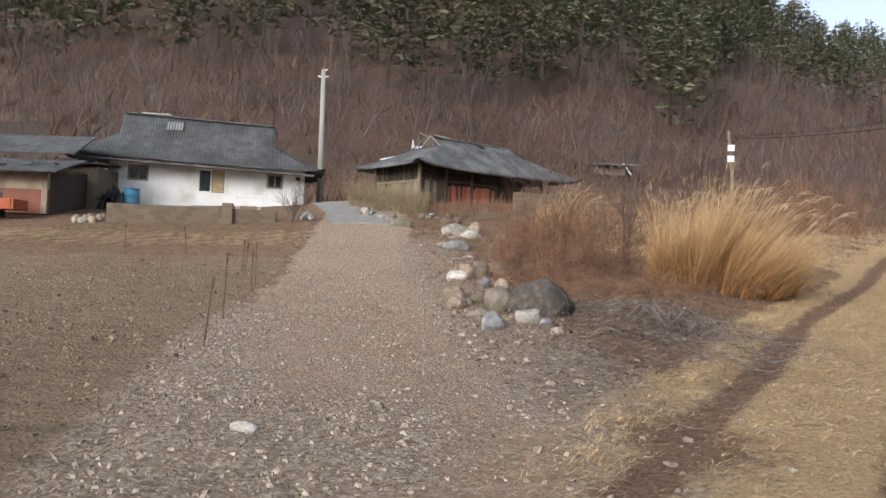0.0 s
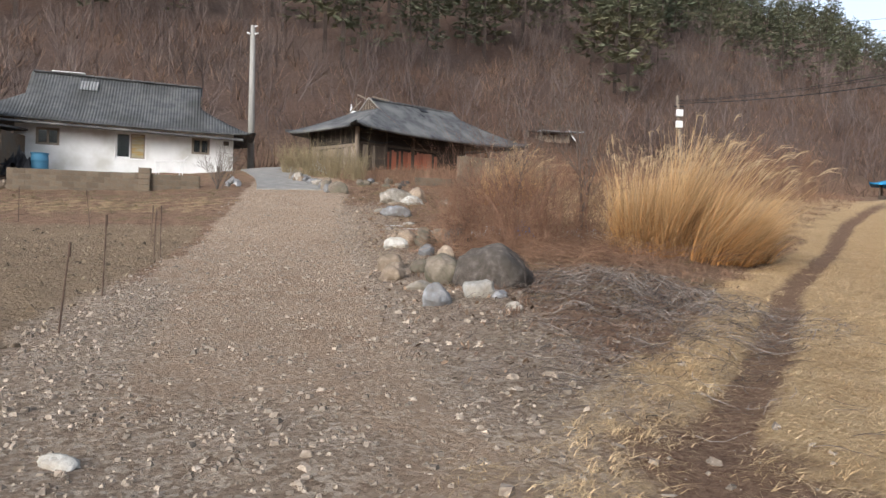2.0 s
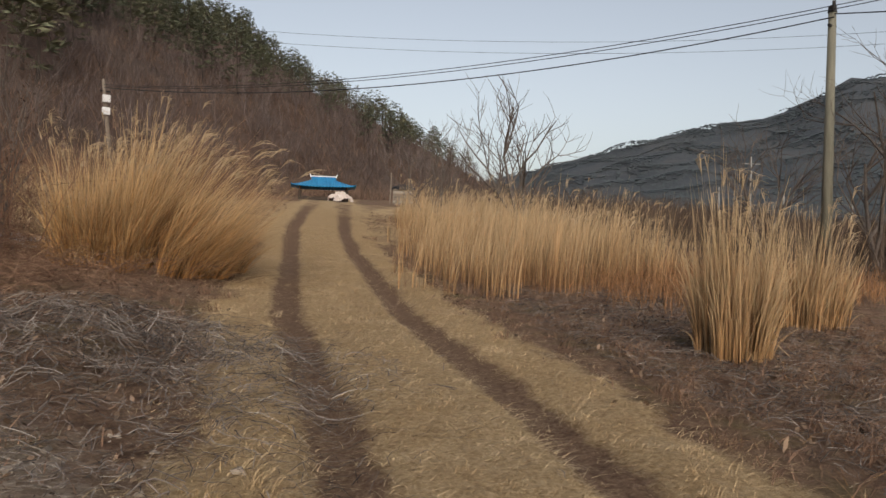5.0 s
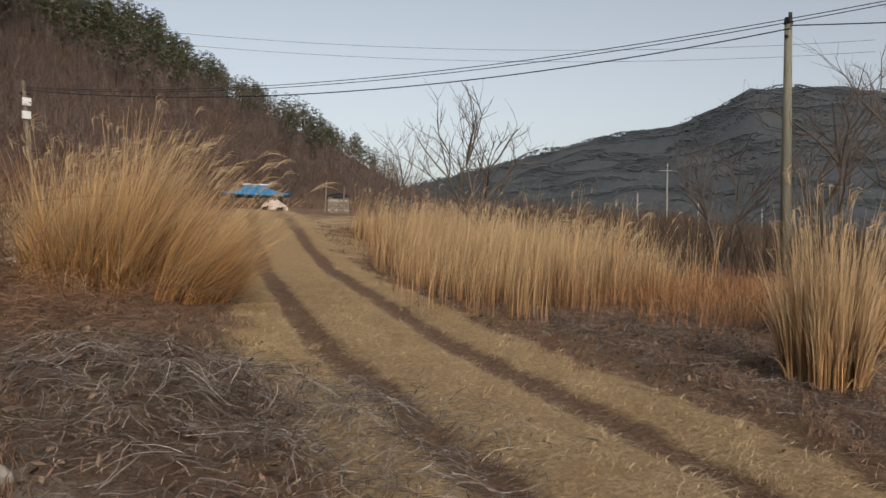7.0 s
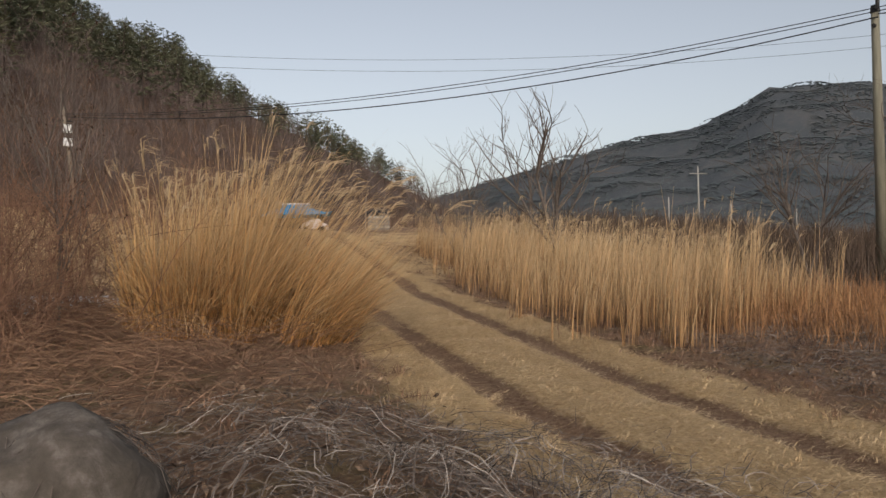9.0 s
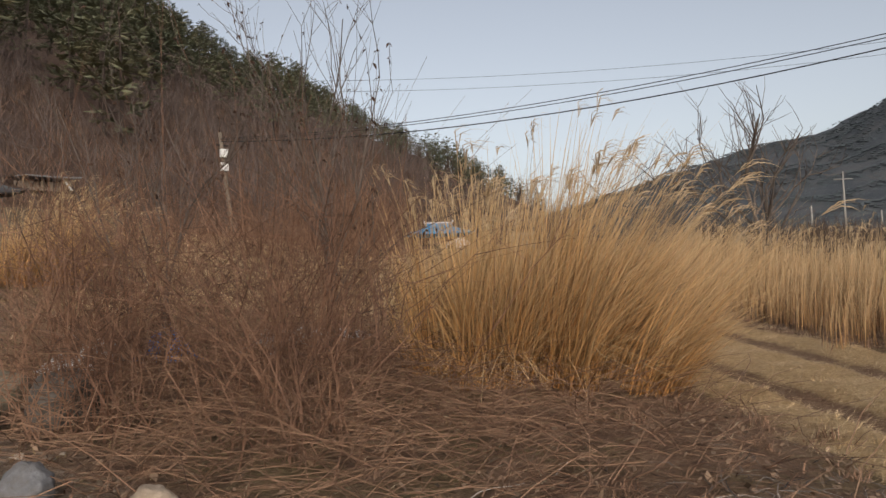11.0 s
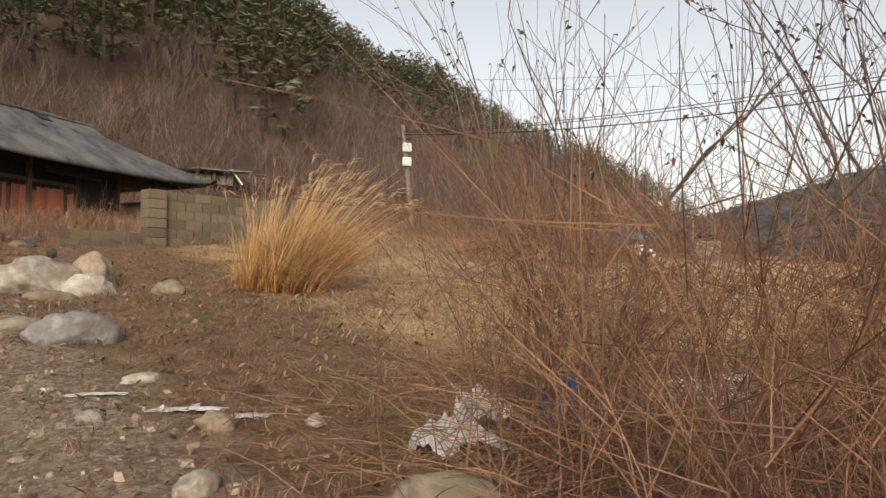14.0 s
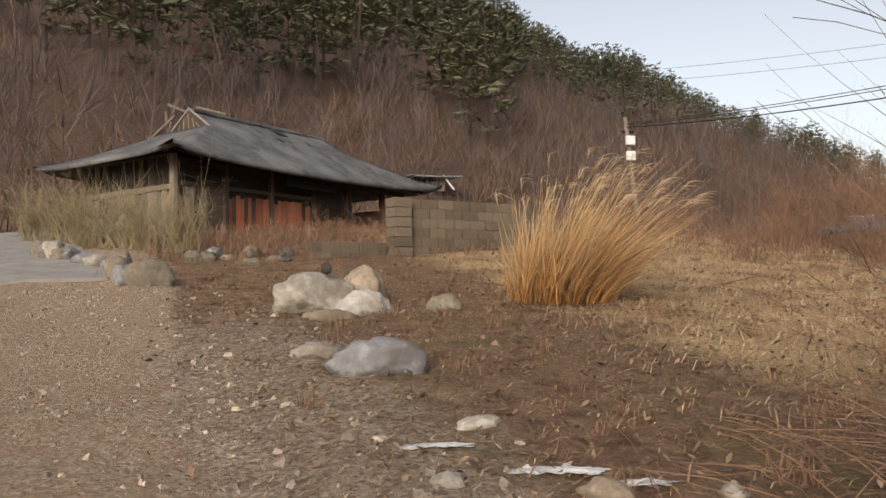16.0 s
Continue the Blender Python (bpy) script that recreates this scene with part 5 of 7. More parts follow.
# thickets beyond the reeds, down in the valley
x, y = rng.uniform(20, 95, 2600), rng.uniform(-12, 48, 2600)
k = (along(x, y, TRACK) > 11) & (x > 21 + 0.35 * np.abs(y - 18)) & (lumps(x, y, 9, 84) > -0.35)
x, y = x[k], y[k]
m = 26
big = np.repeat(rng.uniform(0.8, 2.6, len(x)), m)
x, y = np.repeat(x, m), np.repeat(y, m)
x, y = x + rng.normal(0, 0.5, len(x)), y + rng.normal(0, 0.5, len(x))
P, W, S = blades(x, y, big * rng.uniform(0.4, 1.1, len(x)), big * rng.uniform(0.05, 0.5, len(x)), 0.016, 2, 0.3)
stuff("valley_thicket", ribbons(P, W, S), material("dark_thicket_twigs", [(0.06, 0.044, 0.034), (0.15, 0.105, 0.075)], 0.15, 0.9, bump=0, rand=0.5, island=True), "dark leafless thickets beyond the reed bed", "thicket")

# bleached tufts on the track's crown and shoulders
def tufts(name, n, zone, k, lo, hi, half, mat, label, category):
    cx, cy = ground_scatter(n, zone)
    m = len(cx) * k
    x, y = np.repeat(cx, k) + rng.normal(0, 0.045, m), np.repeat(cy, k) + rng.normal(0, 0.045, m)
    big = np.repeat(rng.uniform(lo, hi, len(cx)), k)
    P, W, S = blades(x, y, big * rng.uniform(0.3, 1.0, m), big * rng.uniform(0.3, 1.5, m), half, 3, 1.3, (0.3, -0.2))
    stuff(name, ribbons(P, W * rng.uniform(0.6, 1.5, (m, 1)), S), mat, label, category)


def shoulder(x, y):
    d = along(x, y, TRACK)
    return (np.exp(-(((np.abs(d) - 1.3) / 0.28) ** 2)) + 0.35 * np.exp(-((d / 0.35) ** 2))) * sstep(4, 6, y) * sstep(24, 13, y) * np.clip(0.55 + lumps(x, y, 0.9, 53), 0.05, 1)


def rough_verge(x, y):
    d = along(x, y, TRACK)
    return sstep(1.5, 2.2, d) * sstep(9, 6.5, d) * sstep(3, 5, y) * sstep(17, 12.5, y) * np.clip(0.6 + lumps(x, y, 1.1, 54), 0.05, 1)


tufts("track_tufts", 60000, shoulder, 16, 0.05, 0.17, 0.002, M_STRAW, "bleached grass tufts along the ruts", "grass")
tufts("verge_tufts", 40000, rough_verge, 14, 0.08, 0.3, 0.0028, M_RUSSET, "ragged brown grass tufts on the verge", "grass")
tufts("garden_verge_grass", 70000, lambda x, y: 0.6 * sstep(24.5, 26, y) * sstep(31.2, 30.2, y) * sstep(-4.8, -6, x) * np.clip(0.4 + 1.2 * lumps(x, y, 1.6, 85), 0, 1), 10, 0.05, 0.16, 0.005, M_OLIVE, "tan and olive grass tufts before the garden wall", "grass")
x, y = ground_scatter(90000, rough_verge)
P, W, S = blades(x, y, rng.uniform(0.02, 0.28, len(x)) * rng.rand(len(x)), rng.uniform(0.2, 0.7, len(x)), 0.0034, 3, 1.0)
stuff("broken_reed_stalks", ribbons(P, W, S), M_REED, "broken reed stalks lying over the verge", "stalks")

# ---- shrubs ----


def cane_shrub(name, cx, cy, spread, canes, tall, mat, label, seed, twigs=5, rad=0.007):
    """Canes that rise and arch from one stool, with side twigs."""
    r = np.random.RandomState(seed)
    t = thing(name, 0, 0, 0, label, "shrub")
    P, R = [], []
    u = np.linspace(0, 1, 6)
    for i in range(canes):
        a = r.uniform(0, 6.28)
        b = np.array([cx + spread * 0.35 * r.normal() * 0.6, cy + spread * 0.35 * r.normal() * 0.6])
        hgt = tall * r.uniform(0.55, 1.05)
        out = spread * abs(r.normal(0.35, 0.3))
        z0 = ground_z(*b) - 0.03
        wob = r.normal(0, 0.085, (6, 2)).cumsum(0)
        pts = np.stack([b[0] + np.cos(a) * out * u**1.4 + wob[:, 0], b[1] + np.sin(a) * out * u**1.4 + wob[:, 1], z0 + hgt * u * (1 - 0.12 * u)], 1)
        P.append(pts)
        R.append(rad * r.uniform(0.6, 1.3) * (1.15 - u))
        for k in range(twigs):
            f = r.uniform(0.25, 0.95)
            i0 = min(4, int(f * 5))
            s = pts[i0] + (pts[i0 + 1] - pts[i0]) * (f * 5 - i0)
            d = (pts[i0 + 1] - pts[i0]) / np.linalg.norm(pts[i0 + 1] - pts[i0]) + r.normal(0, 0.8, 3)
            ln = hgt * r.uniform(0.12, 0.4)
            cv = r.normal(0, 0.15, 3)
            P.append(np.array([s + d * ln * v + cv * ln * v * v for v in u]))
            R.append(rad * 0.5 * (1.1 - u))
    step = twigs + 1
    bunch = step if name == "willow_shrub" else step * canes
    for k in range(0, len(P), bunch):
        v, f = tubes(np.array(P[k : k + bunch]), np.maximum(np.array(R[k : k + bunch]), 0.0012), 3)
        part("cane", raw_mesh("cane", v, f, mat), mat, t)
    return t, np.array(P)


for i, (cx, cy, sp, n, tall) in enumerate(((2.3, 19.5, 1.4, 46, 2.2), (3.1, 20.25, 1.4, 64, 2.3), (2.6, 16.7, 1.2, 60, 1.85), (3.3, 17.9, 1.5, 75, 2.2), (1.75, 18.0, 1.0, 68, 1.85), (4.4, 18.9, 1.4, 65, 2.0))):
    cane_shrub("willow_shrub", cx, cy, sp, n, tall, M_TWIG, "leafless red-brown willow shrub beside the road stones", 60 + i, 7, 0.006)


def yard_zone(x, y):
    a = sstep(-2.5, -0.5, x) * sstep(8.5, 7, x) * sstep(32.5, 33.6, y) * sstep(40, 38.5, y + 0.0 * x - 0.6 * np.maximum(x + 1, 0)) * 0.9
    b = sstep(6.5, 9, x) * sstep(30, 33, y) * sstep(2.0, 3.0, -along(x, y, TRACK)) * 0.5
    return np.maximum(a, b)


x, y = rng.uniform(-3, 26, 40000), rng.uniform(30, 55, 40000)
k = rng.rand(len(x)) < yard_zone(x, y)
x, y = x[k], y[k]
P, W, S = blades(x, y, rng.uniform(0.05, 0.5, len(x)), rng.uniform(0.05, 0.35, len(x)), 0.008, 2, 0.6)
stuff("yard_weeds", ribbons(P, W, S), M_RUSSET, "tall russet weeds in the derelict yard", "weeds")
x, y = ground_scatter(330000, lambda x, y: sstep(1.6, 4.5, x - 0.1 * (y - 20)) * sstep(19, 23, y) * sstep(40, 34, y) * np.clip(0.5 + lumps(x, y, 1.6, 91), 0, 1) * sstep(1.6, 2.4, -along(x, y, TRACK)))
P, W, S = blades(x, y, rng.uniform(0.03, 0.2, len(x)), rng.uniform(0.08, 0.28, len(x)), 0.005, 2, 1.0)
stuff("meadow_grass", ribbons(P, W, S), material("brown_meadow_grass", [(0.27, 0.18, 0.11), (0.52, 0.39, 0.25)], 0.7, 0.8, bump=0, rand=0.45, island=True), "dry tan grass over the waste ground", "grass")


def waste_zone(x, y):
    """Short dead grass, thin and patchy, on the waste ground beside the road."""
    return sstep(0.9, 2.2, along(x, y, ROAD)) * sstep(16, 18.5, y) * sstep(36, 31, y) * sstep(8, 5, x) * np.clip(0.45 + 1.1 * lumps(x, y, 1.0, 94), 0.04, 1)


x, y = ground_scatter(420000, waste_zone)
P, W, S = blades(x, y, rng.uniform(0.01, 0.07, len(x)), rng.uniform(0.03, 0.16, len(x)), 0.0032, 2, 1.2)
stuff("waste_ground_grass", ribbons(P, W * rng.uniform(0.6, 1.6, (len(x), 1)), S), material("tan_dead_grass", [(0.24, 0.14, 0.085), (0.36, 0.27, 0.13), (0.52, 0.37, 0.24)], 0.9, 0.8, bump=0, rand=0.5, island=True), "short dead grass thinly covering the waste ground", "grass")

# ---- leaf litter and torn stalks on the bare earth ----


def litter_zone(x, y):
    dr = along(x, y, ROAD)
    verge = sstep(0.9, 2.0, dr) * sstep(7, 9, y)
    right = sstep(1.6, 2.4, along(x, y, TRACK))
    return np.clip(np.maximum(verge, right) * (0.45 + 0.7 * lumps(x, y, 1.1, 71)), 0, 1) * sstep(36, 26, y) * sstep(16, 9, x - 0.5 * (y - 10)) * sstep(1.3, 2.0, np.abs(along(x, y, TRACK)))


def litter(name, n, zone, lo, hi, mat, label):
    x, y = ground_scatter(n, zone)
    k = len(x)
    s, a = rng.uniform(lo, hi, k), rng.uniform(0, 6.28, k)
    c = np.stack([x, y, height(x, y) + 0.008], -1)
    u = np.stack([np.cos(a), np.sin(a), rng.normal(0, 0.45, k)], -1) * s[:, None]
    w = np.stack([-np.sin(a), np.cos(a), rng.normal(0, 0.45, k)], -1) * (s * rng.uniform(0.12, 0.6, k))[:, None]
    c[:, 2] += np.abs(u[:, 2]) * 0.8
    V = np.stack([c - u, c - w, c + u * 0.9, c + w], 1)
    stuff(name, (V.reshape(-1, 3), np.arange(k * 4).reshape(-1, 4)), mat, label, "leaf litter")


M_LITTER = material("dry_leaf_litter", [(0.12, 0.075, 0.05), (0.27, 0.185, 0.12)], 3, 0.85, bump=0, rand=0.7, island=True)
litter("leaf_litter", 300000, litter_zone, 0.01, 0.045, M_LITTER, "dead leaves and broken stalks strewn over bare earth")
litter("field_straw", 60000, lambda x, y: field_mask(x, y) * 0.5 * sstep(-14, -10, x), 0.01, 0.04, M_STALK, "bits of pale straw scattered over the ploughed field")

# ragged dry tufts of weeds on the verges
cx, cy = ground_scatter(2200, lambda x, y: np.clip(np.maximum(sstep(1.8, 3.0, along(x, y, ROAD)) * sstep(8, 11, y), sstep(1.8, 3.0, along(x, y, TRACK)) * sstep(4, 7, y)) * sstep(1.2, 1.8, np.abs(along(x, y, TRACK))), 0, 1) * sstep(14, 9, x - 0.5 * (y - 10)))
k = 26
x, y = np.repeat(cx, k) + rng.normal(0, 0.06, len(cx) * k), np.repeat(cy, k) + rng.normal(0, 0.06, len(cx) * k)
big = np.repeat(rng.uniform(0.04, 0.22, len(cx)), k)
P, W, S = blades(x, y, big * rng.uniform(0.4, 1.1, len(x)), 0.8 * big * rng.rand(len(x)), 0.0042, 2, 0.8)
stuff("weed_tufts", ribbons(P, W, S), M_RUSSET, "ragged tufts of brown dead weeds", "weeds")

# ---- saplings and bare trees ----


def bare_tree(name, x, y, tall, seed, label, mat=None, levels=3, stems=1, spread=0.55, thick=0.014, leaves=0, first=6):
    mat = mat or M_BARK
    t = thing(name, x, y, ground_z(x, y) - 0.05, label, "tree")
    r = np.random.RandomState(seed)
    for k in range(stems):
        P, R = limb_tree(seed * 7 + k, tall * r.uniform(0.8, 1.0), levels, spread, first, thick)
        off = np.array([r.normal(0, 0.1), r.normal(0, 0.1), 0]) if stems > 1 else np.zeros(3)
        lean = r.normal(0, 0.22, 2) if stems > 1 else r.normal(0, 0.04, 2)
        P = P + off
        P[..., 0] += lean[0] * P[..., 2]
        P[..., 1] += lean[1] * P[..., 2]
        v, f = tubes(P[:1], np.maximum(R[:1], 0.004), 7)
        part("trunk", raw_mesh("trunk", v, f, mat, True), mat, t)
        v, f = tubes(P[1:], np.maximum(R[1:], 0.002), 4)
        part("crown", raw_mesh("crown", v, f, mat), mat, t)
        if leaves:
            ids = r.randint(len(P) // 2, len(P), leaves)
            c = P[ids, r.randint(1, 4, leaves)]
            d = r.normal(0, 1, (leaves, 3))
            d /= np.linalg.norm(d, axis=1, keepdims=True)
            e = np.cross(d, r.normal(0, 1, (leaves, 3)))
            e /= np.linalg.norm(e, axis=1, keepdims=True)
            s = r.uniform(0.012, 0.03, (leaves, 1))
            v = np.stack([c, c + (d + e * 0.6) * s, c + d * 2 * s - (0, 0, 0.02), c + (d - e * 0.5) * s], 1).reshape(-1, 3)
            part("withered_leaves", raw_mesh("withered_leaves", v, np.arange(len(v)).reshape(-1, 4), M_DEADLEAF), M_DEADLEAF, t, "shrivelled dark leaves")
    return t


bare_tree("sapling", 3.02, 20.3, 4.1, 5, "leafless forked sapling rising from red-brown canes", M_BARK, 3, 3, 0.4, 0.005, 60, 6)
bare_tree("sapling", 4.43, 18.88, 4.7, 8, "sapling with thin arching branches and shrivelled dark leaves", M_BARK, 3, 3, 0.5, 0.0048, 130, 7)
bare_tree("bare_tree", 22.3, 23.4, 6.4, 11, "leafless broad tree standing in the reeds", None, 3, 3, 0.62, 0.012, 0, 8)
bare_tree("bare_tree", 20.0, 25.6, 4.8, 14, "smaller leafless tree beside the reed bed", None, 3, 3, 0.6, 0.01, 0, 8)
bare_tree("bare_tree", 29.0, 14.0, 8.2, 17, "tall leafless tree with twisting limbs behind the pole", None, 4, 3, 0.6, 0.011, 0, 6)
bare_tree("bare_tree", 29.0, 11.0, 8.6, 23, "tall leafless tree with spreading crown beside the pole", None, 4, 2, 0.6, 0.012, 0, 6)
bare_tree("bare_tree", 28.0, 17.5, 6.0, 29, "leafless thicket tree behind the reeds", None, 3, 4, 0.62, 0.009, 0, 8)
bare_tree("bare_tree", -5.75, 31.6, 1.9, 31, "small leafless garden shrub at the end of the block wall", None, 3, 6, 0.5, 0.012, 0, 6)

for i in range(16):
    cane_shrub("osier_shrub", -4.1 + 0.22 * i + 0.1 * math.sin(i * 5), 37.2 - 0.17 * i, 0.35, 30, 1.4, M_OLIVE, "olive osier hedge plant before the wooden house", 300 + i, 4, 0.009)
for i, (cx, cy, n, tall) in enumerate(((1.0, 35.5, 40, 0.8), (2.3, 36.6, 40, 0.9), (4.2, 38, 40, 1.0), (0.2, 34.3, 30, 0.6), (7.5, 33.5, 40, 0.9), (9.2, 35.6, 50, 1.2), (11, 36.5, 50, 1.3), (13, 38, 50, 1.4), (15, 41, 50, 1.4), (8, 37.5, 50, 1.3), (12.2, 30.5, 60, 1.3), (13.6, 31.5, 80, 2.2), (14.6, 33.2, 80, 2.7), (16.3, 33.9, 80, 2.7), (15.4, 34.6, 80, 2.7), (17.6, 34.4, 80, 2.6), (12.8, 33.5, 80, 2.2), (10.2, 32.0, 60, 1.2), (17.5, 37.5, 70, 1.9), (15.0, 36.5, 70, 1.9))):
    cane_shrub("dry_shrub", cx, cy, 0.9, n, tall, M_RUSSET, "low russet dry shrub on the yard slope", 400 + i, 4, 0.006)

# ---- rocks ----


def rock(name, x, y, w, d, h, mat, label, seed, turn=0.0, sink=0.33, flat=0.0, lift=0.0):
    """A weathered rock: a ball flattened by random cuts and roughened."""
    r = random.Random(seed)
    bm = bmesh.new()
    bmesh.ops.create_icosphere(bm, subdivisions=4, radius=1.0)
    cuts = []
    for k in range(8):
        n = Vector((r.gauss(0, 1), r.gauss(0, 1), r.gauss(0, 0.8))).normalized()
        cuts.append((n, r.uniform(0.66, 0.92)))
    o = Vector((r.uniform(0, 50), r.uniform(0, 50), r.uniform(0, 50)))
    for v in bm.verts:
        p = v.co.copy()
        for n, c in cuts:
            e = p.dot(n) - c
            if e > 0:
                p -= n * e * 0.8
        p *= 1 + 0.16 * noise.noise(p * 1.6 + o) + 0.1 * noise.noise(p * 3.6 + o) + 0.05 * noise.noise(p * 8 + o) + 0.03 * noise.noise(p * 17 + o)
        v.co = Vector((p.x * w / 2, p.y * d / 2, p.z * h / 2 / 0.85))
    for f in bm.faces:
        f.smooth = True
    ob = part(name, bm, mat)
    ob.matrix_world = pose(x, y, ground_z(x, y) + h / 2 - sink * h + lift, 0, 0, turn)
    return tagged(ob, label, "rock")


ROCKS = [
    ("rock", 0.52, 27.75, 1.3, 0.8, 0.62, M_ROCK_PALE, "large pale granite rock at the roadside", 12),
    ("rock", 1.2, 28.0, 0.62, 0.55, 0.62, M_ROCK_TAN, "tan rock leaning on a paler one", 20),
    ("rock", 0.98, 27.2, 0.75, 0.5, 0.36, M_ROCK_WHITE, "white rock before the large granite rock", 0),
    ("rock", 0.6, 27.05, 0.7, 0.3, 0.18, M_ROCK_TAN, "flat tan rock under the white one", 10),
    ("rock", 0.48, 24.4, 0.84, 0.52, 0.36, M_ROCK_GREY, "smooth blue-grey rock bedded in moss", 4),
    ("rock", 0.1, 25.15, 0.45, 0.35, 0.2, M_ROCK_PALE, "white rock behind the blue-grey one", 30),
    ("rock", 1.32, 11.65, 0.48, 0.34, 0.28, M_ROCK_WHITE, "white rock beside the dark boulder", 5),
    ("boulder", 1.62, 12.6, 1.04, 0.9, 0.7, M_ROCK_DARK, "dark round boulder overgrown with dead vines", 15),
    ("rock", 1.0, 12.95, 0.62, 0.5, 0.5, M_ROCK_BROWN, "brown mottled rock beside the boulder", 40),
    ("rock", 1.22, 15.55, 0.44, 0.34, 0.36, M_ROCK_TAN, "yellowish rounded rock at the road edge", 12),
    ("rock", 0.3, 13.75, 0.5, 0.36, 0.32, M_ROCK_TAN, "tan rounded rock at the road edge", 70),
    ("rock", 0.28, 14.95, 0.46, 0.34, 0.32, M_ROCK_TAN, "yellowish rock beside the gravel road", 33),
    ("rock", 0.8, 11.35, 0.4, 0.3, 0.3, M_ROCK_GREY, "blue-grey rock at the road edge", 9),
    ("rock", 1.55, 11.55, 0.34, 0.25, 0.14, M_ROCK_GREY, "flat grey stone before the white rock", 44),
    ("rock", 1.59, 10.79, 0.24, 0.18, 0.14, M_ROCK_PALE, "small pale stone beside the boulder", 2),
    ("rock", 0.62, 12.6, 0.36, 0.3, 0.2, M_ROCK_PALE, "pale flat stone at the road edge", 61),
    ("rock", 0.75, 14.3, 0.4, 0.3, 0.24, M_ROCK_BROWN, "brown stone among gravel", 17),
    ("rock", 0.95, 16.6, 0.38, 0.3, 0.26, M_ROCK_GREY, "grey stone beneath the shrub", 6),
    ("rock", 0.42, 18.25, 0.66, 0.36, 0.3, M_ROCK_WHITE, "flat white rock at the foot of the shrubs", 25),
    ("rock", 0.62, 18.75, 0.42, 0.36, 0.44, M_ROCK_TAN, "pinkish rounded rock at the foot of the shrubs", 52),
    ("rock", 0.42, 18.95, 0.36, 0.3, 0.36, M_ROCK_TAN, "small pinkish rock beside a larger one", 38),
    ("rock", 1.0, 18.45, 0.5, 0.42, 0.5, M_ROCK_BROWN, "brown-grey rock at the foot of the shrubs", 90),
    ("rock", 1.35, 19.25, 0.6, 0.5, 0.4, M_ROCK_BROWN, "rounded grey-brown rock below the willow canes", 27),
    ("rock", 1.62, 18.4, 0.62, 0.5, 0.5, M_ROCK_DARK, "dark rounded rock below the willow canes", 92),
    ("rock", 0.62, 20.6, 0.4, 0.24, 0.16, M_ROCK_PALE, "flat pale stone on the verge", 41),
    ("rock", 1.02, 21.66, 0.42, 0.24, 0.17, M_ROCK_TAN, "flat tan stone on the verge", 12),
    ("rock", 0.3, 22.05, 0.22, 0.15, 0.1, M_ROCK_PALE, "small white stone on the verge", 77),
    ("rock", 0.8, 22.9, 0.34, 0.2, 0.12, M_ROCK_PALE, "flat pale stone on brown weeds", 50),
    ("rock", 1.68, 21.5, 0.22, 0.16, 0.1, M_ROCK_PALE, "small white stone among weeds", 51),
    ("rock", 2.05, 27.4, 0.45, 0.4, 0.26, M_ROCK_BROWN, "tan stone half buried in weeds", 53),
    ("rock", -1.48, 6.35, 0.3, 0.16, 0.1, M_ROCK_WHITE, "pale slab lying on the gravel road", 55),
]
for k in range(16):
    a = random.Random(500 + k)
    ROCKS.append(("rock", -3.5 + 2.3 * k / 16 + a.uniform(-0.2, 0.2), 34.3 - 4.6 * (k / 16) ** 1.5 + a.uniform(-0.3, 0.3), a.uniform(0.35, 0.8), a.uniform(0.3, 0.5), a.uniform(0.25, 0.5), a.choice([M_ROCK_PALE, M_ROCK_TAN, M_ROCK_GREY, M_ROCK_BROWN]), "rough stone of a fallen dry wall by the road", 500 + k))
for k in range(12):
    a = random.Random(600 + k)
    ROCKS.append(("rock", -0.9 + 2.0 * k / 12 + a.uniform(-0.2, 0.2), 33.4 + a.uniform(-0.6, 0.5), a.uniform(0.25, 0.55), a.uniform(0.2, 0.4), a.uniform(0.15, 0.3), a.choice([M_ROCK_DARK, M_ROCK_TAN, M_ROCK_GREY, M_ROCK_BROWN]), "rubble stone below the wooden house", 600 + k))
for k in range(9):
    a = random.Random(700 + k)
    ROCKS.append(("rock", -13.9 + 1.0 * k / 9 + a.uniform(-0.1, 0.1), 31.2 + a.uniform(-0.3, 0.3), a.uniform(0.3, 0.5), 0.35, a.uniform(0.25, 0.45), a.choice([M_ROCK_PALE, M_ROCK_TAN]), "stone heaped at the end of the garden wall", 700 + k))
for k, (n, x, y, w, d, h, m, lab, s) in enumerate(ROCKS):
    rock(n, x, y, w, d, h, m, lab, s, turn=(k * 47) % 360 if k > 7 else 0, sink=0.33 if h > 0.2 else 0.5)
rock("rock", 0.62, 27.55, 0.13, 0.13, 0.12, M_ROCK_DARK, "small dark stone resting on the large granite rock", 3, lift=0.5)


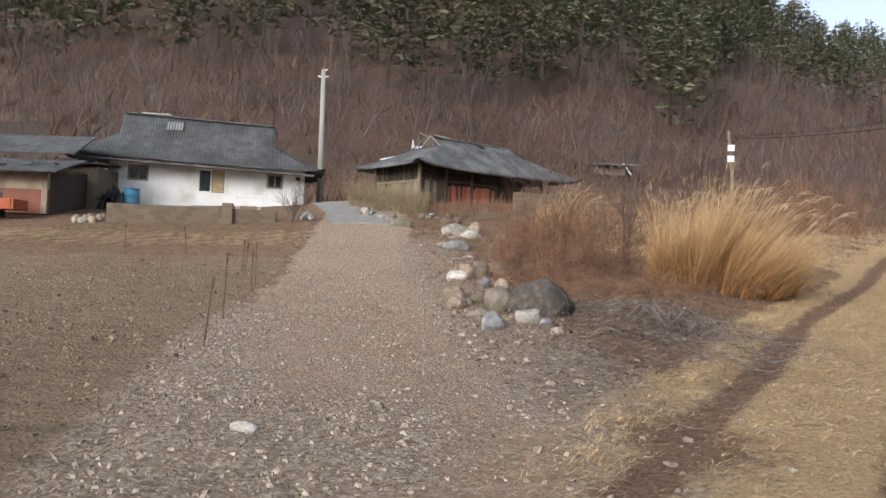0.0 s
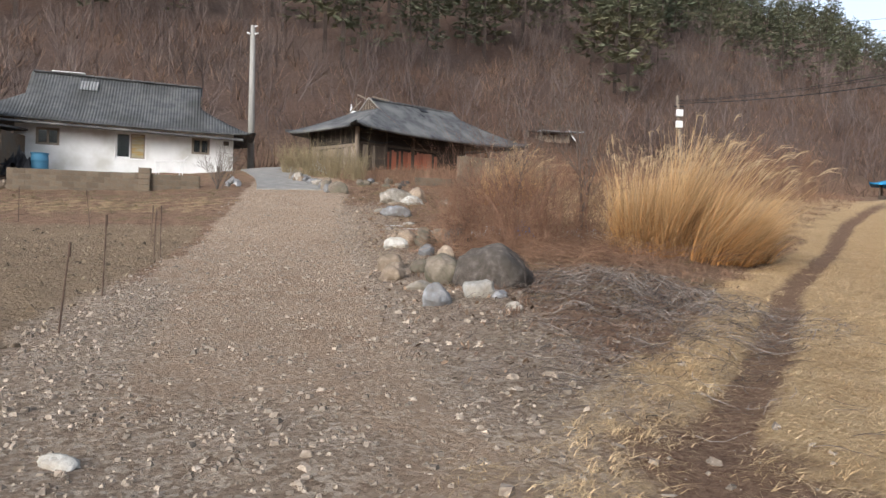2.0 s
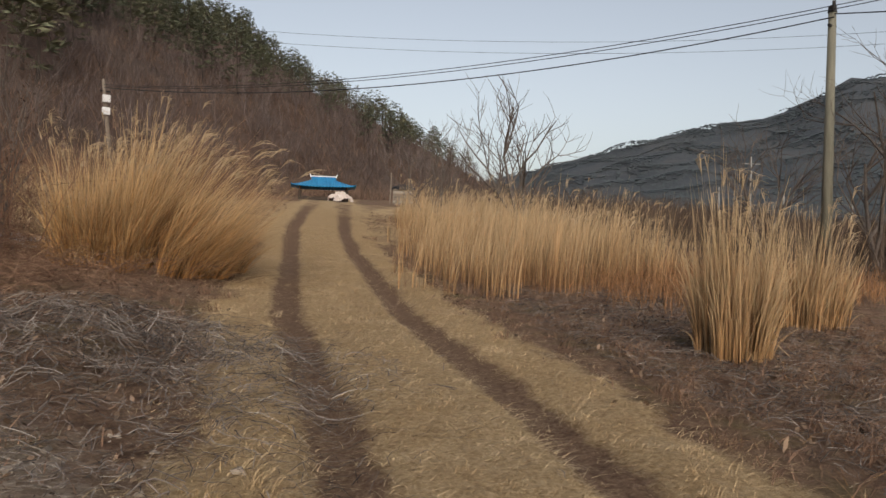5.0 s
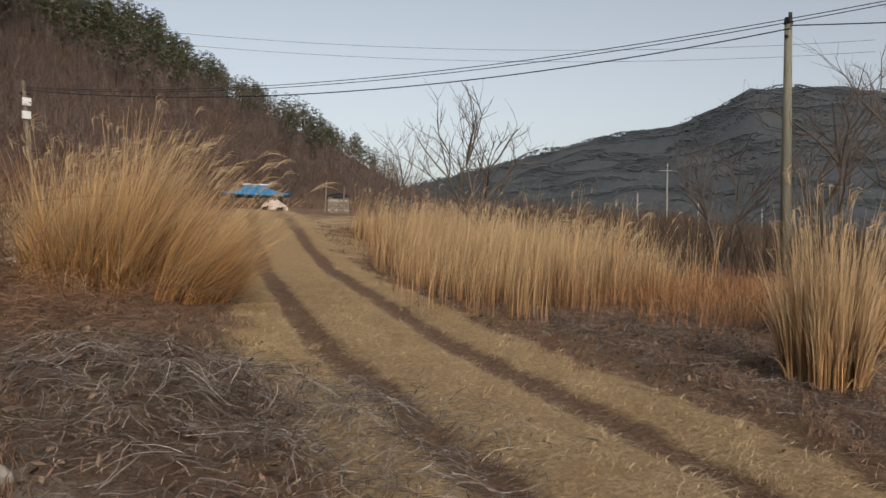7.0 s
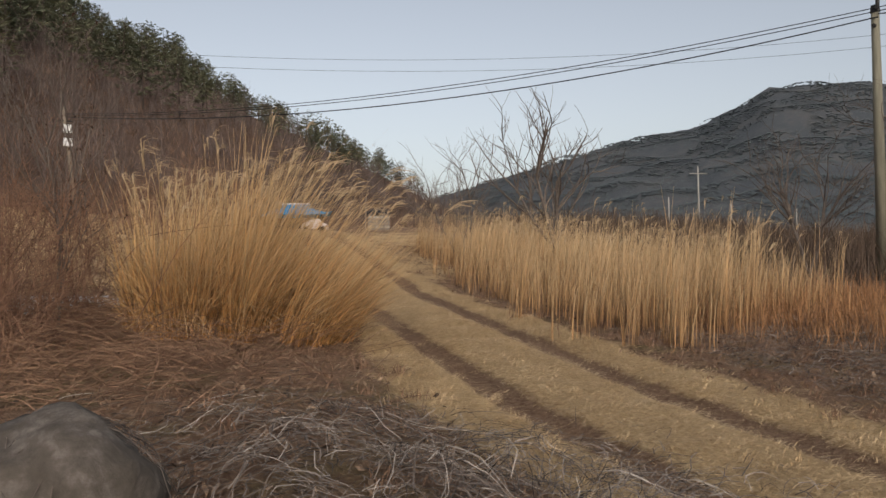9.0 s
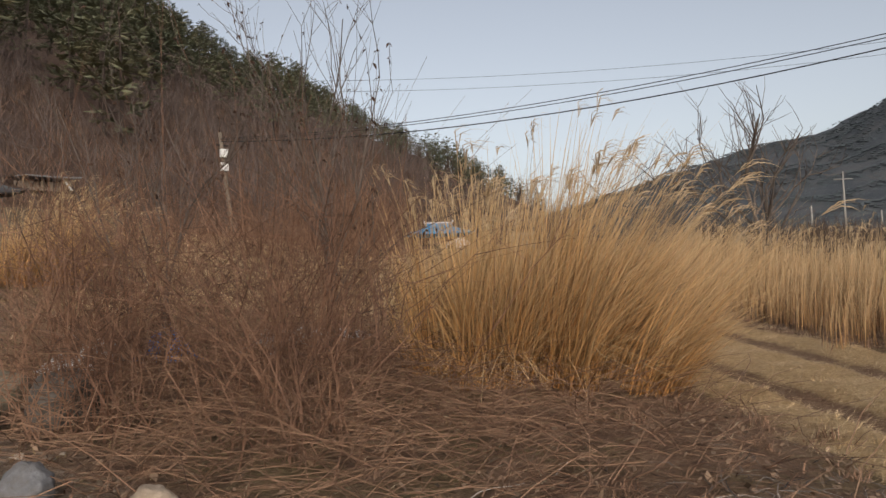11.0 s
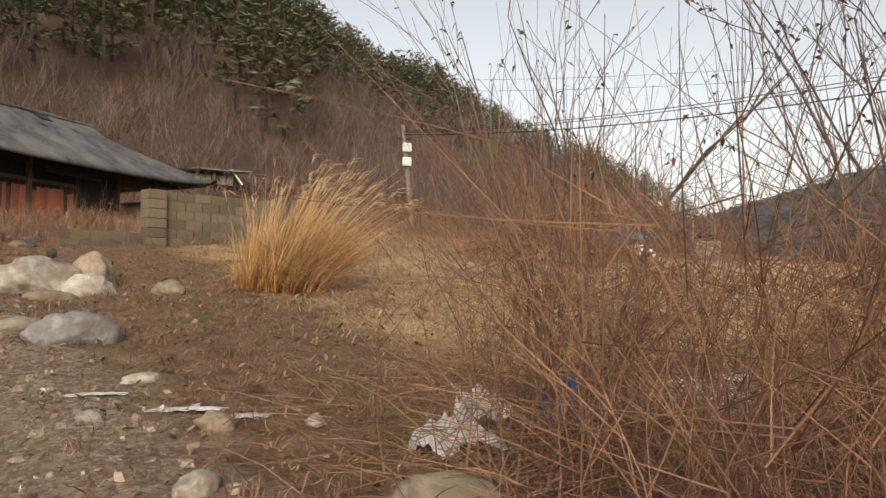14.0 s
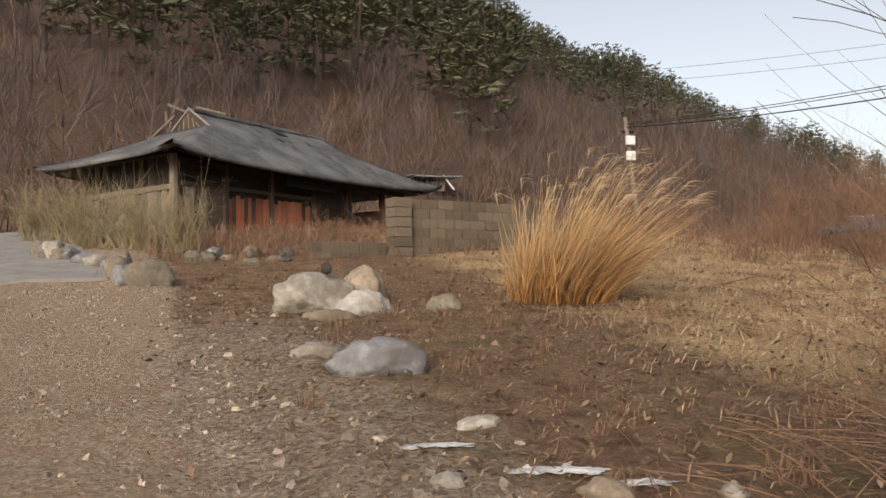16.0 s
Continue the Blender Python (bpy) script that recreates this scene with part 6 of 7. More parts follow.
def stone_field(name, n, inside, lo, hi, mat, label, flatness=0.6, seed=1):
    """Many small stones as one: cubes with pulled corners."""
    r = np.random.RandomState(seed)
    x, y = ground_scatter(n, inside)
    k = len(x)
    s = lo * (hi / lo) ** (r.rand(k) ** 2.2)
    z = height(x, y)
    c = np.array([[-1, -1, -1], [1, -1, -1], [1, 1, -1], [-1, 1, -1], [-0.65, -0.65, 1], [0.65, -0.65, 1], [0.65, 0.65, 1], [-0.65, 0.65, 1]]) * 0.5
    V = c[None] * s[:, None, None] * np.array([1, 1, flatness]) * r.uniform(0.55, 1.25, (k, 1, 3)) + r.normal(0, 0.13, (k, 8, 3)) * s[:, None, None]
    a = r.uniform(0, 6.28, k)
    ca, sa = np.cos(a)[:, None], np.sin(a)[:, None]
    X = V[..., 0] * ca - V[..., 1] * sa + x[:, None]
    Y = V[..., 0] * sa + V[..., 1] * ca + y[:, None]
    Z = V[..., 2] + (z + 0.12 * s)[:, None]
    q = np.array([[3, 2, 1, 0], [4, 5, 6, 7], [0, 1, 5, 4], [1, 2, 6, 5], [2, 3, 7, 6], [3, 0, 4, 7]])
    f = (np.arange(k) * 8)[:, None, None] + q[None]
    stuff(name, (np.stack([X, Y, Z], -1).reshape(-1, 3), f.reshape(-1, 4)), mat, label, "stones")


def gravel_zone(x, y):
    d = along(x, y, ROAD)
    on = sstep(-2.3, -1.9, d) * sstep(2.0, 1.5, d)
    left = sstep(-2.4, -1.9, d) * sstep(-0.6, -1.3, d)
    patch = np.exp(-(((x + 0.7) / 0.9) ** 2 + ((y - 6) / 1.6) ** 2))
    return np.clip(on * 0.14 + left * 0.55 * sstep(15, 8, y) + patch * 0.7 + 0.3 * on * (lumps(x, y, 2.2, 41) > 0.25), 0, 1) * sstep(34, 30, y)


def verge_zone(x, y):
    d = along(x, y, ROAD)
    return sstep(1.0, 1.6, d) * sstep(3.6, 2.0, d) * sstep(4, 8, y) * sstep(31, 27, y)


stone_field("road_gravel", 520000, gravel_zone, 0.01, 0.052, M_GRAVEL, "grey-brown gravel strewn over the dirt road", seed=2)
stone_field("verge_stones", 90000, verge_zone, 0.01, 0.085, M_GRAVEL, "loose pale stones along the road edge", 0.45, seed=3)
stone_field("field_clods", 80000, lambda x, y: field_mask(x, y) * 0.6 * sstep(-13, -6, x), 0.015, 0.09, material("earth_clods", [(0.12, 0.087, 0.058), (0.25, 0.19, 0.13)], 20, 0.95, bump=0.2, rand=0.5, island=True), "clods and pebbles in the ploughed field", seed=4)

# ---- field stakes ----
for k, (x, y, tall, lean) in enumerate(((-2.79, 9.7, 0.85, 0.09), (-3.19, 12.05, 0.98, 0.03), (-3.9, 17.2, 0.95, 0.0), (-3.85, 16.6, 0.85, 0.02), (-5.0, 20.5, 0.8, 0.04), (-4.8, 20.0, 0.75, 0.05), (-7.0, 22.5, 1.0, -0.12), (-9.1, 23.4, 0.9, 0.0))):
    t = thing("field_stake", x, y, ground_z(x, y) - 0.1, "thin rusty iron stake at the field edge", "stake", group="stakes along the field")
    part("rod", stick(bmesh.new(), (0, 0, 0), (lean, 0, tall + 0.1), 0.011, 0.009, 6), material("rusty_rod", [(0.07, 0.045, 0.035), (0.13, 0.085, 0.06)], 20, 0.8) if k == 0 else bpy.data.materials["rusty_rod"], t)
    part("knot", stick(bmesh.new(), (lean * 0.95, 0, tall * 0.96), (lean, 0, tall + 0.1), 0.016, 0.014, 6), bpy.data.materials["rusty_rod"], t)

# ---- rubbish ----


def crumpled(name, x, y, w, d, h, mat, label, seed, turn=0.0):
    """A crumpled sheet or sack lying on the ground."""
    r = random.Random(seed)
    n = 22
    bm = bmesh.new()
    o = Vector((r.uniform(0, 99), r.uniform(0, 99), 0))
    grid = []
    for j in range(n + 1):
        row = []
        for i in range(n + 1):
            u, v = i / n * 2 - 1, j / n * 2 - 1
            e = max(0.0, 1 - (u * u + v * v) * 0.75)
            px, py = u * w / 2 * (1 + 0.45 * noise.noise(o + Vector((u, v, 0)) * 2.5)), v * d / 2 * (1 + 0.6 * noise.noise(o + Vector((v, u * 2, 3)) * 2.5))
            q = o + Vector((u * 2.2, v * 2.2, 0))
            z = h * e**0.6 * (0.45 + 0.75 * abs(noise.noise(q)) + 0.45 * abs(noise.noise(q * 2.7)))
            row.append(bm.verts.new((px, py, z)))
        grid.append(row)
    for a, b in zip(grid[:-1], grid[1:]):
        for k in range(n):
            f = bm.faces.new((a[k], a[k + 1], b[k + 1], b[k]))
    bmesh.ops.recalc_face_normals(bm, faces=bm.faces)
    bm.normal_update()
    bmesh.ops.solidify(bm, geom=list(bm.faces), thickness=0.006)
    bmesh.ops.recalc_face_normals(bm, faces=bm.faces)
    for v in bm.verts:
        v.co = Vector((max(-0.7 * w, min(0.7 * w, v.co.x)), max(-0.8 * d, min(0.8 * d, v.co.y)), max(-0.02, min(1.3 * h, v.co.z))))
    ob = part(name, bm, mat)
    ob.matrix_world = pose(x, y, ground_z(x, y) + 0.012, 0, 0, turn)
    return tagged(ob, label, "rubbish")


crumpled("plastic_sheet", 4.75, 20.6, 1.0, 0.55, 0.3, M_PLASTIC, "crumpled white plastic sheet between shrubs", 1, 20)
crumpled("plastic_sheet", 5.5, 21.3, 1.1, 0.5, 0.16, M_PLASTIC, "torn white plastic sheet on the weeds", 2, -10)
crumpled("plastic_sheet", 6.0, 20.9, 0.6, 0.35, 0.14, M_PLASTIC, "scrap of white plastic on the weeds", 3, 40)
crumpled("plastic_bag", 2.3, 20.65, 0.55, 0.45, 0.24, M_PLASTIC, "dirty white plastic bag under the willow canes", 4, 10)
crumpled("plastic_bag", 2.75, 21.0, 0.4, 0.35, 0.28, M_PLASTIC, "upright crumpled white plastic bag", 5, 60)
crumpled("plastic_bag", 3.4, 20.8, 0.4, 0.5, 0.42, M_PLASTIC_BLUE, "bright blue plastic bag caught in the canes", 6, 30)
crumpled("plastic_sheet", 0.92, 22.0, 0.48, 0.15, 0.025, M_PLASTIC, "long strip of torn white plastic trodden flat", 7, -22)
crumpled("plastic_sheet", 0.4, 22.6, 0.4, 0.1, 0.018, M_PLASTIC, "strip of dirty white plastic on the earth", 8, -10)
crumpled("plastic_sheet", 1.25, 21.7, 0.3, 0.1, 0.02, M_PLASTIC, "torn plastic film half buried in earth", 9, -15)
crumpled("sack", -5.35, 32.0, 0.5, 0.4, 0.4, M_PLASTIC, "white sack at the corner of the concrete yard", 10)
crumpled("sack", -2.75, 37.4, 0.7, 0.5, 0.6, M_PLASTIC, "white sack behind the osier hedge", 11)

# ---- yard between the houses ----
pad = bmesh.new()
rows = []
for j in range(22):
    y0 = 31.0 + 0.42 * j
    xc = -3.2 - 0.055 * j - 0.0022 * j * j
    rows.append([pad.verts.new((xc - 1.15 + 2.3 * i / 6 + 0.06 * math.sin(3.1 * j + i), y0, ground_z(xc - 1.15 + 2.3 * i / 6, y0) + 0.045)) for i in range(7)])
for p, q in zip(rows[:-1], rows[1:]):
    for i in range(6):
        pad.faces.new((p[i], p[i + 1], q[i + 1], q[i]))
pad.normal_update()
bmesh.ops.solidify(pad, geom=list(pad.faces), thickness=0.12)
bmesh.ops.recalc_face_normals(pad, faces=pad.faces)
tagged(part("concrete_drive", pad, M_CONCRETE), "pale cracked concrete drive between the two houses", "pavement", kind="structure")


def blue_barrel(x, y):
    z = ground_z(x, y)
    t = thing("barrel", x, y, z, "faded blue plastic barrel beside the white house wall", "barrel")
    bm = bmesh.new()
    prof = [(0.0, 0), (0.3, 0), (0.33, 0.04), (0.34, 0.3), (0.355, 0.33), (0.34, 0.36), (0.34, 0.6), (0.355, 0.63), (0.34, 0.66), (0.32, 0.9), (0.0, 0.9)]
    rings = [[bm.verts.new((r * math.cos(a * math.pi / 10), r * math.sin(a * math.pi / 10), h)) for a in range(20)] for r, h in prof[1:-1]]
    for a, b in zip(rings[:-1], rings[1:]):
        for i in range(20):
            bm.faces.new((a[i], a[(i + 1) % 20], b[(i + 1) % 20], b[i])).smooth = True
    bm.faces.new(rings[0][::-1])
    bm.faces.new(rings[-1])
    part("body", bm, M_BLUE, t)
    bm = bmesh.new()
    bmesh.ops.create_cone(bm, cap_ends=True, segments=20, radius1=0.35, radius2=0.35, depth=0.06, matrix=Matrix.Translation((0, 0, 0.92)))
    part("rim", bm, M_BLUE, t)


blue_barrel(-14.05, 36.6)
crumpled("tarpaulin", -14.75, 36.3, 1.1, 0.9, 1.15, M_BLACKSHEET, "black tarpaulin heaped over goods beside the house", 20)


def annex():
    t = thing("annex", -17.25, 36.4, ground_z(-16, 36.4) - 0.2, "small lean-to of grey boards with a brown door", "shed")
    part("wall", wall_with_openings(1.75, 2.1, 0.12, [(0.55, 0.2, 1.25, 1.75)]), M_BLOCK, t)
    box_part("door", 0.57, 0.03, 0.2, 1.23, 0.08, 1.74, M_DARKWOOD, t, 0.01, "dark brown plank door")
    box_part("wall", 0, 0.12, 0, 0.12, 2.2, 2.1, M_BLOCK, t, 0)
    box_part("wall", 1.63, 0.12, 0, 1.75, 2.2, 2.1, M_BLOCK, t, 0)
    box_part("wall", 0.12, 2.08, 0, 1.63, 2.2, 2.1, M_BLOCK, t, 0)
    r = box_part("roof", -0.3, -0.35, 2.1, 2.0, 2.4, 2.18, M_SLATE2, t, 0.01)
    r.rotation_euler = (0.05, -0.06, 0)
    for k in range(3):
        part("leaning_board", stick(bmesh.new(), (-0.25 - 0.09 * k, -0.25, 0), (-0.05 - 0.08 * k, 0.0, 1.75), 0.05, sides=4), M_MUD if k < 2 else M_OLDWOOD, t)
    s = box_part("blue_sheet", -0.5, -0.2, 2.22, 0.9, 0.8, 2.25, M_SHEETBLUE, t, 0.01, "faded blue sheet on the roof")
    s.rotation_euler = (0.25, -0.1, 0.1)


def farm_shed():
    z = 3.0
    t = thing("farm_shed", -21.5, 33.0, z, "old farm shed with a red-painted base and slate roofs", "shed")
    part("wall", wall_with_openings(5.4, 1.0, 0.2, []), M_BRICK_RED, t, "brick red painted base")
    u = part("wall", wall_with_openings(5.4, 0.85, 0.16, []), M_MUD, t, "pale mud upper wall")
    u.location = (0, 0.02, 1.0)
    # side wall coloured dark to pass for the shaded gap beside the shed
    box_part("wall", 5.2, 0.2, 0, 5.4, 4.0, 1.85, M_DARKWOOD, t, 0)
    box_part("wall", 0, 3.8, 0, 5.2, 4.0, 1.85, M_MUD, t, 0)
    box_part("corner_post", 5.18, -0.06, 0, 5.42, 0.0, 1.85, M_OLDWOOD, t, 0.01)
    part("roof", slope_roof(-0.6, 6.15, -0.9, 1.9, 1.72, 2.45), M_SLATE, t, "ragged lower slate roof")
    part("upper_roof", slope_roof(-0.6, 5.6, 1.8, 3.9, 2.75, 3.75), M_SLATE, t, "upper corrugated slate roof")
    part("gable_roof", slope_roof(-0.6, 3.9, 3.6, 5.6, 3.3, 4.6, cut=1.6), M_DARKWOOD, t, "dark gable of the barn behind")
    for k in range(6):
        r = random.Random(k)
        b = box_part("loose_slate", -0.2, -0.15, 0, 0.2, 0.15, 0.05, M_SLATE2, t, 0.005)
        b.location, b.rotation_euler = (0.6 + 0.95 * k, -0.1 + 0.3 * (k % 3), 1.98 + 0.08 * (k % 3)), (0.25, r.uniform(-0.2, 0.2), r.uniform(0, 2))
    box_part("eave_beam", -0.5, -0.75, 1.62, 6.0, -0.65, 1.72, M_DARKWOOD, t, 0.01)
    for k in range(7):
        part("rafter", stick(bmesh.new(), (0.2 + 0.95 * k, -0.85, 1.66), (0.2 + 0.95 * k, 0.5, 2.0), 0.04, sides=6), M_DARKWOOD, t)


def slope_roof(x0, x1, y0, y1, z0, z1, thick=0.07, cut=0.0):
    """One pitched sheet from a low front edge to a high back edge."""
    bm = bmesh.new()
    nx, ny = 26, 6
    g = [[bm.verts.new((x0 + (x1 - cut * j / ny - x0) * i / nx, y0 + (y1 - y0) * j / ny, z0 + (z1 - z0) * j / ny + 0.015 * math.sin(i * 2.1 + j) - 0.04 * math.sin(math.pi * i / nx))) for i in range(nx + 1)] for j in range(ny + 1)]
    for a, b in zip(g[:-1], g[1:]):
        for i in range(nx):
            bm.faces.new((a[i], a[i + 1], b[i + 1], b[i]))
    bm.normal_update()
    bmesh.ops.solidify(bm, geom=list(bm.faces), thickness=thick)
    bmesh.ops.recalc_face_normals(bm, faces=bm.faces)
    return bm


def trailer():
    t = thing("farm_trailer", -18.6, 31.0, ground_z(-17.5, 31), "orange-red farm trailer parked by the shed", "trailer")
    box_part("bed", 0, 0, 0.45, 2.2, 1.1, 0.55, M_ORANGE, t, 0.01)
    for a in ((0, 0, 2.2, 0.05), (0, 1.05, 2.2, 1.1), (2.15, 0.05, 2.2, 1.05), (0, 0.05, 0.05, 1.05)):
        box_part("side_board", a[0], a[1], 0.55, a[2], a[3], 0.85, M_ORANGE, t, 0.01)
    for k in range(5):
        box_part("stanchion", 0.1 + 0.48 * k, -0.03, 0.45, 0.16 + 0.48 * k, 0.0, 0.88, M_ORANGE, t, 0.005)
    for y in (-0.12, 1.1):
        bm = bmesh.new()
        bmesh.ops.create_cone(bm, cap_ends=True, segments=20, radius1=0.3, radius2=0.3, depth=0.14, matrix=Matrix.Translation((1.0, y, 0.3)) @ Matrix.Rotation(radians(90), 4, "X"))
        w = part("wheel", bm, M_RUBBER, t)
        bm = bmesh.new()
        bmesh.ops.create_cone(bm, cap_ends=True, segments=14, radius1=0.15, radius2=0.15, depth=0.18, matrix=Matrix.Translation((1.0, y, 0.3)) @ Matrix.Rotation(radians(90), 4, "X"))
        part("rim", bm, M_GREYMETAL, w)
    box_part("engine_box", 0.4, 0.3, 0.56, 1.3, 0.9, 1.15, M_GREYMETAL, t, 0.03)


def handcart():
    t = thing("handcart_frame", -8.6, 33.6, ground_z(-9, 33.6) - 0.02, "thin white tubular frame standing behind the garden wall", "cart")
    for a, b in (((0, 0, 0.95), (1.1, 0, 1.05)), ((1.1, 0, 1.05), (1.25, 0, 1.2)), ((0.05, 0, 0.95), (0.1, 0, 0)), ((1.0, 0, 1.04), (0.9, 0, 0)), ((0, 0.4, 0.95), (1.1, 0.4, 1.05)), ((0.05, 0, 0.95), (0.05, 0.4, 0.95)), ((1.1, 0, 1.05), (1.1, 0.4, 1.05)), ((0.05, 0.4, 0.95), (0.1, 0.4, 0)), ((1.0, 0.4, 1.04), (0.9, 0.4, 0))):
        part("tube", stick(bmesh.new(), a, b, 0.018, sides=8), M_WHITE, t)


annex()
farm_shed()
trailer()
handcart()


def back_house():
    t = thing("blue_roofed_house", -3.4, 53.5, ground_z(-1, 53) - 0.3, "house with a blue tiled roof and white ridge trim", "house")
    zb = t.location.z
    for a in ((0, 0, 8, 0.2), (0, 4.8, 8, 5), (0, 0.2, 0.2, 4.8), (7.8, 0.2, 8, 4.8)):
        box_part("wall", a[0], a[1], 0, a[2], a[3], 2.3, M_PLASTER, t, 0)
    bm = hip_gable_roof(9.6, 6.6, 5.4, 7.85 - zb, 9.5 - zb, 0.35, 0.25, thick=0.1, curve=1.15)
    r = part("roof", bm, M_BLUEROOF, t, "blue tiled roof")
    r.location = (4, 2.5, 0)
    part("hip_trim", stick(bmesh.new(), (-4.75, -3.25, 8.2 - zb), (-2.7, -1.1, 8.95 - zb), 0.09, sides=6), M_WHITE, r, "white hip trim")
    part("ridge_trim", stick(bmesh.new(), (-2.8, 0, 9.58 - zb), (2.8, 0, 9.58 - zb), 0.1, sides=6), M_WHITE, r, "white ridge trim")
    part("finial", stick(bmesh.new(), (-2.8, 0, 9.5 - zb), (-2.85, 0, 10.1 - zb), 0.12, 0.04, 8), M_WHITE, r, "white ridge ornament")


def hill_shed():
    z = ground_z(12.0, 64.3) - 0.3
    t = thing("ruined_shed", 9.75, 63.9, z, "ruined open shed with mud walls and a tin roof", "shed")
    t.matrix_world = pose(9.75, 63.9, z) @ Matrix.Diagonal((1.12, 1.12, 1, 1))
    top = 9.95 - z
    for k in range(5):
        part("post", stick(bmesh.new(), (0.2 + 0.95 * k, 0, 0), (0.2 + 0.95 * k, 0, top - 0.1), 0.06, sides=6), M_OLDWOOD, t)
    box_part("wall", 1.7, 0.1, 0, 4.1, 0.2, top - 0.25, M_OLDWOOD, t, 0)
    box_part("wall", 0.2, 2.2, 0, 4.2, 2.3, top - 0.1, M_DARKWOOD, t, 0)
    for k in range(7):
        r = random.Random(k)
        part("wall_stud", stick(bmesh.new(), (1.8 + 0.38 * k, 0.07, 0.2), (1.8 + 0.38 * k + r.uniform(-0.1, 0.1), 0.07, top - 0.2), 0.03, sides=4), M_DARKWOOD, t)
    rf = part("roof", slope_roof(2.0, 4.9, -0.6, 2.8, top + 0.05, top + 0.35), M_GREYMETAL, t, "grey tin sheet roof")
    for k in range(14):
        r = random.Random(20 + k)
        x = -0.3 + 0.19 * k
        part("thatch_pole", stick(bmesh.new(), (x, -0.6, top - 0.05 + r.uniform(-0.08, 0.08)), (x + r.uniform(-0.3, 0.3), 2.4, top + 0.2), 0.035, sides=5), M_DARKWOOD, t)
    part("prop", stick(bmesh.new(), (3.9, -0.2, 0.9), (4.4, -0.5, 0), 0.05, sides=5), M_WHITE, t, "white leaning prop")


def pavilion():
    z = ground_z(33.4, 51.3) - 0.3
    t = thing("pavilion", 33.4, 51.3, z, "low pavilion under a bright blue sheet roof", "pavilion", turn=-35)
    bm = hip_gable_roof(4.4, 3.2, 1.7, 5.85 - z, 6.6 - z, 0.3, 0.12, thick=0.06, curve=1.2)
    r = part("roof", bm, M_BLUEROOF, t, "bright blue sheet roof")
    for e in (-1, 1):
        part("finial", stick(bmesh.new(), (e * 0.85, 0, 6.55 - z), (e * 0.95, 0, 6.8 - z), 0.06, 0.03, 6), M_WHITE, r)
    part("ridge_trim", stick(bmesh.new(), (-0.9, 0, 6.62 - z), (0.9, 0, 6.62 - z), 0.05, sides=6), M_WHITE, r)
    for x in (-1.6, 1.6):
        for y in (-1.1, 1.1):
            part("post", stick(bmesh.new(), (x, y, 0), (x, y, 6.0 - z), 0.07, sides=8), M_DARKWOOD, t)
    box_part("floor_deck", -1.7, -1.2, 0, 1.7, 1.2, 0.5, M_DARKWOOD, t, 0.02)


def log_stack():
    z = ground_z(39.1, 49.4) - 0.1
    t = thing("timber_stack", 39.1, 49.4, z, "stack of pale split timber under a black cover", "timber stack", turn=-40)
    for j in range(7):
        for i in range(2):
            box_part("timber", -0.75 + 0.76 * i, -0.5, 0.05 + 0.17 * j, -0.01 + 0.74 * i, 0.5, 0.2 + 0.17 * j, M_ROCK_PALE if j % 2 else M_OLDWOOD, t, 0.02)
    part("cover", dome(0.85, 0.6, 0.35, 1.22), M_BLACKSHEET, t, "black sheet cover")
    for x in (-0.95, 0.3):
        part("pole", stick(bmesh.new(), (x, -0.55, 0), (x + 0.08, -0.55, 2.35 if x < 0 else 2.0), 0.045, sides=6), M_OLDWOOD, t)


def dome(rx, ry, h, z):
    bm = bmesh.new()
    bmesh.ops.create_uvsphere(bm, u_segments=20, v_segments=10, radius=1)
    for v in bm.verts:
        w = 1 + 0.1 * noise.noise(v.co * 2)
        v.co = Vector((v.co.x * rx * w, v.co.y * ry * w, z + max(v.co.z, -0.2) * h * w))
    for f in bm.faces:
        f.smooth = True
    return bm


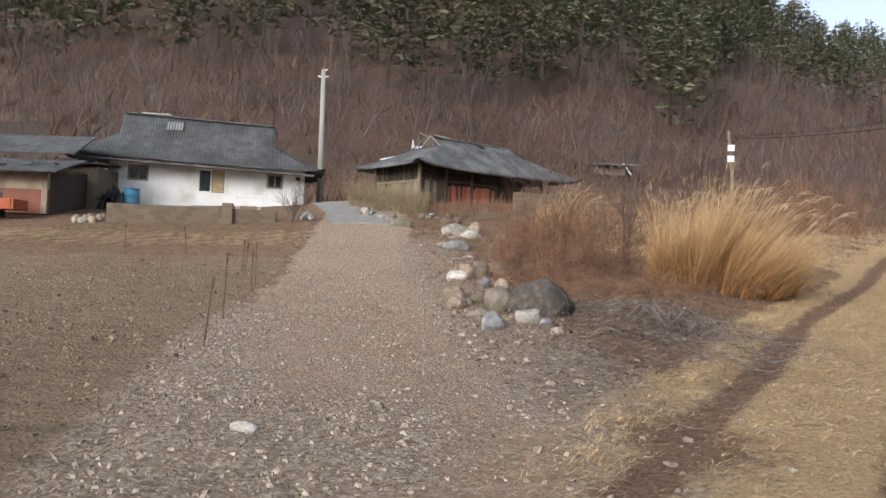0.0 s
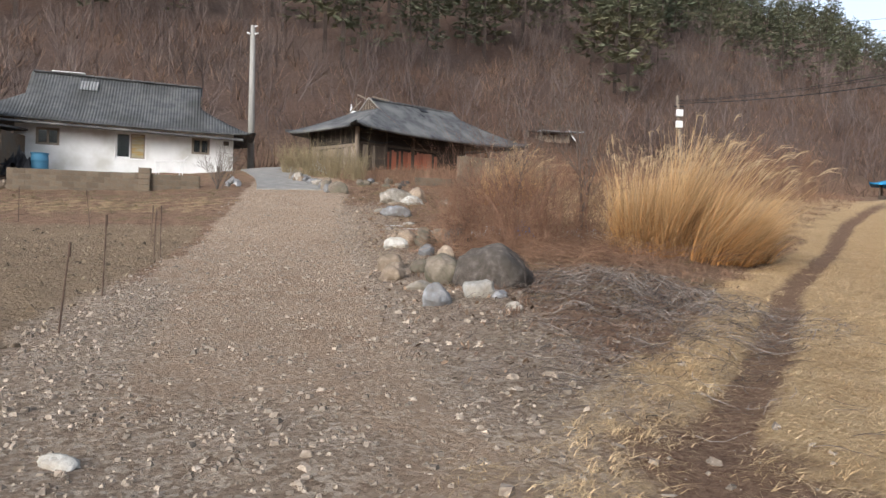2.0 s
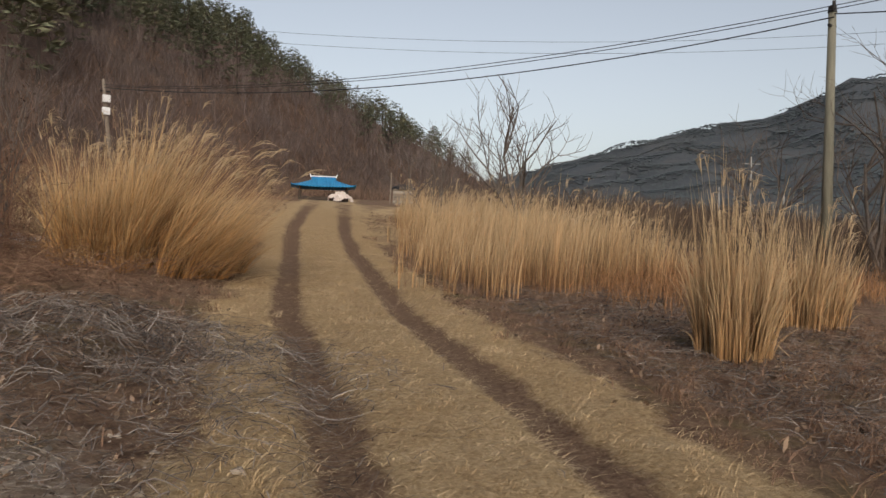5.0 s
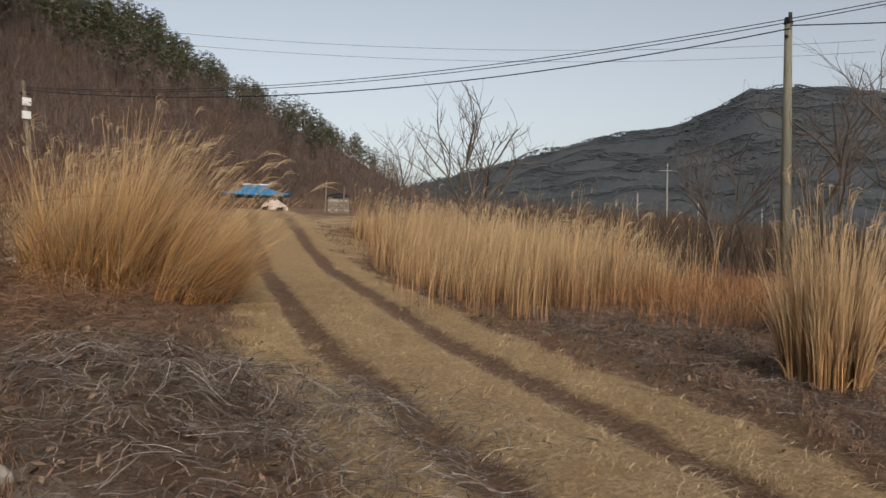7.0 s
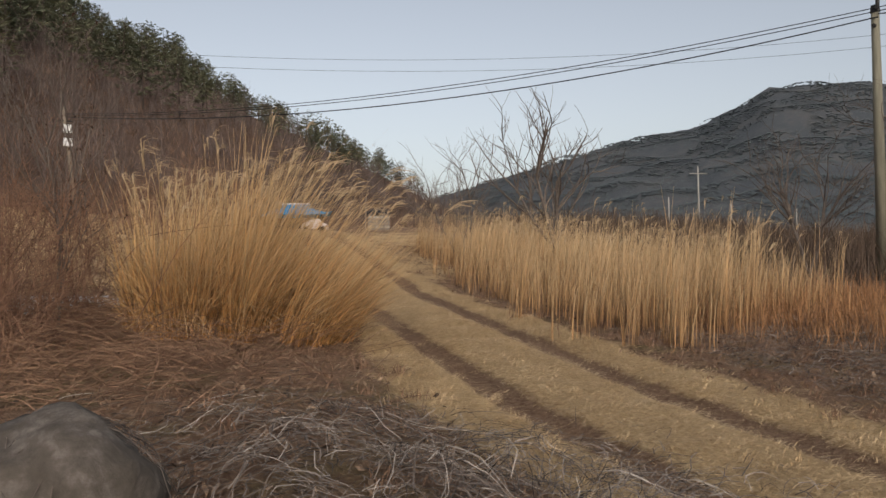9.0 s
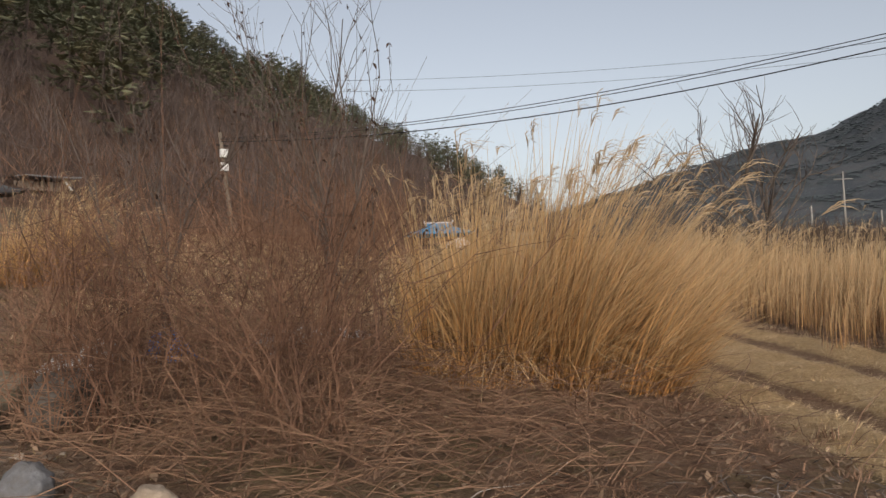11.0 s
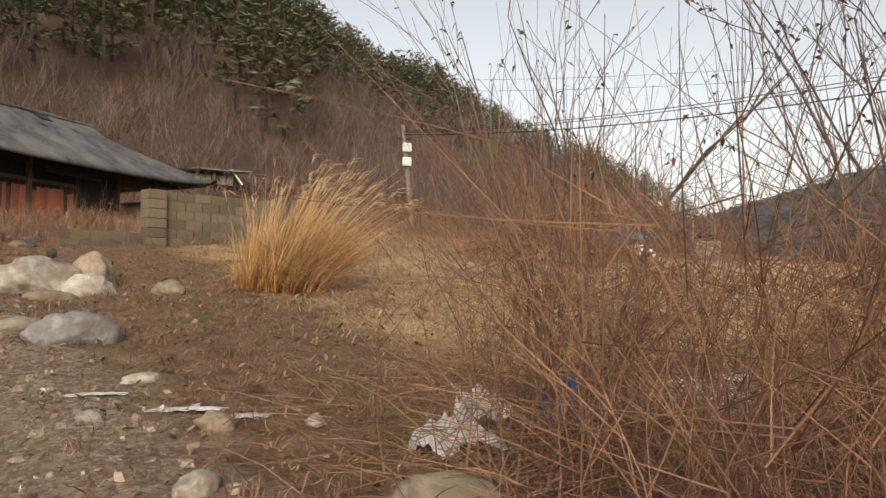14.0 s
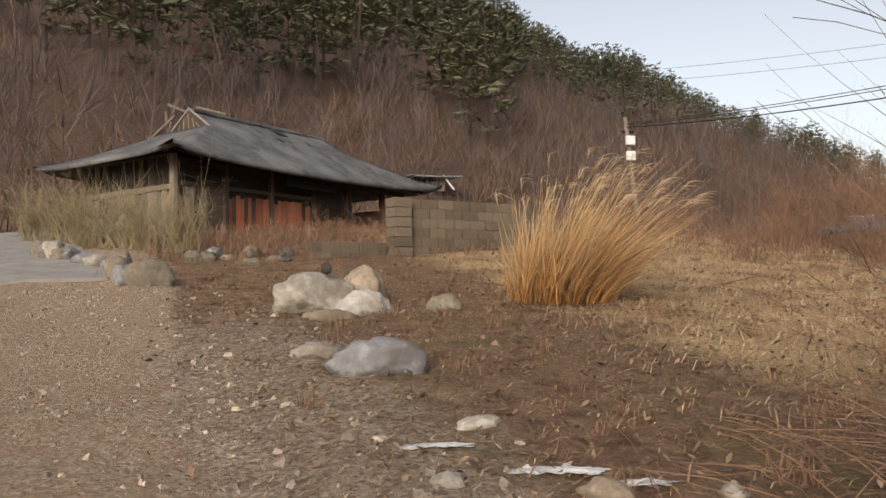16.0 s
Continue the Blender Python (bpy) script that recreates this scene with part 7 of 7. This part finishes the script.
back_house()
hill_shed()
pavilion()
log_stack()
crumpled("tarpaulin", 33.6, 49.6, 1.6, 1.2, 0.75, material("pinkish_tarp", [(0.55, 0.45, 0.4), (0.7, 0.62, 0.56)], 4, 0.6, bump=0.3, bump_scale=8), "pale pinkish tarpaulin heaped before the pavilion", 22)
for k, (x, y, tall) in enumerate(((131, 67, 22), (126, 70, 12), (136, 63.5, 11), (143, 55, 10))):
    far_pole = power_pole(x, y, ground_z(x, y) + tall * 0.55, M_POLE, "distant pale utility pole in the valley", 0.14)
    if k == 0:
        part("crossarm", stick(bmesh.new(), (-1.2, 1.0, tall * 0.5), (1.2, -1.0, tall * 0.5), 0.08, sides=4), M_POLE, far_pole)

# ---- cables ----
T2 = (16.4, 46.6, 9.55)
wire_span("power_cable", T2, (27.6, 15.1, 9.7), 1.1, 0.022, "black power cable slung between the poles")
wire_span("power_cable", (27.6, 15.1, 9.8), (38.0, -14.0, 10.4), 0.6, 0.022, "black power cable leading on from the pole")
wire_span("power_cable", (16.4, 46.6, 9.7), (24.6, 11.6, 9.2), 0.95, 0.014, "twin black power cable high over the reeds")
wire_span("power_cable", (16.5, 46.6, 9.65), (24.75, 11.6, 9.15), 0.98, 0.014, "twin black power cable high over the reeds")
wire_span("power_cable", (24.6, 11.6, 9.2), (31.0, -16.0, 10.4), 0.8, 0.016, "black power cable leading down the valley")
for dz in (0.0, -1.6):
    wire_span("transmission_line", (62, 112, 33.4 + dz), (122, 33, 32.6 + dz), 2.0, 0.024, "thin grey transmission line across the valley")


# ---- dead vines trailing over the boulder ----
t = thing("boulder_vine", 0, 0, 0, "grey dead vines trailing over the dark boulder", "dead vines")
P = []
for k in range(24):
    a = rng.uniform(0, 6.28)
    off = rng.uniform(-0.7, 0.7)
    u = np.linspace(-1, 1, 9)
    ux, uy = np.cos(a) * u - np.sin(a) * off + rng.normal(0, 0.05, 9), np.sin(a) * u + np.cos(a) * off + rng.normal(0, 0.05, 9)
    e = np.clip(1 - ux * ux - uy * uy, 0, 1)
    px, py = 1.62 + ux * 0.53, 12.6 + uy * 0.46
    P.append(np.stack([px, py, height(px, py) + 0.43 * np.sqrt(e) + 0.03 + rng.uniform(0, 0.03)], -1))
P = np.array(P)
part("strand", raw_mesh("strand", *tubes(P, np.full(P.shape[:2], 0.0032), 4), M_VINE), M_VINE, t)
